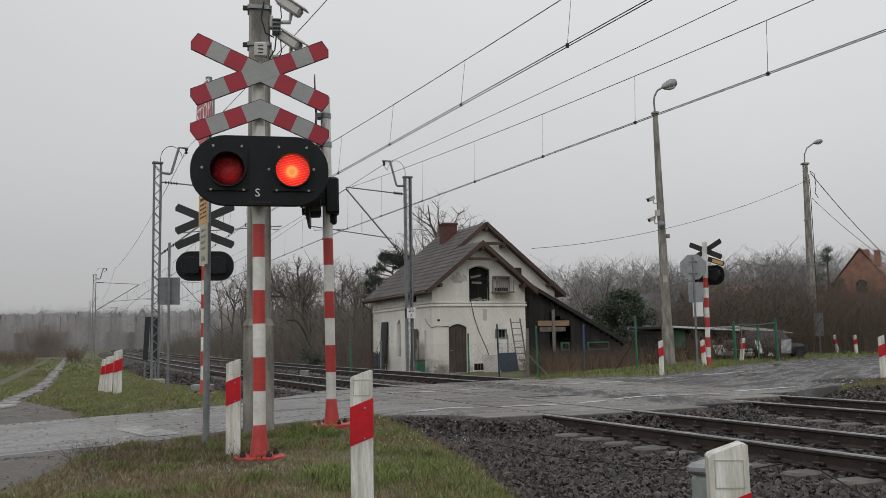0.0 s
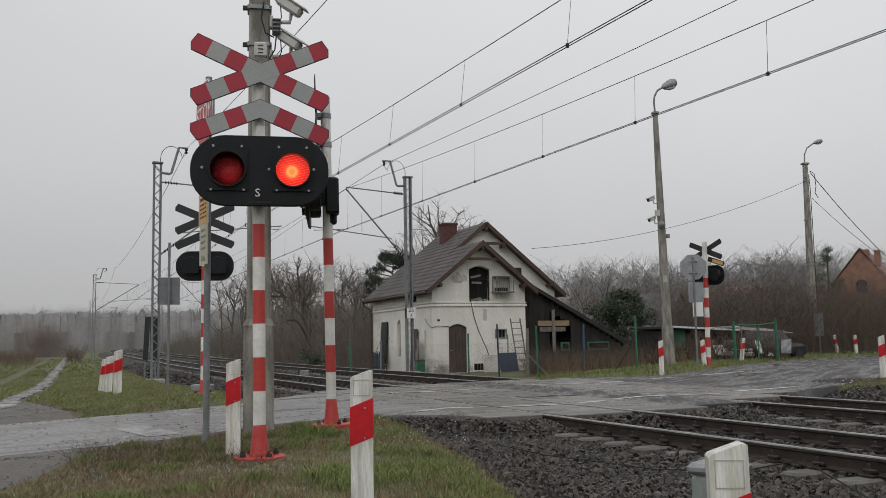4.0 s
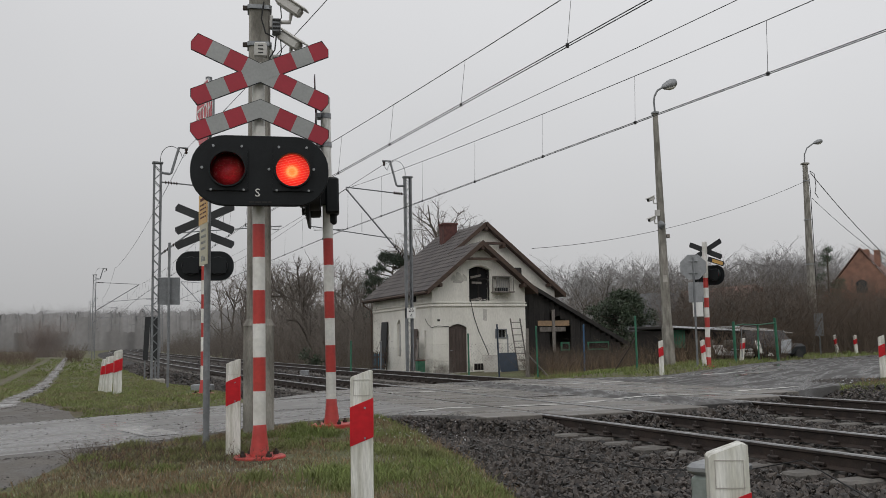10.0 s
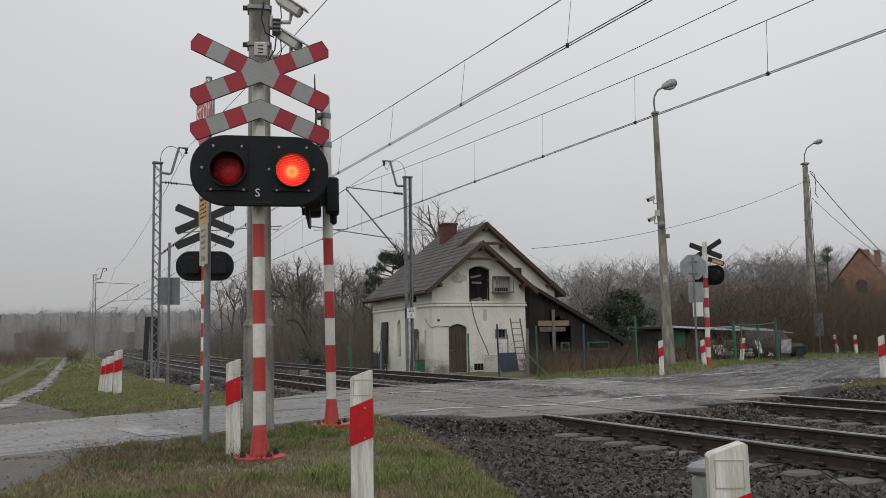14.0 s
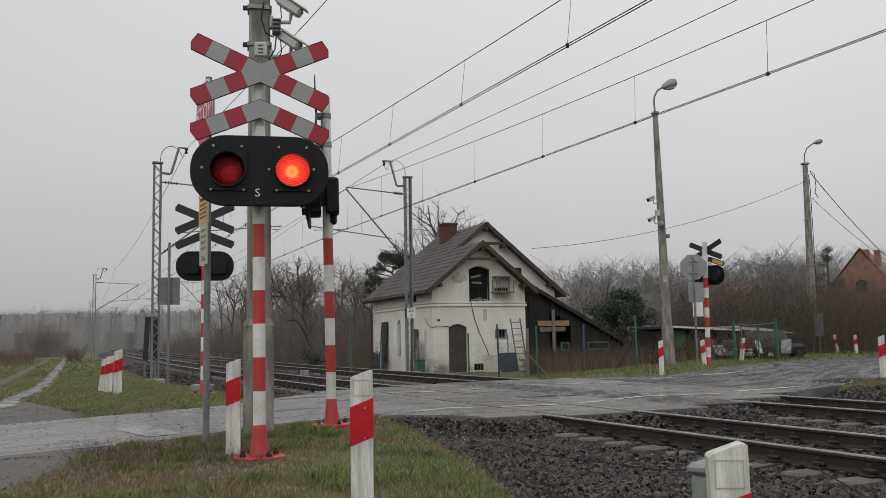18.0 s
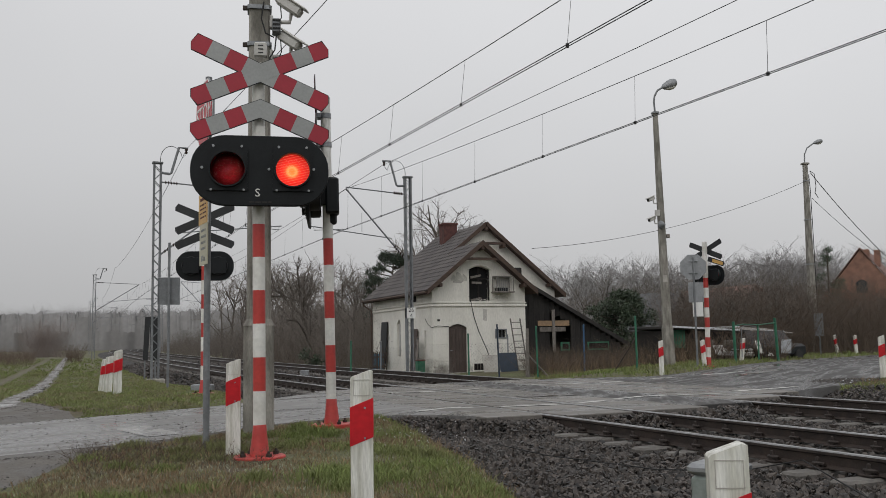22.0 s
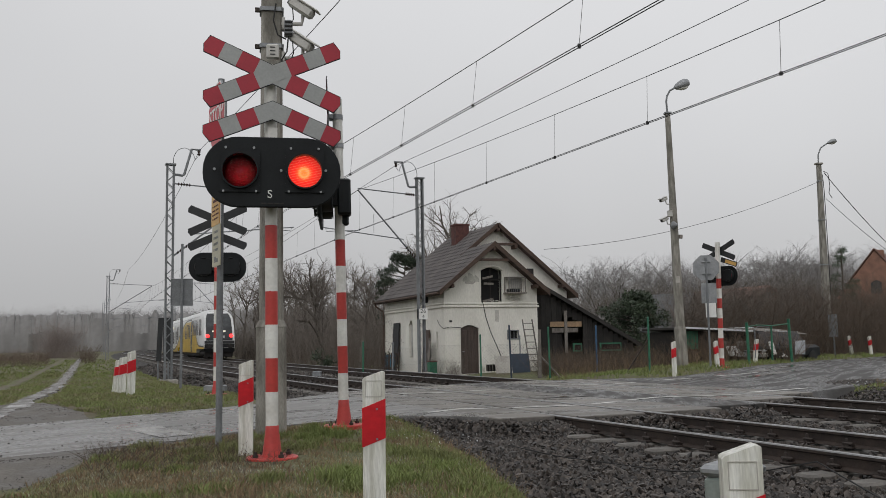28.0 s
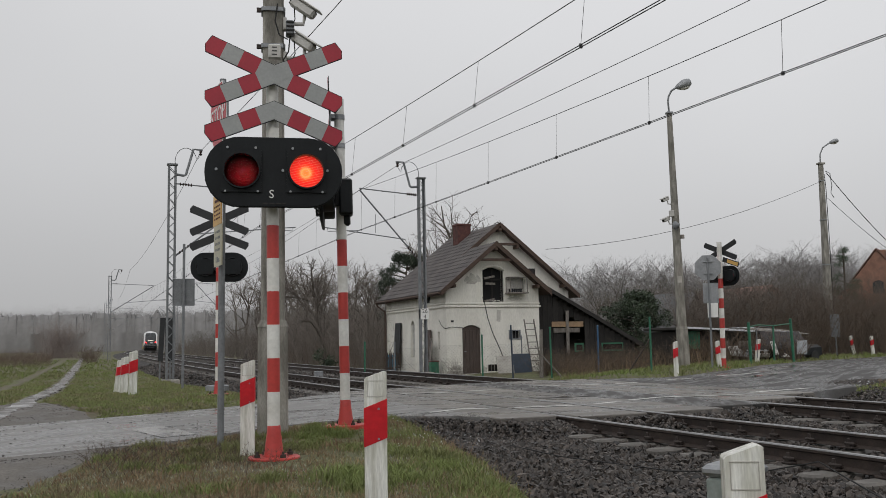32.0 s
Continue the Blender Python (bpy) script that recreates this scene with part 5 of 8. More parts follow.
gb, gr, gf = guide_post_mesh()
post = thing("guide_post", pose(-2.09, 9.02, 0.06, 0, 0, 8), "white road post with a slanting red band", "guide post", "guide posts")
part("body", gb, POSTWHITE, post, "scuffed white post body")
part("red_band", gr, REDP, post)
part("reflector_frame", gf, PLASTER_OLD, post)
part("rivet", Mesh().box((0.02, -0.056, 0.70), (0.012, 0.006, 0.012)).box((0.02, -0.056, 0.52), (0.012, 0.006, 0.012)), GALV, post)
for x, y, z, rz, rx, ry, k in ((-0.515, 5.62, 0.037, 3, 0, 0, 1.0), (1.0, 3.27, -0.165, -8, 0, -0.6, 1.0), (-7.5, 20.9, -0.02, 30, 0, 0.5, 1.15), (-8.27, 22.4, -0.03, 30, 0, 2.5, 1.0), (-8.72, 23.2, -0.04, 30, 0, 6, 0.93),
                             (6.4, 27.0, -0.02, -10, 0, 0, 1.12), (8.78, 30.9, 0.06, 5, 0, -3, 1.0), (11.5, 35.4, 0.09, 20, 0, 8, 1.0), (19.3, 44.8, 0.09, 10, 0, -9, 1.04), (19.9, 44.1, 0.09, 10, 0, -3, 1.0), (10.3, 21.5, 0.0, -20, 0, 0, 1.15)):
    p2 = copy_thing(post, pose(x, y, z, rx, ry, rz))
    p2.scale = (1.25, 1.25, k) if x < -7 else (1, 1, k)

# ---- concrete pole with surveillance cameras ----
cpole = thing("concrete_pole", pose(-2.20, 10.77, 0.06, 0, 0, 12), "stained concrete pole with cameras and a cable box", "utility pole", "concrete poles")


def taper(z0, z1, w0, d0, w1, d1, c=0.03):
    m = Mesh()
    vs = []
    for z, w, d in ((z0, w0, d0), (z1, w1, d1)):
        x, y = w / 2, d / 2
        vs += [(-x + c, -y, z), (x - c, -y, z), (x, -y + c, z), (x, y - c, z), (x - c, y, z), (-x + c, y, z), (-x, y - c, z), (-x, -y + c, z)]
    fs = [(i, (i + 1) % 8, 8 + (i + 1) % 8, 8 + i) for i in range(8)] + [tuple(range(7, -1, -1)), tuple(range(8, 16))]
    return m.add(vs, fs)


part("lower_shaft", taper(-0.3, 1.28, 0.36, 0.32, 0.35, 0.30), CONCRETE, cpole, "wider concrete footing shaft")
part("collar", taper(1.28, 1.36, 0.37, 0.32, 0.29, 0.26), CONCRETE, cpole)
part("upper_shaft", taper(1.36, 7.5, 0.285, 0.26, 0.23, 0.2), CONCRETE, cpole)
for z in (4.66, 5.12):
    part("steel_band", taper(z, z + 0.05, 0.29, 0.27, 0.29, 0.27), GALV, cpole)
    part("band_lug", Mesh().box((-0.17, -0.05, z + 0.025), (0.06, 0.04, 0.05)), RUST, cpole)
part("cable_box", Mesh().box((0.20, -0.12, 4.9), (0.10, 0.10, 0.2), ch=0.012), GREYPAINT, cpole, "grey ribbed junction box")
for i in range(4):
    part("gland", Mesh().box((0.20, -0.175, 4.82 + 0.05 * i), (0.09, 0.015, 0.02)), RUBBER, cpole)
part("loose_cable", Mesh().tube([(0.05, -0.15, 5.2), (0.02, -0.17, 4.98), (0.07, -0.18, 4.8), (0.17, -0.18, 4.75)], 0.009, 6), RUBBER, cpole)
part("loose_cable", Mesh().tube([(0.2, -0.15, 4.8), (0.18, -0.17, 4.6), (0.12, -0.16, 4.5), (0.16, -0.1, 4.2)], 0.009, 6), RUBBER, cpole)
for z in (4.64, 5.07):
    arm = part("camera_arm", Mesh().tube([(0.12, -0.08, z - 0.1), (0.36, -0.12, z - 0.1), (0.38, -0.12, z + 0.02)], 0.025, 10).box((0.14, -0.08, z - 0.1), (0.04, 0.1, 0.16), ch=0.01), CCTV, cpole, "white camera bracket")
    cm = part("camera", Mesh().box((0, 0, 0), (0.35, 0.13, 0.12), ch=0.025).box((0.02, 0, 0.07), (0.41, 0.155, 0.022), ch=0.01), CCTV, cpole, "white bullet surveillance camera")
    cm.matrix_local = pose(0.36, -0.14, z + 0.09, 0, 36, -35 if z < 5 else -20)
    part("camera_window", Mesh().box((-0.178, 0, 0), (0.006, 0.095, 0.088)), INK, cm)
    part("camera_cable", Mesh().tube([(0.2, -0.1, z - 0.2), (0.26, -0.14, z - 0.05), (0.25, -0.14, z + 0.1)], 0.007, 5), RUBBER, cpole)

# ---- cable cabinet by the rails ----
cab = thing("cable_cabinet", pose(1.075, 3.64, -0.165, 0, 0, -38), "low grey-green trackside cable cabinet with a white tag", "cable cabinet")
part("body", Mesh().box((0, 0, 0.38), (0.175, 0.175, 0.76), ch=0.012), mat("cabinet_paint", (0.24, 0.28, 0.26), (0.19, 0.22, 0.21), rough=0.5, bump=0.05), cab)
part("lid", Mesh().box((0, 0, 0.785), (0.20, 0.20, 0.045), pose(0, 0, 0, 0, 0, 0), ch=0.015), GALV, cab, "flat grey lid with a drip edge")
tg = part("tag", Mesh().box((-0.025, -0.090, 0.60), (0.075, 0.006, 0.05)), SIGNWHITE, cab, "white tag with a number")
lettering("tag_text", "7/26", 0.036, INK, tg, pose(-0.025, -0.0942, 0.60), 0.0005)

# black cable snaking over the stones
solid("trackside_cable", Mesh().tube([place(u, v, ballast_z(u, v) + 0.06 + dz) for u, v, dz in ((10.6, 5.6, 0), (9.2, 5.5, 0.01), (7.6, 5.85, 0), (6.9, 6.35, 0.02), (6.4, 6.6, 0.16), (6.1, 6.6, 0.05), (5.0, 6.0, 0.0), (4.0, 5.6, 0.02), (3.2, 5.7, 0.04), (2.2, 6.3, 0.06), (0.8, 6.4, 0.05))], 0.007, 6), RUBBER, "thin black cable lying across the ballast", "cable")

# sign seen from the back, on a tall post; black striped boards by the mast
sg = thing("rear_sign", pose(-7.35, 24.2, -0.03, 0, 0, 197), "grey square sign seen from behind on a tall post", "road sign")
part("post", Mesh().tube([(0, -0.03, 0), (0, -0.03, 3.9)], 0.035, 10), GREYPAINT, sg)
part("plate", Mesh().box((0, -0.10, 2.6), (0.54, 0.02, 0.72), ch=0.008), GREYPAINT, sg)
part("plate_rim", Mesh().tube([(-0.28, -0.09, 2.24), (0.28, -0.09, 2.24), (0.28, -0.09, 2.96), (-0.28, -0.09, 2.96), (-0.28, -0.09, 2.24)], 0.014, 6), SIGNBACK, sg)
bb = thing("track_board", pose(-11.85, 36.6, -0.45, 0, 0, 15), "tall black boards on a steel frame by the mast", "railway sign")
for x, w, t in ((-0.22, 0.20, 2.5), (0.18, 0.34, -0.5)):
    part("board", Mesh().box((0, 0, 1.85), (w, 0.04, 1.75)), BLACKBACK, bb).matrix_local = pose(x, 0.1, 0.0, 0, t, 0)
for x in (-0.2, 0.2):
    part("leg", Mesh().tube([(x, 0.15, 0), (x, 0.15, 2.4)], 0.03, 8), GREYPAINT, bb)

# ---- overhead line ----
def lattice_mast(u, v, v_track, hgt, z0, cat_z, detail=True, label="grey lattice overhead line mast with a bracket arm"):
    """A mast of two channels with lacing; its arm reaches over the track at v_track."""
    s = 1 if v_track > v else -1
    m = thing("line_mast", Matrix.Translation(place(u, v, z0)) @ pose(0, 0, 0, 0, 0, math.degrees(PHI) - math.degrees(math.atan(bend(u + 0.5) - bend(u - 0.5)))), label, "railway mast", "overhead line masts")
    w, d = 0.30, 0.20
    part("footing", Mesh().box((0, 0, 0.0), (0.7, 0.7, 0.5), ch=0.03), CONCRETE, m)
    for x in (-w / 2, w / 2):
        leg = Mesh().box((x, 0, hgt / 2), (0.02, d, hgt))
        leg.box((x - math.copysign(0.03, x), -d / 2, hgt / 2), (0.06, 0.015, hgt)).box((x - math.copysign(0.03, x), d / 2, hgt / 2), (0.06, 0.015, hgt))
        part("channel", leg, GREYPAINT, m)
    if detail:
        k = round(hgt / 0.32)
        for i in range(k):
            z = 0.25 + i * (hgt - 0.3) / k
            z1 = z + (hgt - 0.3) / k
            a, b = (-w / 2, w / 2) if i % 2 else (w / 2, -w / 2)
            for y in (-d / 2 - 0.008, d / 2 + 0.008):
                q = Vector((b - a, 0, z1 - z))
                part("lacing_bar", Mesh().tube([(a, y, z), (b, y, z1)], 0.018, 4, caps=False), GREYPAINT, m)
    part("head_plate", Mesh().box((0, 0, hgt + 0.03), (w + 0.1, d + 0.08, 0.06)), GREYPAINT, m)
    # feeder bracket on top
    part("feeder_bracket", Mesh().tube([(s * 0.1, 0, hgt - 0.35), (s * 0.45, 0, hgt - 0.38), (s * 0.52, 0, hgt - 0.34), (s * 0.80, 0, hgt + 0.70), (s * 1.15, 0, hgt + 0.68)], 0.05, 6), GREYPAINT, m)
    part("feeder_insulator", Mesh().lathe([(0.03, 0), (0.07, 0.05), (0.03, 0.1), (0.07, 0.15), (0.03, 0.2)], 10, pose(s * 1.08, 0, hgt + 0.46)), INSUL, m)
    part("feeder_jumper", Mesh().tube([(s * (0.52 - 0.42 * math.cos(radians(a))), 0, hgt + 0.18 + 0.55 * math.sin(radians(a))) for a in range(-20, 171, 19)] + [(s * 1.05, 0, hgt + 0.42)], 0.012, 5), WIRE, m)
    # arm over the track
    reach = (v_track - v)
    zc, zk = cat_z - z0, 5.83 - z0
    part("top_stay", Mesh().tube([(s * 0.15, 0, hgt - 0.72), (reach, 0, zc + 0.06)], 0.026, 8), GREYPAINT, m)
    part("strut", Mesh().tube([(s * 0.15, 0, zk - 1.2), (reach, 0, zc)], 0.035, 8), GREYPAINT, m)
    for q, (ax, az) in enumerate(((hgt - 0.72, zc + 0.06), (zk - 1.2, zc))):
        ins = Mesh()
        for i in range(5):
            k = 0.05 + 0.032 * i
            ins.lathe([(0.03, -0.03), (0.075, 0), (0.03, 0.03)], 10, Matrix.Translation((s * 0.15 + (reach - s * 0.15) * k, 0, ax + (az - ax) * k)) @ pose(0, 0, 0, 0, 90, 0))
        part("stay_insulator", ins, INSUL, m)
    part("registration_tube", Mesh().tube([(reach * 0.27, 0, zk - 0.32), (reach + s * 1.5, 0, zk + 0.08)], 0.022, 8).tube([(reach * 0.75, 0, zk - 0.08), (reach * 0.75, 0, zk + 0.72)], 0.010, 6), GREYPAINT, m)
    part("steady_arm", Mesh().tube([(reach + s * 1.4, 0, zk + 0.07), (reach + s * 1.38, 0, zk - 0.08), (reach, 0, zk + 0.01)], 0.016, 6), GREYPAINT, m)
    return m


MASTS = ((36.4, True), (97.0, True), (157.0, False), (215.0, False))
for u, fine in MASTS:
    lattice_mast(u, 4.48 if u < 50 else 3.7, NEAR_C, 8.6, -0.4, 7.25, fine)
    far_mast = lattice_mast(u - 0.4, 14.9, FAR_C, 8.6, -0.42, 7.57, fine)
    if u < 50:
        kp = part("kilometre_board", Mesh().box((0, 0, 0), (0.36, 0.02, 0.46), ch=0.006), SIGNWHITE, far_mast, "white kilometre board with black figures")
        kp.matrix_local = pose(0.02, -0.18, 2.72, 0, 0, -23)
        lettering("figures", "26\n4", 0.24, INK, kp, pose(0.0, -0.013, 0.0), 0.001)
        part("striped_plate", Mesh().box((-0.24, 0.03, 0), (0.06, 0.02, 0.42)), BLACKBACK, kp)


def line(name, v, cat_low, cat_high, label, stagger):
    """Contact wires, catenary and droppers above one track."""
    th = thing(name, (0, 0, 0), label, "overhead line", "overhead lines")
    spans = [-84.6, -24.2, 36.4, 97.0, 157.0, 215.0]

    def zcat(u):
        for a, b in zip(spans, spans[1:]):
            if a <= u <= b:
                return cat_low + (cat_high - cat_low) * ((u - (a + b) / 2) / ((b - a) / 2)) ** 2
        return cat_high

    def run(u):
        for a, b in zip(spans, spans[1:]):
            if a <= u <= b:
                k = (u - a) / (b - a)
                return bend(a) * (1 - k) + bend(b) * k - bend(u)
        return 0.0

    us = spread((-84, 215, 3.0))
    for dv in (-0.035, 0.035):
        part("contact_wire", Mesh().tube([place(u, v + dv + stagger + run(u), 5.83) for u in us], 0.009, 5), WIRE, th)
    part("catenary_wire", Mesh().tube([place(u, v + run(u), zcat(u)) for u in us], 0.009, 5), WIRE, th)
    u = -23.5
    while u < 100:
        part("dropper", Mesh().tube([place(u, v + stagger + run(u), 5.84), place(u, v + run(u), zcat(u))], 0.005, 4), WIRE, th)
        part("clamp", Mesh().box((0, 0, 0), (0.05, 0.05, 0.07), Matrix.Translation(place(u, v + stagger + run(u), 5.83))), WIRE, th)
        u += 3.95
    return th


line("overhead_line", NEAR_C, 6.70, 7.25, "contact wires hung from a catenary, near line", -0.11)
line("overhead_line", FAR_C, 6.80, 7.57, "contact wires hung from a catenary, far line", -0.035)
for v, z, sag in ((5.6, 8.9, 0.62), (13.9, 8.76, 0.38)):
    pts = []
    for a, b in zip((-24.2, 36.4, 97.0, 157.0), (36.4, 97.0, 157.0, 215.0)):
        pts += [(a + (b - a) * i / 10, z - sag * (1 - (2 * i / 10 - 1) ** 2), v + (bend(a) * (10 - i) + bend(b) * i) / 10 - bend(a + (b - a) * i / 10)) for i in range(10)]
    solid("feeder_wire", Mesh().tube([place(u, w, zz) for u, zz, w in pts], 0.010, 5), WIRE, "single feeder wire along the mast tops", "wire", group="feeder wires")

# ---- the railcar: two coaches, white and yellow ----
CAR_L = 20.4


def y_front(z):
    return float(np.interp(z, (0.5, 0.9, 1.35, 1.9, 3.3, 3.55, 3.85, 4.05, 4.2), (-0.25, 0.0, 0.0, -0.12, -0.92, -1.15, -1.5, -2.0, -2.9)))


def half_width(z):
    return float(np.interp(z, (0.5, 0.8, 2.6, 3.35, 3.7, 3.95, 4.1, 4.17), (1.40, 1.43, 1.43, 1.37, 1.22, 0.95, 0.6, 0.0)))


def taper_w(s, z):
    return half_width(z) * (0.86 + 0.14 * math.sin(min(1.0, s / 2.2) * math.pi / 2))


def shell_point(s, z, sx, out=0.0):
    """A point of the body shell: s metres behind the nose, at height z, on side sx."""
    return (sx * (taper_w(s, z) + out), y_front(z) * max(0.0, 1 - s / 3.4) - s, z)


Z_ROWS = (0.5, 0.7, 0.9, 1.15, 1.35, 1.9, 2.6, 3.0, 3.35, 3.55, 3.7, 3.85, 3.95, 4.03, 4.1, 4.15, 4.17)
S_COLS = [0, 0.12, 0.35, 0.7, 1.1, 1.6, 2.2, 3.2, 3.9, 4.15, 7, 10, 13, 16, 18.3, 18.5, CAR_L]


def sill(s):
    """Height of the body's lower edge, raised over the bogies."""
    return float(np.interp(s, (0, 3.9, 4.15, 18.3, 18.5, CAR_L), (0.82, 0.82, 0.5, 0.5, 0.95, 0.95)))


def car_body():
    m = Mesh()
    rows = [(sx, z) for sx, zs in ((-1, Z_ROWS), (1, Z_ROWS[::-1][1:])) for z in zs]
    pts = [shell_point(s, max(z, sill(s)), sx) for s in S_COLS for sx, z in rows]
    n = len(rows)
    fs = [(i * n + k, i * n + k + 1, (i + 1) * n + k + 1, (i + 1) * n + k) for i in range(len(S_COLS) - 1) for k in range(n - 1)]
    fs += [(i * n, (i + 1) * n, (i + 1) * n + n - 1, i * n + n - 1) for i in range(len(S_COLS) - 1)]
    fs += [(k, n - 1 - k, n - 2 - k, k + 1) for k in range((n - 1) // 2)]
    b = (len(S_COLS) - 1) * n
    fs += [(b + k, b + k + 1, b + n - 2 - k, b + n - 1 - k) for k in range((n - 1) // 2)]
    return m.add(pts, fs)


def skin(s0, s1, z0, z1, sx, out, cols=6, rows=4, top=None, bottom=None):
    """A panel that lies on the shell; top and bottom may be curves over s."""
    m = Mesh()
    pts = []
    for i in range(cols + 1):
        s = s0 + (s1 - s0) * i / cols
        a = bottom(s) if bottom else z0
        b = top(s) if top else z1
        pts += [shell_point(s, a + (b - a) * k / rows, sx, out) for k in range(rows + 1)]
    n = rows + 1
    fs = [(i * n + k, i * n + k + 1, (i + 1) * n + k + 1, (i + 1) * n + k) for i in range(cols) for k in range(rows)]
    return m.add(pts, fs if sx < 0 else [q[::-1] for q in fs])


def nose(f0, f1, z0, z1, out, rows=8, cols=6):
    """A panel on the cab front between two shares of its width."""
    pts = []
    for k in range(rows + 1):
        z = z0 + (z1 - z0) * k / rows
        w = taper_w(0, z)
        for i in range(cols + 1):
            f = f0 + (f1 - f0) * i / cols
            pts.append((f * w, y_front(z) + out, z))
    n = cols + 1
    return Mesh().add(pts, [(k * n + i + 1, k * n + i, (k + 1) * n + i, (k + 1) * n + i + 1) for k in range(rows) for i in range(cols)])


def coach(name, windows, doors, wave, label, tail):
    """One coach; its origin is the nose at rail height, with the nose along +y."""
    c = thing(name, pose(0, -400, 0), label, "train", "railcar coaches")
    body = part("body", car_body(), TRAINWHITE, c, "glossy white coach shell")
    zw = lambda s: float(np.interp(s, [a for a, _ in wave], [b for _, b in wave]))
    for sx in (-1, 1):
        part("yellow_panel", skin(0.02, CAR_L - 0.05, 0, 0, sx, 0.006, 80, 14, top=lambda s: max(sill(s) + 0.04, zw(s)), bottom=sill), TRAINYELLOW, body, "yellow lower panel with a wavy edge")
        part("dark_wave", skin(0.15, CAR_L - 0.05, 0, 0, sx, 0.009, 60, 2, top=lambda s: zw(s) + 0.09, bottom=lambda s: zw(s) - 0.05), TRAINBLACK, body, "dark wavy stripe")
        part("orange_sill", skin(0.1, CAR_L - 0.05, 0, 0, sx, 0.010, 80, 1, top=lambda s: sill(s) + 0.04, bottom=sill), SIGNYELLOW, body)
        part("panel_joint", skin(0.3, 9.9, 1.17, 1.185, sx, 0.010, 12, 1), TRAINBLACK, body)
        cover = part("bogie_cover", Mesh().box((sx * 1.36, -CAR_L + 1.05, 0.78), (0.16, 0.42, 0.40), ch=0.03), TRAINYELLOW, c, "yellow bogie damper cover")
        part("cover_edge", Mesh().box((sx * 1.36, -CAR_L + 1.05, 0.57), (0.17, 0.40, 0.03)), SIGNYELLOW, cover)
        for s0, s1, z0, z1 in windows:
            wdw = part("side_window", skin(s0, s1, z0, z1, sx, 0.016, 3, 10), TRAINGLASS, body, "dark tinted side window")
            part("top_light", skin(s0 + 0.02, s1 - 0.02, z1 - 0.32, z1 - 0.30, sx, 0.020, 2, 1), TRAINBLACK, wdw)
        part("seam", skin(2.3, CAR_L - 0.1, 1.985, 2.005, sx, 0.010, 20, 1), TRAINBLACK, body)
        part("gutter", skin(2.6, CAR_L - 0.05, 3.50, 3.53, sx, 0.014, 20, 1), TRAINGREY, body)
        part("grey_band", skin(2.6, CAR_L - 0.05, 3.54, 3.60, sx, 0.010, 20, 1), TRAINGREY, body)
        part("roof_slot", skin(3.0, 4.4, 3.84, 3.87, sx, 0.010, 4, 1), TRAINGREY, body)
        part("roof_slot", skin(13.6, 17.2, 3.92, 3.96, sx, 0.012, 6, 1), TRAINBLACK, body)
        for s0, s1 in doors:
            d = part("door", skin(s0, s1, 0.52, 3.28, sx, 0.014, 3, 6), TRAINBLACK, body, "dark grey double passenger door")
            for k in (0, 1):
                a = s0 + 0.06 + k * (s1 - s0) / 2
                part("door_glass", skin(a, a + (s1 - s0) / 2 - 0.12, 1.25, 2.95, sx, 0.018, 2, 3), TRAINGLASS, d)
                part("notice", skin(a + 0.15, a + 0.42, 2.05, 2.35, sx, 0.021, 1, 1), TRAINGREY, d)
                if k == 0:
                    lettering("class_mark", "2", 0.62, TRAINGREY, d, pose(sx * 1.462, -a - 0.3, 0.92, 0, 0, 90 * sx))
                else:
                    for q in range(3):
                        part("pale_bar", skin(a + 0.1, a + 0.5, 0.68 + 0.17 * q, 0.76 + 0.17 * q, sx, 0.021, 1, 1), TRAINGREY, d)
        s_sign = 16.0 if tail else 4.2
        for q in range(2):
            for w0, w1 in ((0.0, 0.28), (0.33, 0.52), (0.57, 0.95)):
                part("dark_bar", skin(s_sign + 1.8 * w0, s_sign + 1.8 * w1 - 0.08 * q, 1.30 + 0.19 * q, 1.43 + 0.19 * q, sx, 0.013, 1, 1), OLIVE, body)
        if not tail:
            part("side_display", skin(12.1, 13.3, 2.92, 3.22, sx, 0.014, 2, 1), DISPLAY, body, "lit destination display")
            part("badge", skin(14.85, 15.25, 2.82, 3.22, sx, 0.014, 1, 1), TRAINYELLOW, body, "small yellow emblem panel")
            for q, zq in enumerate((2.86, 3.06)):
                for w0, w1 in ((0.0, 0.22), (0.25, 0.38), (0.41, 0.60), (0.63, 0.80)):
                    part("dark_bar", skin(15.33 + w0, 15.33 + w1 - 0.03 * q, zq, zq + 0.13, sx, 0.014, 1, 1), TRAINGREY, body)
            for zq, s0, s1 in ((1.04, 14.9, 16.4), (1.2, 15.0, 16.2)):
                part("pale_bar", skin(s0, s1, zq, zq + 0.07, sx, 0.012, 1, 1), TRAINGREY, body)
            for zq, s0, s1 in ((1.55, 12.15, 12.75), (1.65, 12.3, 12.62), (1.98, 12.12, 12.7), (2.12, 12.3, 12.78)):
                part("pale_bar", skin(s0, s1, zq, zq + 0.11, sx, 0.021, 1, 1), TRAINGREY, body)
            part("roof_bar", skin(5.2, 8.4, 3.62, 3.72, sx, 0.012, 6, 1), TRAINGREY, body)
            part("emblem_plate", skin(5.0, 5.35, 1.32, 1.62, sx, 0.012, 1, 1), TRAINGREY, body)
            part("cab_badge", skin(1.6, 1.95, 1.95, 2.25, sx, 0.012, 1, 1), TRAINGREY, body)
    # cab front
    mask = part("cab_mask", nose(-0.86, 0.86, 1.50, 3.95, 0.012, 12, 8), TRAINBLACK, body, "black cab front mask")
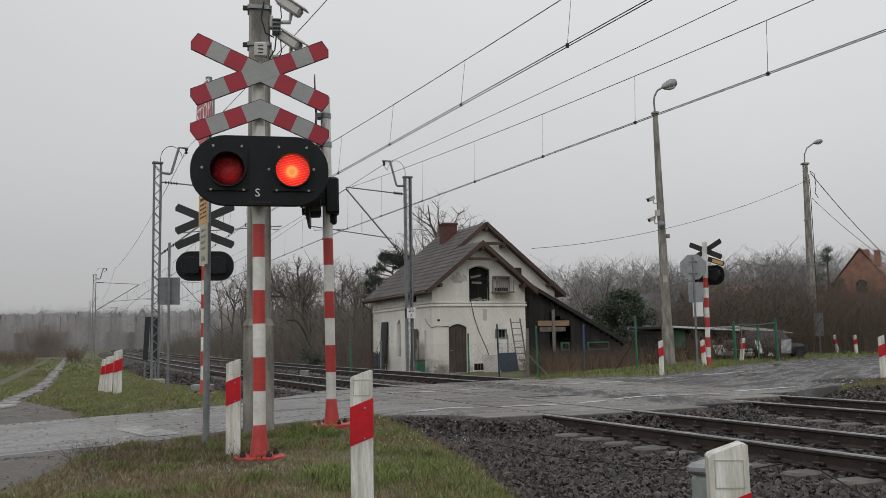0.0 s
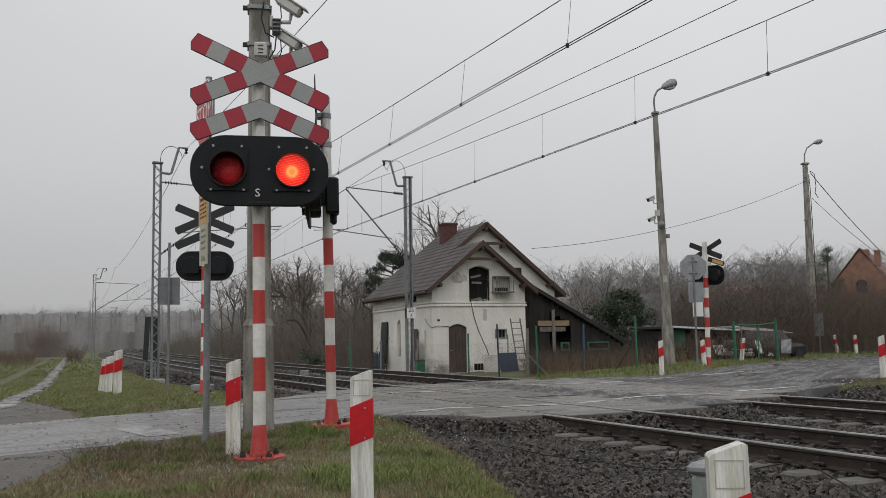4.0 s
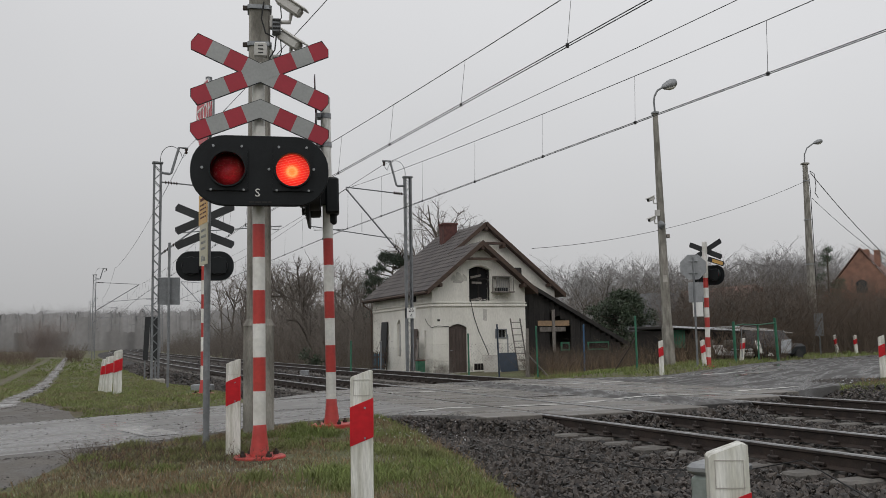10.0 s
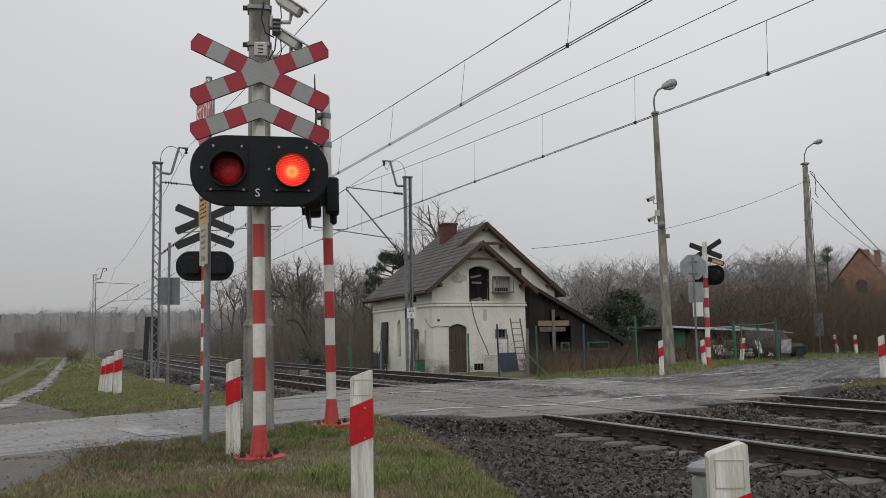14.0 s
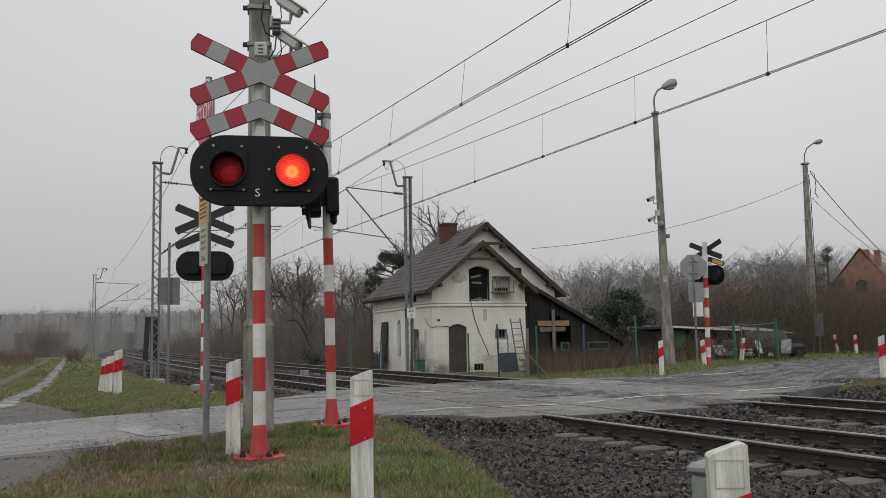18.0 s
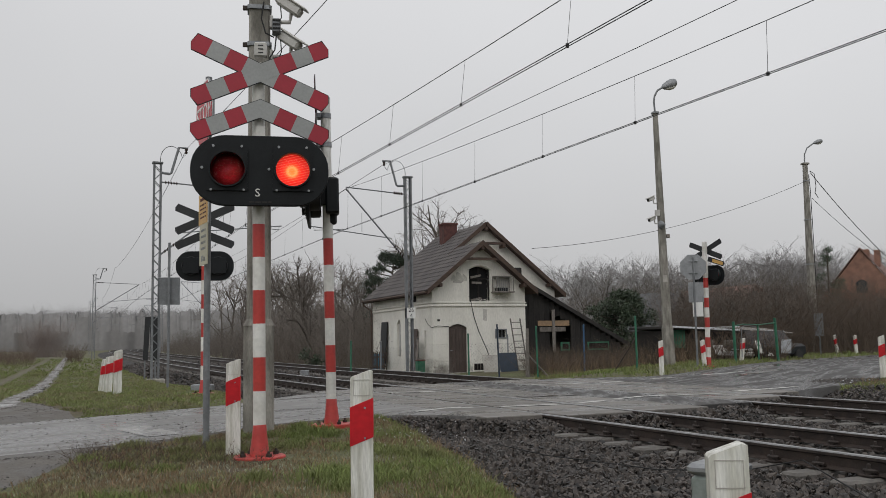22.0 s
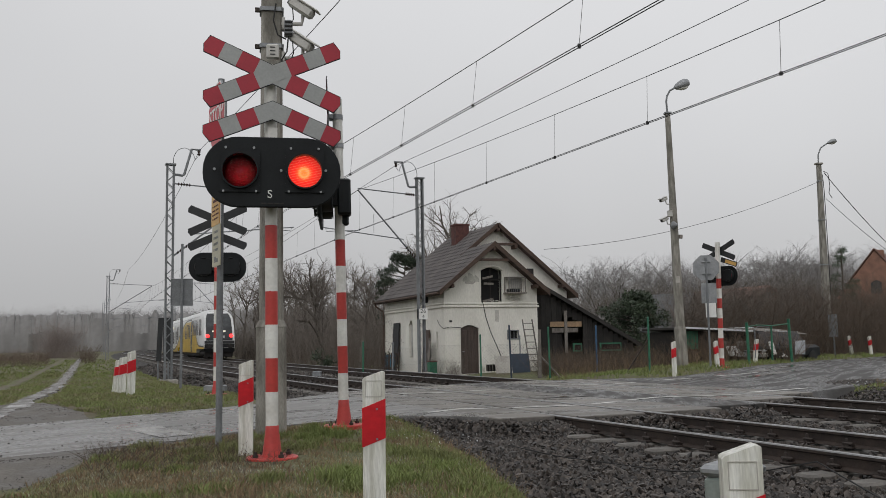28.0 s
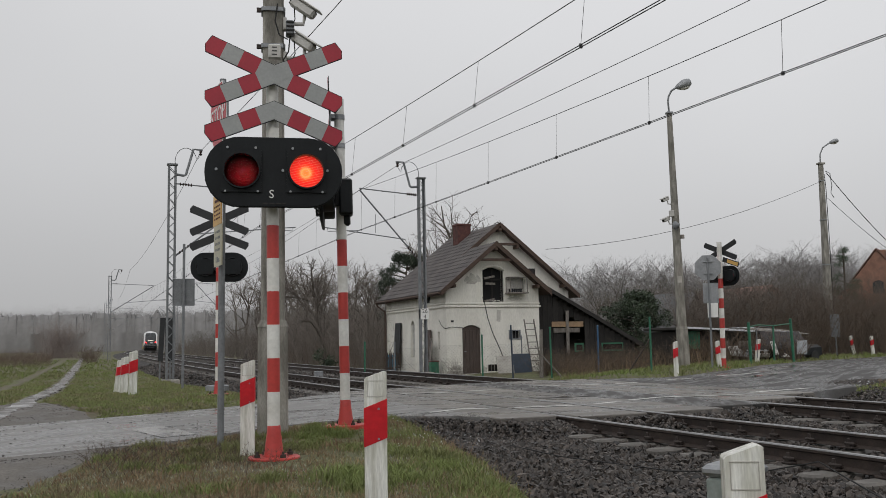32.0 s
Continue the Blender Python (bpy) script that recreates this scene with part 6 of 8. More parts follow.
    part("windscreen", nose(-0.76, 0.76, 2.62, 3.5, 0.024, 6, 6), CABGLASS, mask, "sloping cab windscreen")
    part("wiper", Mesh().tube([(0.1, y_front(2.65) + 0.05, 2.65), (0.03, y_front(3.2) + 0.06, 3.2)], 0.012, 5), UNDER, mask)
    part("front_display", nose(-0.42, 0.46, 2.2, 2.33, 0.026, 1, 1), DISPLAY, mask, "lit line display")
    part("logo_bar", nose(-0.34, 0.04, 1.70, 1.90, 0.02, 1, 1), TRAINGREY, mask, "pale bar in place of lettering")
    part("bumper", nose(-0.98, 0.98, 1.25, 1.48, 0.05, 1, 6), TRAINBLACK if tail else TRAINYELLOW, body, "band under the cab mask")
    part("front_skirt", nose(-0.98, 0.98, 0.52, 1.22, 0.03, 3, 6), TRAINBLACK, body, "black coupler skirt")
    part("top_lamp", Mesh().lathe([(0.13, 0), (0.13, 0.05), (0.08, 0.06), (0.01, 0.03)], 14, pose(0, y_front(3.62) - 0.02, 3.6, -90, 0, 0)), GALV, mask)
    for x in (-0.95, 0.95):
        lp = part("tail_light" if tail else "headlight", Mesh().lathe([(0.15, 0), (0.15, 0.04), (0.12, 0.06), (0.01, 0.065)], 14, pose(x, y_front(1.88) - 0.01, 1.88, -90, 0, 0)), TAILLAMP if tail else GALV, mask, "glowing red tail light" if tail else "headlight")
    for x in (-0.85, 0.85):
        part("buffer", Mesh().lathe([(0.08, 0), (0.08, 0.3), (0.2, 0.31), (0.2, 0.36), (0.1, 0.38)], 14, pose(x, -0.2, 1.03, -90, 0, 0)), UNDER, c)
    for x in (-0.5, 0.5):
        part("roof_horn", Mesh().lathe([(0.06, 0), (0.06, 0.09), (0.03, 0.12)], 10, pose(x * 1.1, -2.9, 4.08)), UNDER, c)
    # under the floor
    part("underframe", Mesh().box((0, -11.2, 0.46), (2.35, 14.0, 0.50), ch=0.05), UNDER, c)
    part("floor_pan", Mesh().box((0, -CAR_L / 2, 0.88), (2.5, CAR_L - 1.0, 0.18), ch=0.03), UNDER, c)
    part("snow_plough", Mesh().box((0, -0.6, 0.38), (2.3, 0.3, 0.45), ch=0.05), UNDER, c)
    for k, y in enumerate((-2.55, -CAR_L + 0.1)):
        part("bogie_frame", Mesh().box((0, y, 0.55), (2.2, 3.4, 0.25), ch=0.05).box((-1.05, y, 0.5), (0.2, 3.2, 0.3), ch=0.04).box((1.05, y, 0.5), (0.2, 3.2, 0.3), ch=0.04), UNDER, c)
        for dy in (-1.1, 1.1):
            for x in (-0.75, 0.75):
                part("wheel", Mesh().lathe([(0.42, -0.06), (0.42, 0.05), (0.36, 0.06), (0.1, 0.02)], 18, pose(x, y + dy, 0.42, 0, 90, 0)), RUST, c)
    part("roof_unit", Mesh().box((0, -11.2, 4.12), (1.5, 6.0, 0.18), ch=0.07), TRAINGREY, c, "low roof equipment fairing")
    for y in (-2.9, -5.5, -7.2):
        part("roof_vent", Mesh().box((-0.45, y, 4.13), (0.5, 0.5, 0.16), ch=0.04), UNDER, c)
    return c


WAVE_A = ((0, 1.18), (0.9, 1.25), (2.2, 1.5), (3.5, 1.78), (4.8, 1.88), (5.9, 1.84), (7.0, 1.74), (8.2, 1.57), (9.8, 1.28), (11.4, 0.97), (12.6, 0.8), (13.9, 0.72), (15, 0.74), (16, 0.82), (17.7, 1.04), (19.2, 1.36), (20.4, 1.72))
WIN_A = ((0.2, 1.1, 2.0, 3.3), (2.5, 3.75, 2.05, 3.42), (4.4, 5.85, 2.05, 3.42), (6.2, 7.5, 2.05, 3.42), (7.95, 8.6, 2.05, 3.42), (11.85, 13.4, 1.32, 2.64), (13.6, 14.25, 1.32, 2.64), (15.35, 16.05, 1.32, 2.64), (17.1, 17.8, 1.32, 2.64), (18.25, 19.6, 1.74, 3.06))
coach_a = coach("railcar_coach", WIN_A, ((9.95, 11.3),), WAVE_A, "white and yellow leading railcar coach on the far track", False)
WAVE_B = ((0, 1.0), (1.4, 1.02), (2.4, 1.1), (3.4, 1.35), (4.4, 1.9), (5.4, 2.5), (7, 3.1), (9, 3.4), (12, 3.42), (14, 3.3), (16, 2.9), (18, 2.35), (19.2, 2.12), (20.4, 1.95))
WIN_B = ((0.9, 2.1, 1.95, 3.3), (3.0, 3.7, 2.0, 3.35), (4.1, 4.8, 2.0, 3.35), (5.2, 5.9, 2.0, 3.35), (6.3, 7.0, 2.0, 3.35), (9.6, 10.3, 1.75, 3.05), (10.8, 11.5, 1.75, 3.05), (12.0, 12.7, 1.75, 3.05), (13.2, 13.9, 1.75, 3.05), (16.6, 17.6, 1.75, 3.05), (18.2, 19.3, 1.75, 3.05))
coach_b = coach("railcar_coach", WIN_B, ((7.5, 8.9),), WAVE_B, "white and yellow trailing railcar coach with red tail lights", True)
bellows = Mesh()
rim = [(sx * half_width(max(z, 0.5)) * 0.965, max(0.9, z - 0.05)) for sx, zs in ((-1, Z_ROWS), (1, Z_ROWS[::-1])) for z in zs]
for k in range(5):
    bellows.add([(x * f, -CAR_L - 0.1 * k - o, z * (1.0 if f == 1 else 0.995)) for o, f in ((-0.02, 1), (0.06, 1), (0.08, 0.96)) for x, z in rim],
                [(r * len(rim) + i, r * len(rim) + i + 1, (r + 1) * len(rim) + i + 1, (r + 1) * len(rim) + i) for r in range(2) for i in range(len(rim) - 1)])
part("gangway", bellows, RUBBER, coach_a, "black rubber gangway bellows")

# ---- lamp posts, poles and wires beyond the crossing ----
def luminaire(root, x, z, turn):
    h = part("lamp_head", Mesh().lathe([(0.05, 0), (0.10, 0.06), (0.17, 0.28), (0.18, 0.42), (0.13, 0.56), (0.02, 0.62)], 14, pose(0, 0, 0, 0, 68, 0)), SIGNBACK, root, "grey cobra street lamp head")
    h.matrix_local = pose(x, 0, z, 0, 0, turn)
    g = part("lamp_glass", Mesh().lathe([(0.05, 0.1), (0.12, 0.26), (0.13, 0.42), (0.08, 0.52)], 12, pose(0, 0, -0.06, 0, 72, 0)), WHITEP, h, "milky lamp bowl")
    return h


lamp = thing("street_lamp", pose(7.91, 32.19, 0.06, 0, -0.9, 8), "concrete street lamp post with two cameras", "street lamp", "street lamps")
part("footing_shaft", taper(-0.3, 1.35, 0.37, 0.32, 0.34, 0.30), CONCRETE, lamp)
part("collar", taper(1.35, 1.45, 0.35, 0.31, 0.29, 0.26), CONCRETE, lamp)
part("shaft", taper(1.45, 9.1, 0.285, 0.26, 0.165, 0.15), CONCRETE, lamp, "tapered grey concrete shaft")
part("top_cap", Mesh().box((0, 0, 9.12), (0.24, 0.22, 0.07), ch=0.01), GALV, lamp)
part("arm", Mesh().tube([(0.0, 0, 9.1), (-0.02, 0, 9.55), (0.02, 0, 9.75), (0.14, 0, 9.95), (0.36, 0, 10.08)], 0.035, 8), GREYPAINT, lamp, "bent steel lamp arm")
luminaire(lamp, 0.32, 10.06, 0)
for z, x in ((5.92, -0.34), (5.2, -0.34)):
    part("camera_bracket", Mesh().tube([(-0.14, -0.02, z - 0.12), (x + 0.08, -0.06, z - 0.12), (x + 0.06, -0.06, z)], 0.022, 8), CCTV, lamp)
    cm = part("camera", Mesh().box((0, 0, 0), (0.36, 0.13, 0.12), ch=0.025).box((-0.02, 0, 0.07), (0.42, 0.15, 0.02), ch=0.008), CCTV, lamp, "white surveillance camera")
    cm.matrix_local = pose(x - 0.03, -0.08, z + 0.04, 0, -20, 30)
    part("camera_window", Mesh().box((-0.183, 0, 0), (0.006, 0.09, 0.08)), INK, cm)
part("speaker", Mesh().lathe([(0.14, 0), (0.16, 0.04), (0.08, 0.14), (0.04, 0.2)], 14, pose(-0.12, -0.2, 5.0, 90, 0, 30)), GREYPAINT, lamp, "round grey loudspeaker")
part("relay_box", Mesh().box((-0.16, -0.08, 5.45), (0.16, 0.12, 0.22), ch=0.01), CCTV, lamp)
part("stub_box", Mesh().box((0.2, -0.05, 4.62), (0.12, 0.1, 0.14), ch=0.01), GREYWOOD, lamp)
part("paint_patch", Mesh().box((-0.02, -0.118, 3.1), (0.16, 0.012, 0.24)), PLASTER_OLD, lamp)

pole = thing("power_pole", pose(21.3, 52.5, 0.1, 0, 0.3, 5), "concrete power pole with a street lamp and cables", "utility pole", "concrete poles")
part("shaft", taper(-0.3, 10.9, 0.44, 0.4, 0.24, 0.22), CONCRETE, pole, "tapered grey concrete shaft")
part("cap", Mesh().box((0, 0, 10.95), (0.4, 0.34, 0.1), ch=0.01), CONCRETE, pole)
part("arm", Mesh().tube([(-0.02, 0, 10.9), (0.0, 0, 11.5), (0.18, 0, 11.9), (0.62, 0, 12.2)], 0.04, 8), GREYPAINT, pole)
luminaire(pole, 0.6, 12.18, 0).scale = (0.95, 0.95, 0.8)
part("riser_cable", Mesh().tube([(0.14, -0.1, 10.3), (0.17, -0.14, 9.4), (0.19, -0.15, 7.5), (0.21, -0.17, 4.0), (0.24, -0.18, 0.2)], 0.02, 6), RUBBER, pole)
for z in (9.9, 7.6, 5.0):
    part("band", taper(z, z + 0.06, 0.62 - 0.034 * z, 0.56 - 0.03 * z, 0.62 - 0.034 * z, 0.56 - 0.03 * z), GALV, pole)
part("hook", Mesh().tube([(0.2, -0.1, 10.5), (0.42, -0.2, 10.35), (0.5, -0.2, 9.6), (0.42, -0.2, 9.2), (0.6, -0.2, 8.9)], 0.02, 6), WIRE, pole)


def hang(name, a, b, sag, r, label):
    a, b = Vector(a), Vector(b)
    pts = [a.lerp(b, i / 16) - Vector((0, 0, sag * 4 * (i / 16) * (1 - i / 16))) for i in range(17)]
    solid(name, Mesh().tube(pts, r, 5), WIRE, label, "wire", group="hanging cables")


hang("hanging_cable", (21.6, 52.4, 10.5), (30.0, 56.0, 3.4), 0.45, 0.022, "thick black cable sagging from the power pole")
hang("hanging_cable", (21.6, 52.4, 9.0), (30.0, 56.0, 3.9), 0.4, 0.014, "thin cable sagging from the power pole")
hang("hanging_cable", (21.3, 52.4, 10.0), (4.6, 46.6, 5.75), 0.72, 0.012, "thin twisted cable from the pole to the house gable")

gbx = thing("rear_sign", pose(18.5, 44.9, 0.1, 0, 0, 150), "grey metal sign back on a short post by the hedge", "road sign")
part("post", Mesh().tube([(0, 0, -0.1), (0, 0, 1.9)], 0.04, 10), GREYPAINT, gbx)
part("plate", Mesh().box((0.0, 0.06, 1.45), (0.42, 0.04, 1.1), ch=0.01), GREYPAINT, gbx)

# ---- fence in front of the house and hedge ----
def fence_post(x, y, z, hgt, material, label, lean=0.0, rx=0.035):
    p = thing("fence_post", pose(x, y, z, 0, lean, 0), label, "fence post", "fence posts")
    part("tube", Mesh().tube([(0, 0, -0.15), (0, 0, hgt)], rx, 10), material, p)
    part("cap", Mesh().lathe([(rx * 1.15, 0), (rx * 1.1, 0.03), (0.005, 0.05)], 10, pose(0, 0, hgt)), material, p)
    return p


g1 = fence_post(6.35, 30.2, 0.02, 1.75, GREENP, "green painted steel fence post with a strut")
part("strut", Mesh().tube([(-0.02, 0, 1.05), (-0.75, 0.1, -0.05)], 0.022, 8), RUST, g1)
FENCE = ((-3.8, 36.8, GREENP, 1.55), (-2.6, 36.7, GREYPAINT, 1.5), (0.95, 36.4, GREENP, 1.75), (2.15, 36.3, BLUEP, 2.1), (3.68, 36.3, GREENP, 2.0), (5.85, 38.3, BLUEPOST, 2.05))
for x, y, mt, hgt in FENCE:
    fence_post(x, y, -0.42, hgt, mt, "painted steel post of the wire fence", random.Random(int(x * 10)).uniform(-2, 2))
wp = thing("wooden_post", pose(3.3, 36.6, -0.42, 0, 1, 0), "weathered split wooden post", "fence post")
part("trunk", taper(-0.2, 1.95, 0.16, 0.14, 0.13, 0.1, 0.03), GREYWOOD, wp)
part("brace", Mesh().tube([(0.02, -0.05, 0.9), (0.85, -0.1, 0.0)], 0.035, 6), GREYWOOD, wp)


def wire_fence(name, pts, hgt, gap, label):
    """Diamond mesh between posts: two sets of slanting wires and three tight ones."""
    m = Mesh()
    for (xa, ya), (xb, yb) in zip(pts, pts[1:]):
        ln = math.hypot(xb - xa, yb - ya)
        f = lambda s, z: (xa + (xb - xa) * s / ln, ya + (yb - ya) * s / ln, -0.4 + z)
        for k in range(-int(hgt / gap), int(ln / gap) + 1):
            for d in (1, -1):
                s0, s1 = k * gap, k * gap + hgt
                a, b = max(0.0, s0), min(ln, s1)
                if b > a:
                    z0, z1 = (a - s0, b - s0) if d > 0 else (hgt - (a - s0), hgt - (b - s0))
                    m.tube([f(a, z0), f(b, z1)], 0.0017, 3, caps=False)
        for z in (0.03, hgt / 2, hgt):
            m.tube([f(0, z), f(ln, z)], 0.0017, 3, caps=False)
    return solid(name, m, RUST, label, "wire fence")


wire_fence("wire_fence", [(-3.8, 36.8), (-2.6, 36.7), (-1.0, 36.5)], 1.25, 0.13, "grey diamond wire fence before the house")
wire_fence("wire_fence", [(-1.0, 36.5), (0.95, 36.4), (2.15, 36.3), (3.68, 36.3)], 1.35, 0.13, "rusty diamond wire fence before the house door")
wire_fence("wire_fence", [(3.68, 36.3), (5.85, 38.3)], 1.5, 0.16, "grey wire fence along the hedge")

# green gate frame and scrap behind it
gate = thing("gate_frame", pose(12.1, 35.4, 0.08, 0, 0, 42), "green painted steel gate frame, askew", "gate")
for x, lean, hgt in ((-1.55, -2, 1.55), (0.15, 1.5, 1.45), (1.65, -4, 1.7)):
    part("upright", Mesh().tube([(0, 0, -0.1), (0, 0, hgt)], 0.055 if abs(x) > 1 else 0.035, 10), GREENP, gate).matrix_local = pose(x, 0, 0, 0, lean, 0)
part("top_rail", Mesh().tube([(-1.6, 0, 1.38), (-0.9, 0, 1.45), (0.2, 0, 1.42), (1.5, 0, 1.5)], 0.022, 8), GREENP, gate)
part("mid_rail", Mesh().tube([(-1.0, 0.05, 0.2), (-0.95, 0.05, 1.3), (-0.7, 0.05, 1.4), (0.1, 0.05, 1.36)], 0.018, 8), GREYPAINT, gate)

wreck = thing("scrap_car", pose(13.7, 39.0, -0.12, 0, 0, 38), "dark derelict car overgrown behind the gate", "car")
part("lower_body", Mesh().box((0, 0, 0.55), (3.9, 1.6, 0.55), ch=0.12), BLACKP, wreck, "dull black car body")
part("cabin", Mesh().add([(-1.2, -0.7, 0.8), (1.0, -0.7, 0.8), (1.0, 0.7, 0.8), (-1.2, 0.7, 0.8), (-0.8, -0.6, 1.4), (0.45, -0.6, 1.4), (0.45, 0.6, 1.4), (-0.8, 0.6, 1.4)], [(0, 1, 5, 4), (1, 2, 6, 5), (2, 3, 7, 6), (3, 0, 4, 7), (4, 5, 6, 7)]), TRAINGLASS, wreck)
part("bonnet_snow", Mesh().box((-1.5, -0.2, 0.85), (0.9, 1.0, 0.04), pose(0, 0, 0, 0, -6, 0), ch=0.015), SNOW, wreck, "wet snow on the bonnet")
part("bumper", Mesh().box((-1.98, 0, 0.45), (0.12, 1.55, 0.18), ch=0.04), CCTV, wreck)
for x in (-1.25, 1.25):
    for y in (-0.78, 0.78):
        wl2 = part("wheel", Mesh().lathe([(0.2, -0.08), (0.29, -0.07), (0.29, 0.07), (0.2, 0.08)], 16, pose(x, y, 0.28, 90, 0, 0)), RUBBER, wreck)
for x in (-0.6, 0.6):
    part("headlight", Mesh().lathe([(0.09, 0), (0.09, 0.03), (0.01, 0.05)], 12, pose(-1.98, x, 0.62, 0, -90, 0)), CCTV, wreck)

scrap = thing("scrap_shed", pose(10.5, 39.6, -0.25, 0, 0, 22), "low dark scrap shed with a tarred roof", "shed")
part("wall", Mesh().box((0, 0, 0.85), (3.6, 2.2, 1.5), ch=0.02), DARKWOOD, scrap)
part("roof", Mesh().box((0, -0.1, 1.62), (4.2, 2.9, 0.12), pose(0, 0, 0, 0, 3, 0), ch=0.02), UNDER, scrap, "tarred board roof with snow remains")
part("green_hatch", Mesh().box((-1.3, -1.12, 1.25), (0.8, 0.05, 0.75)), GREENP, scrap, "green painted hatch")
for i in range(7):
    part("leaning_board", Mesh().box((0, 0, 0.6), (0.16, 0.03, 1.2)), GREYWOOD, scrap).matrix_local = pose(0.3 + 0.35 * i, -1.25 - 0.05 * (i % 2), 0, 12, (-6, 8, 3, -9, 5, -3, 7)[i], 0)
for i, (x, y, s) in enumerate(((0.4, -1.35, 0.5), (1.2, -1.25, 0.7), (1.9, -1.2, 0.45))):
    part("snow_patch", Mesh().box((x * 1.2, -0.9 + 0.25 * i, 1.71 + 0.01 * i), (s, 0.3, 0.03), ch=0.01), SNOW, scrap)

part("roof_edge", Mesh().box((-0.2, -1.57, 1.66), (3.4, 0.05, 0.07), pose(0, 0, 0, 0, 3, 0)), SNOW, scrap, "wet snow along the roof edge")

shelter = thing("scrap_shelter", pose(14.0, 41.0, -0.12, 0, 0, 26), "open scrap shelter under a snow-flecked sheet roof", "shed")
part("sheet_roof", Mesh().box((0, 0, 1.82), (3.2, 2.2, 0.05), pose(0, 0, 0, 8, 2, 0), ch=0.01), GREYWOOD, shelter, "weathered grey sheet roof")
shelter.scale = (0.72, 0.8, 0.8)
for i in range(9):
    part("roof_rib", Mesh().tube([(-1.5 + 0.375 * i, -1.1, 1.72 - 0.013 * i), (-1.5 + 0.375 * i, 1.1, 2.03 - 0.013 * i)], 0.03, 6), GREYWOOD, shelter)
part("rear_wall", Mesh().box((0, 1.0, 0.9), (3.0, 0.06, 1.8)), DARKWOOD, shelter)
for x in (-1.45, 1.45):
    for y in (-0.95, 0.9):
        part("corner_post", Mesh().box((x, y, 0.85), (0.1, 0.1, 1.7), ch=0.01), GREYWOOD, shelter)
for x, w, r in ((-0.9, 0.9, 4), (0.5, 1.3, -3)):
    part("snow_patch", Mesh().box((x, -0.95, 1.775 - 0.03 * x), (w, 0.28, 0.03), pose(0, 0, 0, 0, 2, 0), ch=0.01), SNOW, shelter)
for i in range(5):
    part("junk_board", Mesh().box((0, 0, 0.5), (0.2, 0.03, 1.0)), GREYWOOD if i % 2 else RUST, shelter).matrix_local = pose(-1.1 + 0.5 * i, -0.75, 0, 14, (12, -18, 6, 22, -9)[i], 0)

barn = thing("old_barn", pose(13.4, 57.0, 0.0, 0, 0, 40), "old barn with a steep grey slate roof behind the trees", "barn")
barn.scale = (0.62, 0.55, 0.80)
part("wall", Mesh().box((0, 0, 1.0), (4.6, 6.0, 2.0)), GREYWOOD, barn)
part("roof_side", Mesh().add([(-2.6, -3.3, 1.8), (-2.6, 3.3, 1.8), (0, 3.3, 4.7), (0, -3.3, 4.7), (-2.6, -3.3, 1.9), (-2.6, 3.3, 1.9), (0, 3.3, 4.8), (0, -3.3, 4.8)], [(0, 3, 2, 1), (4, 5, 6, 7), (0, 4, 7, 3), (0, 1, 5, 4), (1, 2, 6, 5)]), mat("slate", (0.12, 0.122, 0.126), (0.07, 0.072, 0.076), rough=0.6, scale=0.8, fine=9, var=0.35), barn, "grey slate roof with pale patches")
part("roof_rear", Mesh().add([(2.6, -3.3, 1.85), (2.6, 3.3, 1.85), (0, 3.3, 4.75), (0, -3.3, 4.75)], [(0, 1, 2, 3)]), ROOF, barn)
part("gable", Mesh().add([(-2.3, -3.05, 2.0), (2.3, -3.05, 2.0), (0, -3.05, 4.55)], [(0, 1, 2)]), GREYWOOD, barn)

def brick_house(x, y, rz, w, l, wall_h, ridge_h, label, zb=0.0):
    b = thing("brick_house", pose(x, y, zb, 0, 0, rz), label, "house", "far brick houses")
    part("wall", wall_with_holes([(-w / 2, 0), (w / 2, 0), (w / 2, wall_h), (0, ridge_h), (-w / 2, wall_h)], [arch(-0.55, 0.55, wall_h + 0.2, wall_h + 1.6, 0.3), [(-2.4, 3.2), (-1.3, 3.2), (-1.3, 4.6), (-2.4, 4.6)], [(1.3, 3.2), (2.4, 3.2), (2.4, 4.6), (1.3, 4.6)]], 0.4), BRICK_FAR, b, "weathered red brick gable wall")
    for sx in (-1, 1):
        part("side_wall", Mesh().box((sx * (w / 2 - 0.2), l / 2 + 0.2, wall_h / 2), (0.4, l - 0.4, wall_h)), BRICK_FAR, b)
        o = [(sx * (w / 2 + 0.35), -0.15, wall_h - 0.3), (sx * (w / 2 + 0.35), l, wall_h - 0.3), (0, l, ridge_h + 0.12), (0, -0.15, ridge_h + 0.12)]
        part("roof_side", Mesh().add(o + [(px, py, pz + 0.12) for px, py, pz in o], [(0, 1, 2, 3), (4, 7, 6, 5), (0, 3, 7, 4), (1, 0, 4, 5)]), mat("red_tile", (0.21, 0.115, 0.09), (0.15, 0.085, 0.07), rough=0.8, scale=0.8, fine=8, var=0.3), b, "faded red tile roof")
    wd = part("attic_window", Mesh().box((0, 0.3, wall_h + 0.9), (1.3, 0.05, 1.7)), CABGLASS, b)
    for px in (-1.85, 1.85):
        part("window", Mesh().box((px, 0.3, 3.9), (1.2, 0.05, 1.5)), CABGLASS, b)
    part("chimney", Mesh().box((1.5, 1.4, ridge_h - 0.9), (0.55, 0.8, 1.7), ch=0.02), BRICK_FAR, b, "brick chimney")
    part("chimney", Mesh().box((0.45, 0.9, ridge_h - 0.35), (0.7, 0.8, 0.8), ch=0.02), BRICK_FAR, b)
    return b


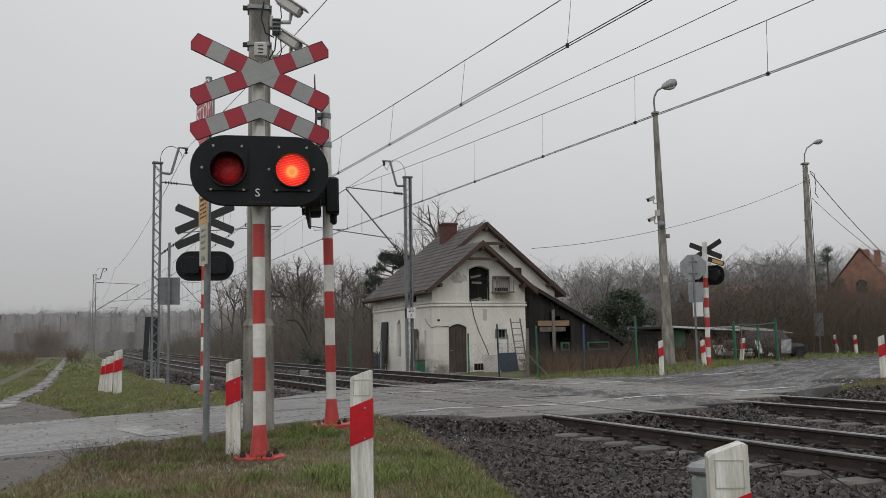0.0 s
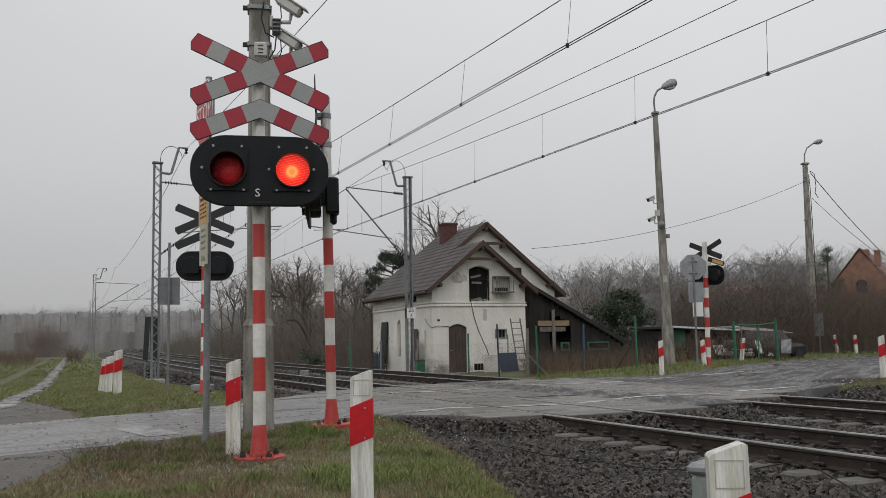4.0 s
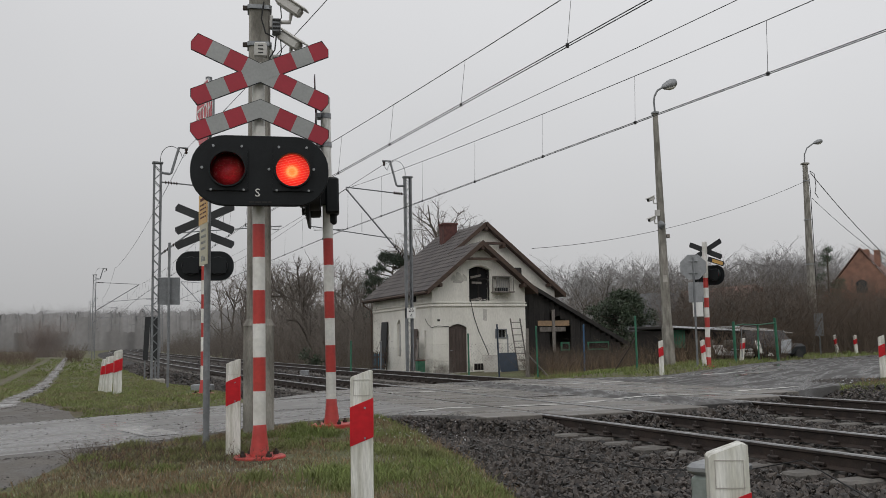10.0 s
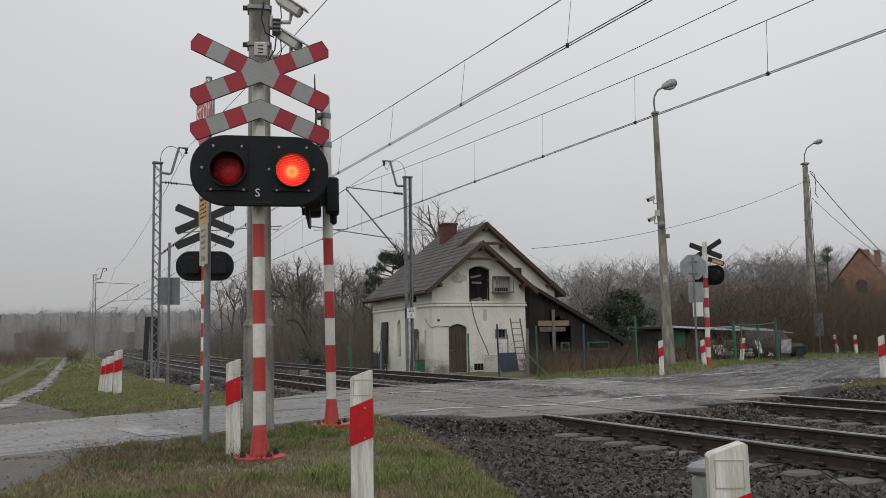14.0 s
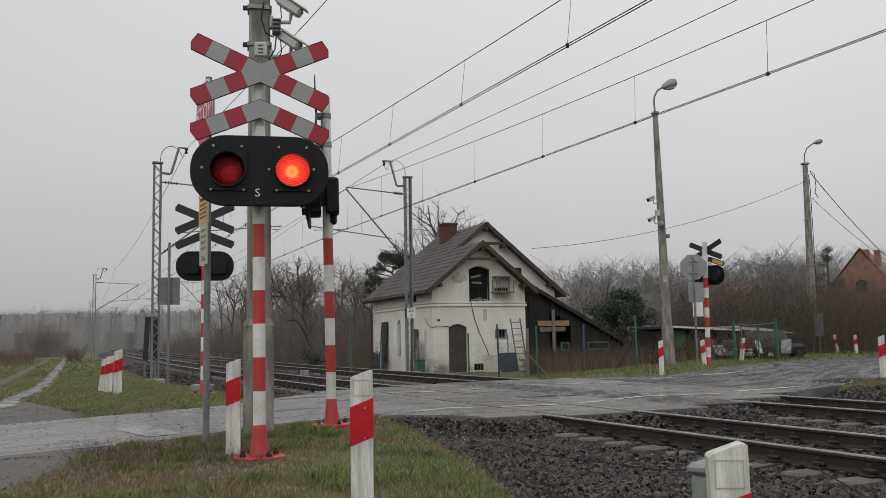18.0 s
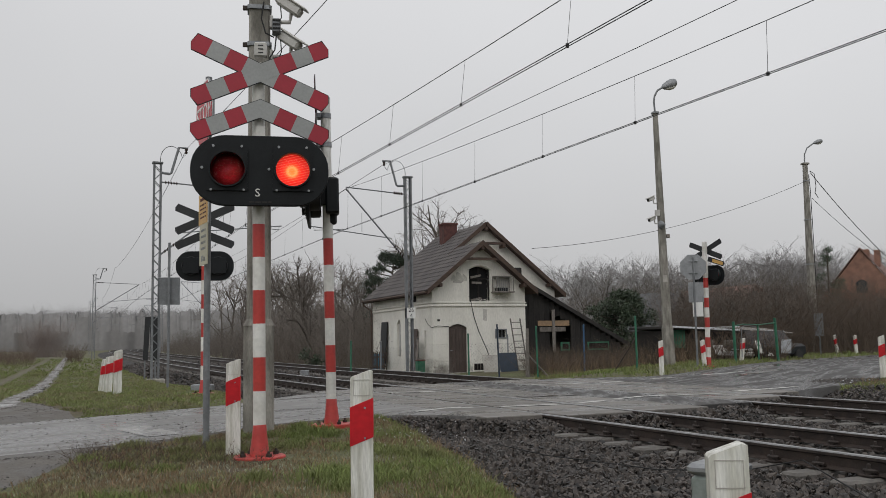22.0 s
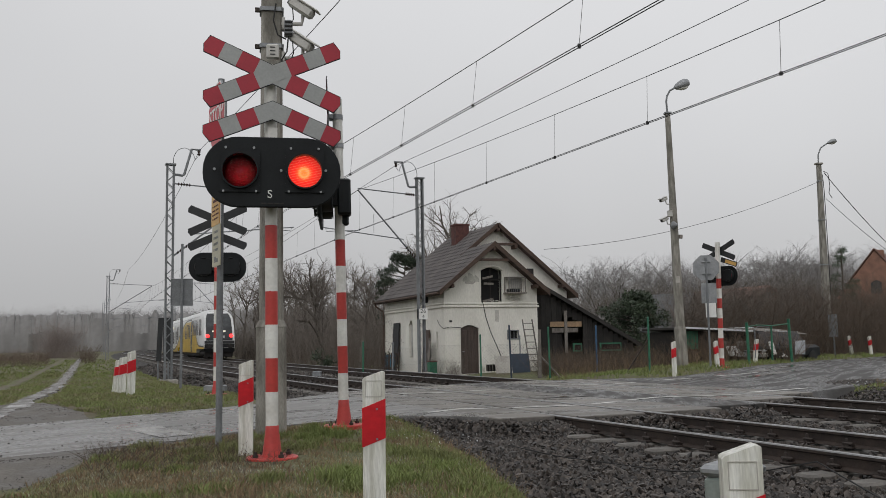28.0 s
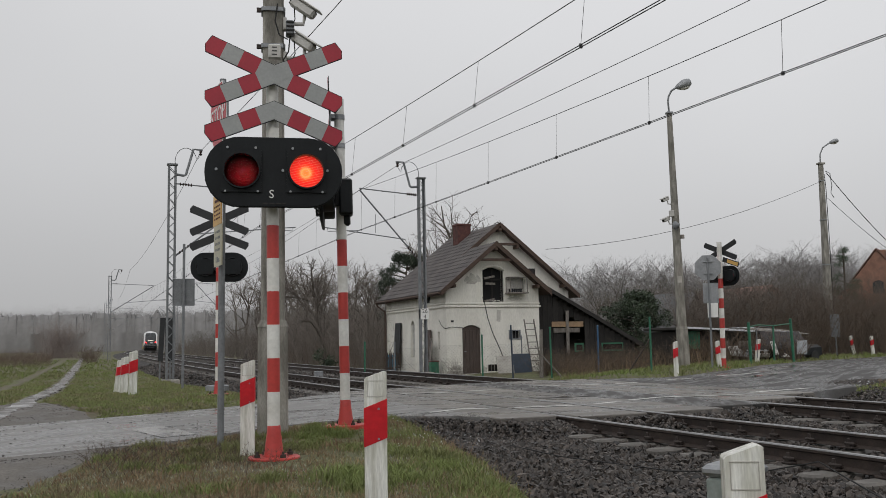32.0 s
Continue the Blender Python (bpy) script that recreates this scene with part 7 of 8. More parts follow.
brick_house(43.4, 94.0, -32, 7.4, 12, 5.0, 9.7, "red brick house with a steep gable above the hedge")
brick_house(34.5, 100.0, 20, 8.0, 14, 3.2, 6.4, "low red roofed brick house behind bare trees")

# ---- clutter along the house ----
def hw(x, y, z=0.0, rx=0, ry=0, rz=0):
    """A pose in the house's own frame."""
    return H_AT @ pose(x, y, z, rx, ry, rz)


lad = thing("ladder", hw(4.34, -0.55, 0.02, 13, 0, -4), "grey wooden ladder leaning on the wall", "ladder")
for x in (-0.24, 0.24):
    part("rail", Mesh().box((0, 0, 1.25), (0.05, 0.07, 2.7), ch=0.01), GREYWOOD, lad).matrix_local = pose(x, 0, 0, 0, -13, 0)
for i in range(8):
    part("rung", Mesh().tube([(-0.24 - 0.231 * (0.25 + 0.3 * i), 0, 0.25 + 0.3 * i), (0.24 - 0.231 * (0.25 + 0.3 * i), 0, 0.25 + 0.3 * i)], 0.02, 8), GREYWOOD, lad)
cage = thing("wall_cage", hw(3.52, -0.28, 4.12), "rusty wire cage box fixed under the gable", "cage")
part("frame", Mesh().box((0, 0.0, 0.38), (0.90, 0.5, 0.035)).box((0, 0, -0.36), (1.0, 0.55, 0.06)), GREYWOOD, cage)
for x in (-0.44, 0.44):
    for y in (-0.24, 0.24):
        part("corner_rod", Mesh().box((x, y, 0), (0.03, 0.03, 0.74)), GREYWOOD, cage)
part("back_board", Mesh().box((0, 0.22, 0.08), (0.8, 0.03, 0.5)), PLASTER_OLD, cage)
part("dark_tray", Mesh().box((-0.08, -0.02, -0.24), (0.5, 0.4, 0.16)), VOID, cage)
for i in range(9):
    part("wire_rod", Mesh().tube([(-0.4 + 0.1 * i, -0.25, -0.34), (-0.4 + 0.1 * i, -0.25, 0.38)], 0.006, 4), GALV, cage)
brd = thing("black_board", hw(-0.22, 6.95, 0.45, 0, 4, 0), "tall black board leaning against the wall", "board")
part("panel", Mesh().box((0, 0, 1.0), (0.06, 0.95, 2.2), ch=0.01), BLACKBACK, brd)
bar = thing("barrel", hw(-0.62, 6.4, -0.02), "blue plastic rain barrel", "barrel")
part("body", Mesh().lathe([(0.28, 0), (0.32, 0.2), (0.33, 0.5), (0.31, 0.85), (0.28, 0.9), (0.26, 0.88)], 18), BLUEBIN, bar)
pal = thing("picket_panel", hw(-1.0, 4.9, 0.0, 0, 0, 40), "dark worn picket fence panel", "fence")
for i in range(9):
    part("picket", Mesh().box((0.16 * i - 0.7, 0.02 * (i % 2), 0.5), (0.09, 0.025, 1.0 + 0.08 * math.sin(i * 2.3)), ch=0.006), DOORWOOD, pal)
for z in (0.25, 0.75):
    part("cross_rail", Mesh().box((-0.05, 0.05, z), (1.5, 0.04, 0.08)), DOORWOOD, pal)
dr = thing("loose_door", hw(-0.2, 2.2, 0.0, 0, 3, 0), "old brown door leaning by the side wall", "door")
part("leaf", Mesh().box((0, 0, 1.05), (0.06, 0.75, 2.1), ch=0.008), DOORWOOD, dr)
pst = thing("plank_stack", hw(-0.5, 1.3, 0.0, 0, 6, 0), "dark weathered planks leaning together", "planks")
for i in range(4):
    part("plank", Mesh().box((0.04 * i, 0.17 * i - 0.25, 0.8), (0.03, 0.15, 1.6 + 0.12 * (i % 3)), ch=0.004), DARKWOOD if i % 2 else GREYWOOD, pst)
crt = thing("crate", hw(-0.45, 0.5, 0.0), "teal crate with a red lid among clutter", "crate")
part("box", Mesh().box((0, 0, 0.3), (0.36, 0.36, 0.6), ch=0.02), GREENP, crt)
part("lid", Mesh().box((0, 0, 0.63), (0.4, 0.4, 0.06), ch=0.01), BRICK, crt)
tarp = thing("blue_sheet", hw(3.3, -1.2, 0.0, -10, 0, 0), "dark blue sheet panel leaning before the wall", "panel")
part("sheet", Mesh().box((0, 0, 0.45), (0.9, 0.03, 0.95), ch=0.006), BLUEP, tarp)
gp = thing("cement_board", hw(2.45, -1.2, 0.0, -12, 0, 0), "grey cement sheet leaning before the house wall", "building sheet")
part("sheet", Mesh().box((0, 0, 0.42), (0.85, 0.03, 0.85), ch=0.006), PLASTER_OLD, gp)
mb = thing("meter_box", hw(3.4, -0.9, 0.0), "dark post with a small box before the wall", "post")
part("post", Mesh().tube([(0, 0, 0), (0, 0, 1.75)], 0.03, 8), GREYPAINT, mb)
solid("grey_switch_box", Mesh().box((0, 0, 0.12), (0.34, 0.24, 0.24), ch=0.02), GALV, "small grey trackside box between the rails", "switch box", at=Matrix.Translation(place(35.0, 10.0, -0.2)))
solid("grey_switch_box", Mesh().box((0, 0, 0.2), (0.5, 0.3, 0.4), ch=0.02), GALV, "small grey trackside box beside the ballast", "switch box", at=Matrix.Translation(place(22.3, 3.9, -0.22)))

for i, (x, y, w, hgt, rz, tilt) in enumerate(((11.35, 37.2, 0.5, 0.45, 20, 28), (12.0, 37.5, 0.9, 0.3, -15, 50), (12.9, 37.0, 0.35, 0.55, 40, 18), (13.3, 37.3, 0.6, 0.35, 10, 60), (13.9, 37.2, 0.4, 0.6, -30, 22), (10.6, 36.6, 0.3, 0.4, 35, 15))):
    sc = thing("scrap_sheet", pose(x, y, ground_z(x, y) + 0.02, -tilt, 0, rz), "pale bent metal sheet lying in the weeds", "scrap metal", "scrap sheets")
    part("sheet", Mesh().box((0, 0, hgt / 2 + 0.25), (w, 0.025, hgt), ch=0.006), (CCTV, GALV, WHITEP)[i % 3], sc)
    part("rusty_leg", Mesh().tube([(w * 0.3, 0.05, -0.05), (w * 0.25, 0.02, 0.4)], 0.02, 6), RUST, sc)

# ---- trees, hedges, grass ----
class Twigs:
    """Many thin tubes, three-sided by default, made at once."""

    def __init__(self):
        self.sets = {}

    def seg(self, a, b, ra, rb, sides=3):
        self.sets.setdefault(sides, []).append((*a, *b, ra, rb))

    def data(self, name, material):
        verts, faces, n = [], [], 0
        for sides, rows in self.sets.items():
            q = np.array(rows, float)
            a, b = q[:, 0:3], q[:, 3:6]
            d = b - a
            d /= np.maximum(1e-6, np.linalg.norm(d, axis=1))[:, None]
            ref = np.where(np.abs(d[:, 2:3]) < 0.8, np.array((0.3, 0.5, 0.81)), np.array((1.0, 0.2, 0.1)))
            s = np.cross(d, ref)
            s /= np.linalg.norm(s, axis=1)[:, None]
            t = np.cross(d, s)
            an = np.arange(sides) * (2 * math.pi / sides)
            o = np.cos(an)[None, :, None] * s[:, None, :] + np.sin(an)[None, :, None] * t[:, None, :]
            v = np.concatenate([a[:, None, :] + q[:, 6, None, None] * o, b[:, None, :] + q[:, 7, None, None] * o], 1)
            k = np.arange(sides)
            f = np.stack([k, (k + 1) % sides, sides + (k + 1) % sides, sides + k], 1)
            faces.append((f[None] + (n + np.arange(len(q)) * 2 * sides)[:, None, None]).reshape(-1, 4))
            verts.append(v.reshape(-1, 3))
            n += len(q) * 2 * sides
        return quick_mesh(name, np.concatenate(verts), [np.concatenate(faces)], material)


def grow(rnd, limbs, twigs, p, d, ln, r, level, top, droop, kids):
    """One branch and what grows from it."""
    steps = 4 if level == 0 else 3 if level < 3 else 2
    pts, q, dd = [p], p, d
    for i in range(steps):
        dd = dd + rnd.normal(0, 0.16 if level else 0.07, 3) + np.array((0, 0, 0.05 - droop * level))
        dd = dd / np.linalg.norm(dd)
        q2 = q + dd * ln / steps
        ra, rb = r * (1 - 0.75 * i / steps), r * (1 - 0.75 * (i + 1) / steps)
        (limbs if level < 2 else twigs).seg(q, q2, ra, rb, 6 if level == 0 else 4 if level == 1 else 3)
        q = q2
        pts.append(q)
    if level >= top:
        return
    for k in range(kids[level]):
        t = rnd.uniform(0.30 if level == 0 else 0.2, 1.0)
        j = min(steps - 1, int(t * steps))
        base = pts[j] + (pts[j + 1] - pts[j]) * (t * steps - j)
        an, tilt = rnd.uniform(0, 2 * math.pi), rnd.uniform(0.45, 0.95)
        s = np.cross(dd, (0.2, 0.9, 0.4))
        s /= np.linalg.norm(s)
        w = np.cross(dd, s)
        nd = dd * math.cos(tilt) + (s * math.cos(an) + w * math.sin(an)) * math.sin(tilt)
        nd[2] += 0.12
        nd /= np.linalg.norm(nd)
        grow(rnd, limbs, twigs, base, nd, ln * rnd.uniform(0.42, 0.68) * (1.1 - 0.35 * t), r * 0.42, level + 1, top, droop, kids)


def bare_tree(seed, hgt, r, kids, droop=0.0, twig=TWIG, lean=0.0):
    rnd = np.random.RandomState(seed)
    limbs, twigs = Twigs(), Twigs()
    grow(rnd, limbs, twigs, np.array((0.0, 0.0, -0.2)), np.array((lean, 0.0, 1.0)), hgt * 0.72, r, 0, 4, droop, kids)
    return limbs.data("trunk", BARK), twigs.data("crown", twig)


def tree_thing(meshes, at, label, category="tree", group="bare trees"):
    t = thing("bare_tree", at, label, category, group)
    part("trunk", meshes[0], None, t)
    part("crown", meshes[1], None, t, "bare twigs")
    return t


KINDS = [bare_tree(11, 6.0, 0.11, (9, 5, 5, 3)), bare_tree(12, 6.0, 0.13, (10, 6, 4, 3), 0.02), bare_tree(13, 6.0, 0.10, (8, 6, 5, 3), -0.01),
         bare_tree(14, 5.0, 0.16, (9, 6, 6, 4), 0.035, lean=0.12), bare_tree(15, 9.0, 0.13, (12, 5, 4, 3), -0.02)]
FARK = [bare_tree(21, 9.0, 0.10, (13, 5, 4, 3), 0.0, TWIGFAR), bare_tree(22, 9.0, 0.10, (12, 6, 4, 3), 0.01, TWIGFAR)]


def pixel_place(px, depth, z=0.0):
    """Ground point at a bearing (in shares of the view) and a depth straight ahead."""
    x = (px - 784) / 1603 * depth
    return x, depth, rough_at(x, depth)


def rough_at(x, y):
    u, v = TX * x + TY * y, NX * x + NY * y
    return rough_ground(u, v - bend(u))


def in_corridor(x, y):
    """Whether a spot lies on the railway, where nothing grows."""
    u, v = TX * x + TY * y, NX * x + NY * y
    return u > 24 and 2.6 < v - bend(u) < 15.7


TREES = ((450, 80, 7.0, 0), (470, 84, 7.4, 1), (495, 76, 6.8, 2), (515, 72, 6.4, 0), (535, 80, 7.2, 1), (556, 62, 6.2, 3), (575, 72, 6.6, 2), (600, 64, 5.6, 0), (625, 60, 5.4, 1), (645, 64, 5.6, 2), (430, 88, 7.0, 1), (410, 96, 7.2, 0), (480, 95, 7.8, 4), (520, 90, 7.8, 4), (395, 110, 7.6, 2), (660, 70, 5.6, 0),
         (800, 62, 9.4, 3), (750, 60, 7.0, 0), (822, 66, 9.2, 1), (960, 62, 4.4, 0), (1078, 50, 4.9, 4), (1030, 66, 4.7, 0), (1060, 72, 5.0, 1), (1110, 70, 5.4, 2), (1140, 78, 6.0, 0), (1090, 84, 6.0, 4), (1215, 62, 5.4, 3), (1190, 66, 6.0, 1), (1235, 74, 6.0, 0),
         (1270, 58, 4.6, 2), (1310, 60, 4.6, 0), (1345, 56, 4.4, 1), (1390, 60, 5.0, 2), (1420, 64, 5.2, 0), (1470, 60, 4.4, 1), (1510, 58, 4.0, 2), (1545, 56, 4.0, 0), (1590, 58, 4.6, 1), (1360, 70, 5.6, 1), (1440, 72, 5.6, 2))
for i, (px, dp, hgt, kd) in enumerate(TREES):
    rr = random.Random(i)
    x, y, z = pixel_place(px, dp)
    if in_corridor(x, y):
        continue
    t = tree_thing(KINDS[kd], pose(x, y, z - 0.05, 0, 0, rr.uniform(0, 360)), ("gnarled leafless orchard tree" if kd == 3 else "bare grey-brown winter tree behind the fence"))
    k = hgt / (5.0 if kd == 3 else 9.0 if kd == 4 else 6.0)
    k *= 1.24 if px < 700 or 740 < px < 830 else 0.86 if px > 1180 else 1.0
    t.scale = (k * rr.uniform(0.9, 1.15), k * rr.uniform(0.9, 1.15), k)


def joined_trees(name, spots, kinds, label):
    """Far trees in one mesh: nobody could count them."""
    vs, fs, n = [], [], 0
    cache = []
    for limb, twig in kinds:
        pts, faces = [], []
        for me in (limb, twig):
            a = np.empty(len(me.vertices) * 3)
            me.vertices.foreach_get("co", a)
            k = sum(len(p) for p in pts)
            pts.append(a.reshape(-1, 3))
            faces += [tuple(i + k for i in p.vertices) for p in me.polygons]
        cache.append((np.concatenate(pts), np.array(faces)))
    for x, y, z, s, a, kd in spots:
        p, f = cache[kd]
        c, w = math.cos(a), math.sin(a)
        q = np.stack([p[:, 0] * c - p[:, 1] * w, p[:, 0] * w + p[:, 1] * c, p[:, 2]], 1) * np.array((s * 1.2, s * 1.2, s)) + (x, y, z)
        vs.append(q)
        fs.append(f + n)
        n += len(p)
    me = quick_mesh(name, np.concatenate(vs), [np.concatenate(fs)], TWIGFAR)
    return tagged(new(name, me), label, "woods", kind="stuff")


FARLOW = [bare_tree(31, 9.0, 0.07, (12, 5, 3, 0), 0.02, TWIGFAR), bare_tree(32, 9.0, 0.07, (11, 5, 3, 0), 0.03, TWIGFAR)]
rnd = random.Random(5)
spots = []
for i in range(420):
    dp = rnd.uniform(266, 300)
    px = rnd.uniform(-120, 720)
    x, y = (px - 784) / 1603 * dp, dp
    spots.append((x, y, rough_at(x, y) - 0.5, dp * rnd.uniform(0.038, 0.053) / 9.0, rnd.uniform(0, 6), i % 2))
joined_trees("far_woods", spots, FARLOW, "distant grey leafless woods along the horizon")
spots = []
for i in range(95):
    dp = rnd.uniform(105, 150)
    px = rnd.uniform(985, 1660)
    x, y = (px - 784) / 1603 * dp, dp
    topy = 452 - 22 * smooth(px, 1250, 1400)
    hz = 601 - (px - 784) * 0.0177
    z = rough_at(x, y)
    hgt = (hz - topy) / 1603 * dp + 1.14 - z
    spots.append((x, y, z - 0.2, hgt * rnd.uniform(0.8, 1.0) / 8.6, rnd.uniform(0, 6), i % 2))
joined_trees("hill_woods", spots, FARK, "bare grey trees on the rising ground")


def mound(name, pts, hgt, depth, label, material, seed, ragged=0.5, grain=1.0):
    """A long uneven mass of undergrowth along a line of ground points."""
    m = Mesh()
    rows = []
    k = len(pts)
    ends = max(1.0, k / 12)
    for j in range(7):
        a = math.pi * j / 6
        row = []
        for i, (x, y) in enumerate(pts):
            hh = hgt * (0.75 + ragged * noise.noise((i * 0.55 * grain, seed, 0)) + ragged / 2 * noise.noise((i * 1.9 * grain, seed, 2))) * min(1.0, (math.sin(math.pi * (i + 0.05) / (k - 0.9)) * ends) ** 0.7)
            dx, dy = x, y
            ln = math.hypot(dx, dy)
            o = -math.cos(a) * depth / 2 * (1 + 0.3 * noise.noise((i * 0.9 * grain * grain, j * 0.7, seed)))
            row.append((x + dx / ln * o, y + dy / ln * o, rough_at(x, y) - 0.1 + hh * math.sin(a)))
        rows += row
    fs = [(j * k + i, j * k + i + 1, (j + 1) * k + i + 1, (j + 1) * k + i) for j in range(6) for i in range(k - 1)]
    return tagged(new(name, m.add(rows, fs).data(name, material)), label, "undergrowth", kind="stuff")


def sweep(p0, p1, dp0, dp1, n):
    return [((p0 + (p1 - p0) * i / n - 784) / 1603 * (dp0 + (dp1 - dp0) * i / n), dp0 + (dp1 - dp0) * i / n) for i in range(n + 1)]


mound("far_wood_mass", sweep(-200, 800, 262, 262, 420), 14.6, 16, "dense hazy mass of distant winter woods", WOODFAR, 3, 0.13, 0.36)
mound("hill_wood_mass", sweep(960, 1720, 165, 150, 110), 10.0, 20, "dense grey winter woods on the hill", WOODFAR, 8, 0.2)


def thicket(name, count, spot, h0, h1, material, label, seed, spread_w=0.3, r=0.010, kids=5):
    """Many thin stems with side shoots."""
    rnd = np.random.RandomState(seed)
    t = Twigs()
    for _ in range(count):
        x, y = spot(rnd)
        if in_corridor(x, y):
            continue
        z = rough_at(x, y) - 0.05
        hgt = rnd.uniform(h0, h1)
        p = np.array((x, y, z))
        d = np.array((rnd.normal(0, spread_w), rnd.normal(0, spread_w), 1.0))
        mid = p + d * hgt * 0.5
        tip = mid + (d + rnd.normal(0, 0.25, 3)) * hgt * 0.5
        t.seg(p, mid, r * hgt * 0.45, r * hgt * 0.28)
        t.seg(mid, tip, r * hgt * 0.28, r * hgt * 0.08)
        for _ in range(kids):
            k = rnd.uniform(0.25, 0.95)
            a = p + (mid - p) * k * 2 if k < 0.5 else mid + (tip - mid) * (k * 2 - 1)
            e = np.array((rnd.normal(0, 0.6), rnd.normal(0, 0.6), rnd.uniform(0.2, 1.0)))
            t.seg(a, a + e * hgt * rnd.uniform(0.12, 0.3), r * hgt * 0.18, r * hgt * 0.05)
    return tagged(new(name, t.data(name, material)), label, "undergrowth", kind="stuff")


def view_patch(p0, p1, d0, d1):
    def spot(rnd):
        dp = rnd.uniform(d0, d1)
        return (rnd.uniform(p0, p1) - 784) / 1603 * dp, dp
    return spot


thicket("brush_west", 4200, view_patch(395, 668, 50, 95), 1.4, 5.4, TWIG, "tangled grey-brown brush beyond the tracks", 41, 0.3, 0.007, 9)
thicket("brush_west_low", 1500, view_patch(400, 672, 44, 70), 0.6, 2.0, TWIGRED, "low brown brush beyond the tracks", 42, 0.5, 0.012, 8)
thicket("brush_far_west", 2600, view_patch(250, 430, 75, 170), 1.2, 3.6, TWIG, "bare brush far along the line", 43, 0.35, 0.014, 7)
thicket("brush_far_line", 1800, view_patch(215, 420, 110, 240), 0.7, 2.4, TWIG, "brown undergrowth beside the far curve", 51, 0.4, 0.03)
thicket("brush_scrap", 900, view_patch(1175, 1380, 36.8, 39.5), 0.4, 1.4, TWIGRED, "brown weeds before the scrap", 49, 0.45, 0.028)
thicket("brush_garden", 1500, view_patch(930, 1175, 38.5, 45), 0.4, 1.2, TWIGRED, "brown garden brush behind the fence", 44, 0.5, 0.018)
thicket("brush_east", 4200, view_patch(1190, 1640, 44, 60), 1.2, 4.0, TWIGRED, "dense reddish-brown hedge along the road", 45, 0.35, 0.007, 9)
thicket("brush_east_tall", 1500, view_patch(1180, 1640, 56, 70), 1.8, 4.0, TWIG, "tall tangled bare hedge", 46, 0.3, 0.006, 9)
def shrub_spot(rnd):
    """Spots of a rounded clump in the field, taller stems nearer its middle."""
    a, k = rnd.uniform(0, 2 * math.pi), math.sqrt(rnd.uniform(0, 1))
    return -52.3 + 2.4 * k * k * math.cos(a), 118 + 3.0 * k * math.sin(a)


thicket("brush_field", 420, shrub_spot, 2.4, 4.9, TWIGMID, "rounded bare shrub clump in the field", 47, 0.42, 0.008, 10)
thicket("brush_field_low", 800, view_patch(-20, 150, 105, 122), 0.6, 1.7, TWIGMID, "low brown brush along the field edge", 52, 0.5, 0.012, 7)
thicket("brush_house", 520, view_patch(640, 792, 37.4, 40.5), 0.25, 1.1, TWIG, "dead weeds and shoots at the foot of the house", 53, 0.45, 0.012, 6)
thicket("brush_dark_east", 1500, view_patch(1180, 1400, 47, 56), 2.2, 4.4, TWIG, "dark tangled shrubs before the old barn", 54, 0.35, 0.007, 10)
thicket("brush_fence", 900, view_patch(925, 1180, 36.8, 39.5), 0.4, 1.2, TWIGRED, "brown undergrowth along the garden fence", 55, 0.5, 0.012, 7)
thicket("weeds_field", 1300, view_patch(-80, 62, 62, 112), 0.35, 1.1, TWIGRED, "brown dead weeds along the field edge", 48, 0.5, 0.03)
thicket("weeds_line", 500, view_patch(118, 215, 70, 110), 0.5, 1.5, TWIGRED, "brown dead weeds along the railway", 50, 0.5, 0.03)
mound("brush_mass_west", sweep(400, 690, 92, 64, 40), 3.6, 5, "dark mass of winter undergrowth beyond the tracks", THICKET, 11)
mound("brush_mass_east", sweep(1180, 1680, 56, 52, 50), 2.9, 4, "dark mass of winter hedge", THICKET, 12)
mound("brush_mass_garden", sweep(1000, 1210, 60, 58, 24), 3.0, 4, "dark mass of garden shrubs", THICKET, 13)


def leafy(name, at, blobs, count, size, material, label, category, trunk_h, seed):
    """An evergreen: leaves or needle tufts scattered over uneven clumps on limbs."""
    t = thing(name, at, label, category, "evergreens")
    rnd = np.random.RandomState(seed)
    limbs = Twigs()
    limbs.seg(np.array((0, 0, -0.2)), np.array((0, 0, trunk_h)), 0.14, 0.05, 7)
    vs, fs = [], []
    for (cx, cy, cz, rr) in blobs:
        base = np.array((0, 0, max(0.4, cz - rr * 0.6)))
        limbs.seg(base, np.array((cx, cy, cz)), 0.05, 0.02, 4)
        for _ in range(int(count * rr * rr)):
            q = rnd.normal(0, 1, 3)
            q = q / np.linalg.norm(q) * rr * rnd.uniform(0.45, 1.05)
            p = np.array((cx, cy, cz)) + q * (1, 1, 0.45 if material is NEEDLE else 0.8)
            a = rnd.normal(0, 1, 3)
            a /= np.linalg.norm(a)
            b = np.cross(a, rnd.normal(0, 1, 3))
            b /= np.linalg.norm(b)
            s = size * rnd.uniform(0.6, 1.3)
            k = len(vs)
            if material is NEEDLE:
                vs += [p - b * s * 0.07, p + b * s * 0.07, p + (a + 0.5 * q / rr) * s]
                fs.append((k, k + 1, k + 2))
            else:
                vs += [p - a * s, p - b * s * 0.6, p + a * s, p + b * s * 0.6]
                fs.append((k, k + 1, k + 2, k + 3))
    part("trunk", limbs.data("trunk", BARK), None, t)
    me = bpy.data.meshes.new("crown")
    me.from_pydata([tuple(v) for v in vs], [], fs)
    me.materials.append(material)
    part("crown", me, None, t)
    return t


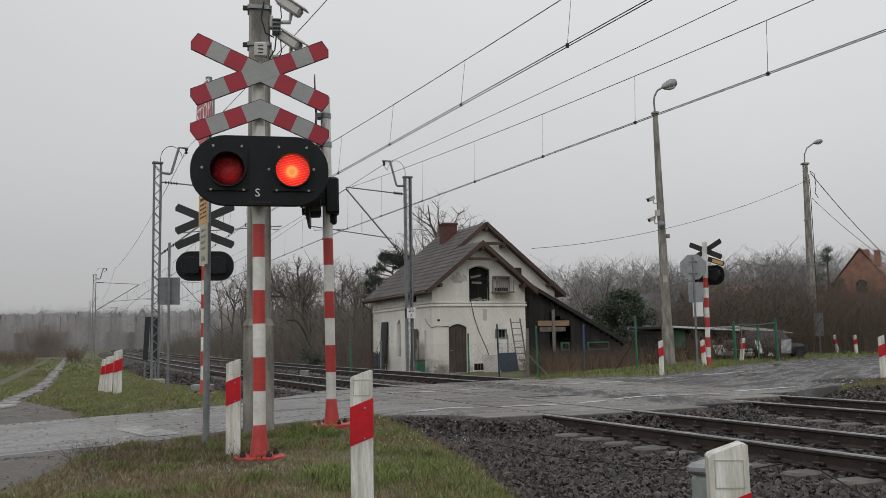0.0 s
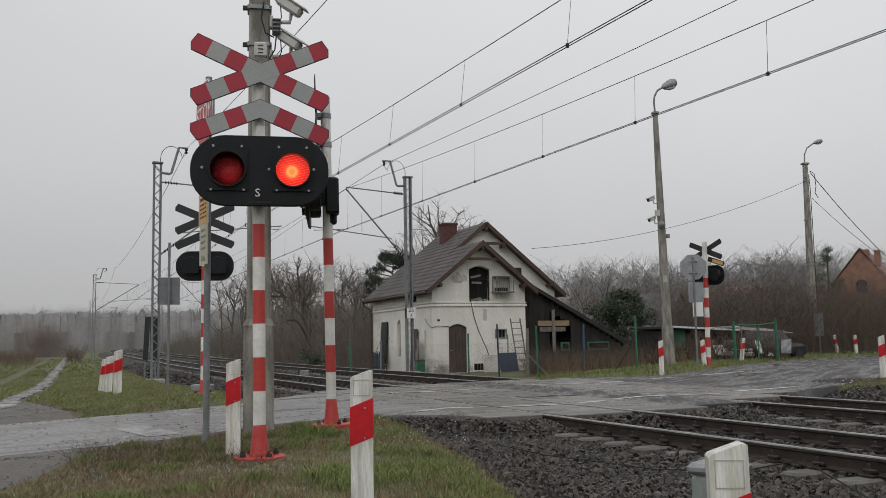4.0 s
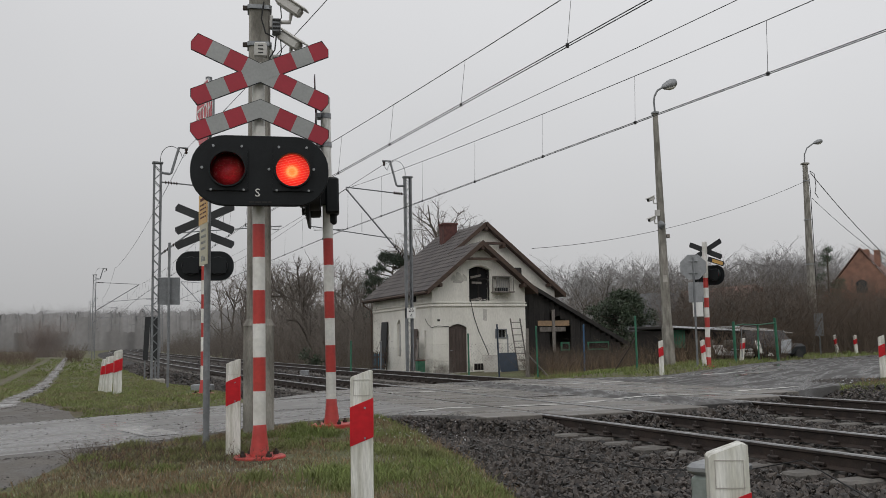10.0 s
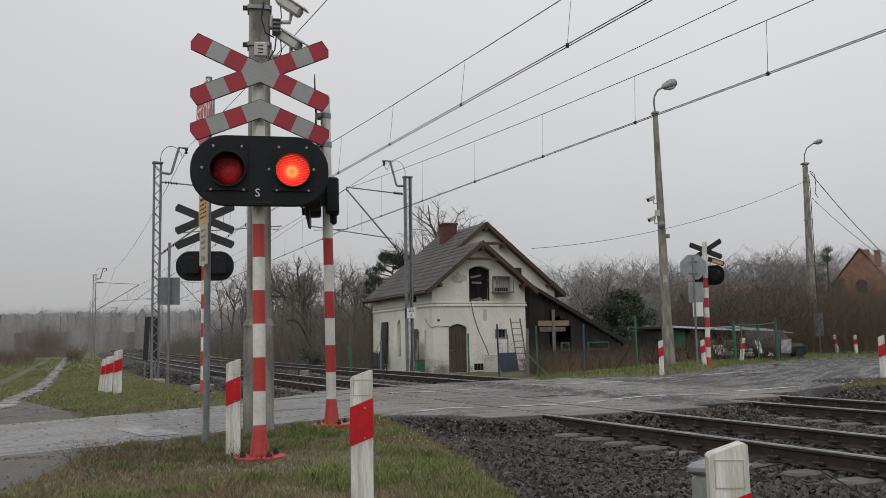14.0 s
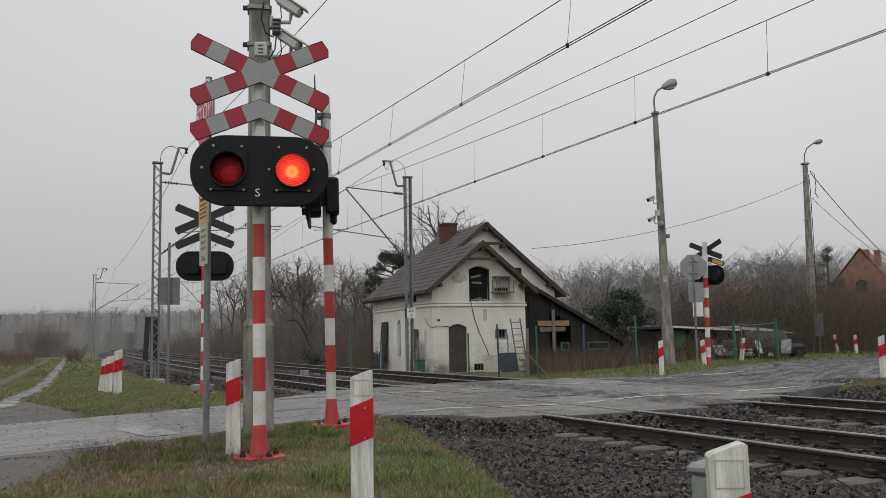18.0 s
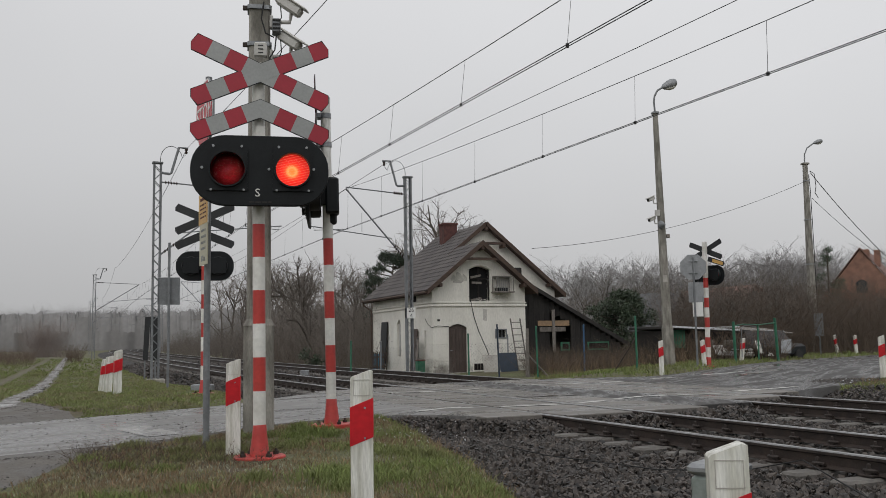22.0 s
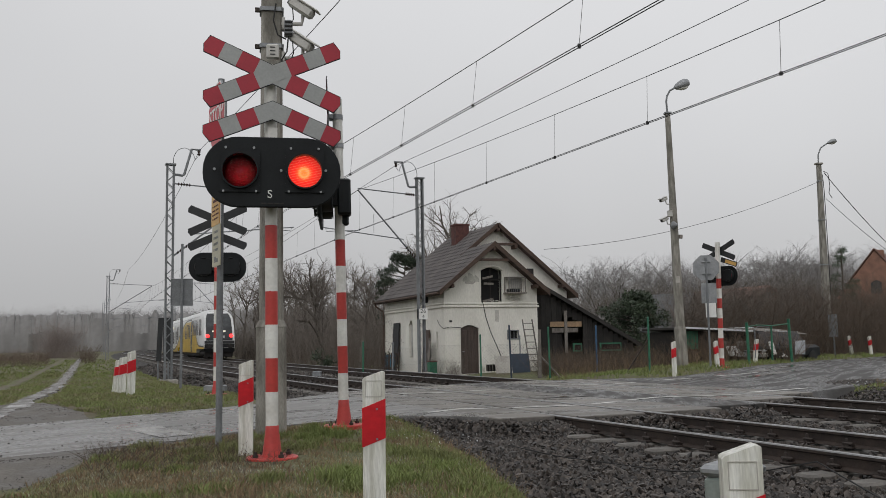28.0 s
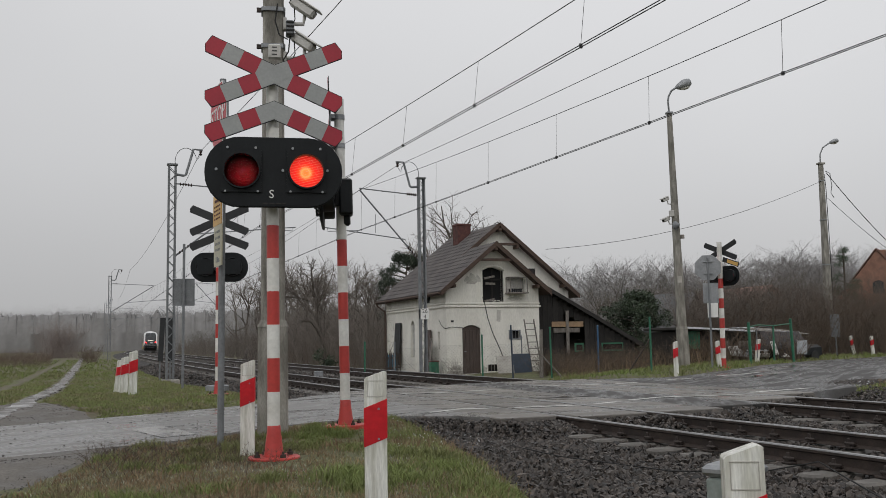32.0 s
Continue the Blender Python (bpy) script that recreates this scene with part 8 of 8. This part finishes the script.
def cluster(seed, n, w, z0, z1, r0, r1, cone=False):
    rr = random.Random(seed)
    out = []
    for i in range(n):
        k = rr.random()
        rad = w * (1 - 0.85 * k if cone else math.sqrt(max(0.05, 1 - (2 * k - 1) ** 2)))
        a = rr.uniform(0, 6.28)
        out.append((rad * math.cos(a) * rr.uniform(0.4, 1), rad * math.sin(a) * rr.uniform(0.4, 1), z0 + (z1 - z0) * k, rr.uniform(r0, r1) * (1 - 0.5 * k if cone else 1)))
    return out


x, y, z = pixel_place(694, 58)
leafy("pine_tree", pose(x, y, z), cluster(3, 80, 1.9, 2.2, 7.0, 0.3, 0.6), 1900, 0.19, NEEDLE, "dark green pine behind the house", "tree", 6.0, 61)
x, y, z = pixel_place(715, 62)
leafy("pine_tree", pose(x, y, z), cluster(4, 64, 1.9, 1.2, 6.0, 0.3, 0.6), 1900, 0.19, NEEDLE, "smaller dark pine behind the house", "tree", 5.0, 62)
x, y, z = pixel_place(1098, 48)
leafy("ivy_tree", pose(x, y, z), cluster(5, 70, 1.65, 0.3, 3.7, 0.25, 0.55), 1100, 0.06, IVY, "tree overgrown with dark green ivy", "tree", 3.4, 63)
x, y, z = pixel_place(1062, 52)
leafy("ivy_tree", pose(x, y, z), cluster(6, 50, 1.5, 0.3, 3.2, 0.25, 0.55), 800, 0.06, IVY, "shrub mass overgrown with dark ivy", "tree", 2.6, 64)
x, y, z = pixel_place(1466, 78)
leafy("spruce_tree", pose(x, y, z), cluster(7, 34, 1.9, 2.0, 8.4, 0.5, 0.8, True), 700, 0.28, NEEDLE, "dark spruce above the hedge", "tree", 8.2, 65)
x, y, z = pixel_place(548, 52)
leafy("evergreen_shrub", pose(x, y, z), cluster(8, 8, 0.6, 0.3, 1.5, 0.3, 0.5), 600, 0.06, IVY, "dark green shrub by the fence", "shrub", 1.2, 66)


# ---- grass ----
def grass(name, count, spot, h0, h1, material, label, seed, width=0.005, tuft=1, bare=-0.3):
    rnd = np.random.RandomState(seed)
    roots, made = [], 0
    while made < count:
        x, y = spot(rnd)
        u, v = TX * x + TY * y, NX * x + NY * y
        v -= bend(u)
        n, f = road_n(v), road_f(v)
        made += tuft
        if n - 0.1 < u < f + 0.1 or (v < 1.2 and n - 3.2 * (1 - smooth(v, -0.4, 1.2)) + 0.5 * noise.noise((v, 3, 3)) < u < n) or noise.noise((x * 0.55, y * 0.55, seed)) < bare or any((x - bx) ** 2 + (y - by) ** 2 < 0.13 for bx, by in ((-1.76, 8.67), (-1.345, 10.82), (-1.49, 11.75))):
            continue
        if 13 < u < 19.5 and -2.4 - (19.5 - u) * 0.25 < v + 0.5 * noise.noise((u * 1.3, v * 1.3, 7)) < 0.3 + (19.5 - u) * 0.16:
            continue
        if 17 < u < 118 and (abs(v - path_mid(u) - 0.8) < 0.3 or abs(v - path_mid(u) + 0.8) < 0.26):
            continue
        lush = 0.7 + 0.9 * max(0.0, noise.noise((x * 0.9, y * 0.9, seed + 5)))
        roots.append((x, y, rough_ground(u, v) - 0.01, lush))
    q = np.repeat(np.array(roots), tuft, axis=0)
    k = len(q)
    root = q[:, :3] + np.stack([rnd.normal(0, 0.03, k), rnd.normal(0, 0.03, k), np.zeros(k)], 1)
    hgt = rnd.uniform(h0, h1, k) * q[:, 3]
    a, b, w = rnd.uniform(0, 2 * math.pi, k), rnd.uniform(0, 2 * math.pi, k), width * rnd.uniform(0.7, 1.4, k)
    lean = rnd.uniform(0.2, 0.9, k) * hgt
    tip = np.stack([np.cos(a) * lean, np.sin(a) * lean, np.zeros(k)], 1)
    side = np.stack([np.cos(b) * w, np.sin(b) * w, np.zeros(k)], 1)
    up = np.stack([np.zeros(k), np.zeros(k), hgt], 1)
    mid = root + tip * 0.35 + up * 0.6
    vs = np.stack([root - side, root + side, mid + side * 0.7, mid - side * 0.7, root + tip + up * 0.95], 1).reshape(-1, 3)
    o = (np.arange(k) * 5)[:, None]
    me = quick_mesh(name, vs, [o + np.array((0, 1, 2, 3)), o + np.array((3, 2, 4))], material)
    return tagged(new(name, me), label, "grass", kind="stuff")


def near_verge(rnd):
    while True:
        d = 2.6 + 10.5 * rnd.uniform(0, 1) ** 1.25
        x = (rnd.uniform(-40, 960) - 784) / 1603 * d
        u, v = TX * x + TY * d, NX * x + NY * d
        toe = float(np.interp(u, (3, 5.8, 8.2, 12.1, 14, 18), (2.2, 2.8, 3.6, 4.4, 4.5, 4.0)))
        if v < toe + rnd.uniform(0.1, 0.9):
            return x, d


grass("verge_grass", 120000, near_verge, 0.018, 0.055, BLADE, "short damp winter grass", 71, 0.0040, 4, -0.22)
grass("verge_bleached_grass", 30000, near_verge, 0.02, 0.06, BLEACHED, "pale frosted grass blades", 83, 0.0032, 3, -0.1)
grass("verge_dry_grass", 36000, near_verge, 0.03, 0.10, DRY, "dead straw-coloured grass", 72, 0.0035, 3)


def tuft_spots(r):
    while True:
        k = r.randint(0, len(TUFTS))
        u, v, w = TUFTS[k]
        u, v = r.normal(u, w), r.normal(v, w)
        x, y, _ = place(u, v)
        return x, y


r3 = random.Random(91)
TUFTS = [(5.9, 3.0, 0.15), (5.2, 2.6, 0.15), (6.6, 3.1, 0.15), (4.9, 2.4, 0.12), (7.8, 3.6, 0.15), (9.31, 0.45, 0.12), (9.2, 1.95, 0.12), (9.6, 3.7, 0.2), (10.6, 4.5, 0.16), (6.15, 2.79, 0.2), (5.6, 2.6, 0.15), (7.4, 3.2, 0.2), (8.2, 3.3, 0.15), (7.0, 2.6, 0.2), (5.2, 1.7, 0.1), (5.2, 1.95, 0.1), (9.2, 2.4, 0.1), (12.0, 4.6, 0.15), (8.4, 9.45, 0.08)]
TUFTS += [(r3.uniform(5, 11), r3.uniform(0.5, 3.4), r3.uniform(0.04, 0.12)) for _ in range(46)]
grass("lush_tufts", 30000, tuft_spots, 0.045, 0.14, LUSH, "lush green grass tufts on the verge", 78, 0.004, 3, -1)
grass("west_grass", 50000, lambda r: ((lambda d: ((r.uniform(-30, 420) - 784) / 1603 * d, d))(14 + 36 * r.uniform(0, 1) ** 1.4)), 0.03, 0.085, LUSH, "rough green grass along the field track", 73, 0.009, 4, -0.6)
grass("west_grass_pale", 50000, lambda r: ((lambda d: ((r.uniform(-30, 420) - 784) / 1603 * d, d))(14 + 36 * r.uniform(0, 1) ** 1.4)), 0.03, 0.08, BLADE, "pale winter grass along the field track", 80, 0.008, 2, -0.6)
grass("field_grass", 16000, lambda r: ((lambda d: ((r.uniform(-30, 420) - 784) / 1603 * d, d))(r.uniform(40, 95))), 0.06, 0.16, LUSH, "green meadow grass beyond the crossing", 79, 0.03, 4)
grass("east_grass", 30000, lambda r: ((lambda d: ((r.uniform(940, 1600) - 784) / 1603 * d, d))(r.uniform(22, 46))), 0.08, 0.2, LUSH, "green grass bank beside the road", 74, 0.011, 4, -0.45)
grass("east_verge_grass", 26000, lambda r: place(r.uniform(4, 15.5), 15.9 + 5 * r.uniform(0, 1))[:2], 0.05, 0.15, LUSH, "rough green verge beyond the far track", 81, 0.009, 3, -0.25)
grass("east_verge_dry", 9000, lambda r: place(r.uniform(4, 15.5), 15.7 + 5 * r.uniform(0, 1))[:2], 0.05, 0.16, DRY, "dead grass beyond the far track", 82, 0.007, 3, -0.4)
thicket("dry_weeds", 850, lambda r: place(r.uniform(7.9, 10.3), r.uniform(0.45, 2.15))[:2], 0.05, 0.20, TWIGRED, "dead reddish weeds on the verge", 75, 0.7, 0.045, 5)
thicket("dry_weeds_edge", 260, lambda r: place(*(lambda u: (u, float(np.interp(u, (5, 8, 12), (3.2, 4.1, 5.0))) + r.uniform(-0.5, 0.4)))(r.uniform(7, 13)))[:2], 0.06, 0.2, DRY, "dead stalks at the ballast edge", 76, 0.4, 0.04, 3)
thicket("dry_weeds_east", 500, lambda r: ((lambda d: ((r.uniform(960, 1260) - 784) / 1603 * d, d))(r.uniform(31, 37))), 0.3, 1.0, DRY, "straw-coloured dead weeds by the fence", 77, 0.3, 0.008, 3)

def motions():
    """The railcar runs through on the far track; the signal optics swing to and fro."""
    speed = ((0, -816.35), (24.0, -18.35), (25.0, 14.9), (26.0, 48.15), (27.0, 81.4), (27.5, 98.0), (27.7, 105.6), (28.0, 117.2), (28.5, 136.2), (29.0, 155.3), (29.5, 171.0), (30.0, 185.0), (30.5, 198.2), (31.0, 210.6), (31.5, 222.3), (32.0, 233.4))
    head = lambda t: float(np.interp(t, [a for a, _ in speed], [b for _, b in speed]))

    def rail_pose(u0, u1):
        """From the front end at u0 to the back end at u1, both on the track's centre line."""
        a, b = Vector(place(u0, FAR_C, 0.0)), Vector(place(u1, FAR_C, 0.0))
        d = a - b
        return Matrix.Translation(a) @ pose(0, 0, 0, 0, 0, math.degrees(math.atan2(-d.x, d.y)))

    times = [0, 12, 20, 24] + [24 + 0.1 * i for i in range(1, 81)]
    rows_a = [(t, rail_pose(head(t), head(t) - CAR_L)) for t in times]
    rows_b = [(t, rail_pose(head(t) - 2 * CAR_L - 0.44, head(t) - CAR_L - 0.44) ) for t in times]
    walk(coach_a, rows_a)
    walk(coach_b, rows_b)
    for optic, sx in LAMPS:
        home = optic.matrix_local.copy()
        on, off = (0.86, 0.33) if sx > 0 else (0.33, 0.84)
        rows = []
        for k in range(-1, 33):
            for t0, a, b in ((k + on, 170, 0), (k + off + (1 if off < on and sx > 0 else 0), 0, 170)):
                rows += [(t0, a), (t0 + 0.0667, 85), (t0 + 0.1334, b)]
        rows = sorted(rows)
        state = 0 if sx > 0 else 170
        rows = [(0, state)] + [r for r in rows if 0.02 < r[0] < 31.98] + [(32, state)]
        walk(optic, [(t, home @ pose(0, 0, 0, 0, 0, a)) for t, a in rows])


motions()
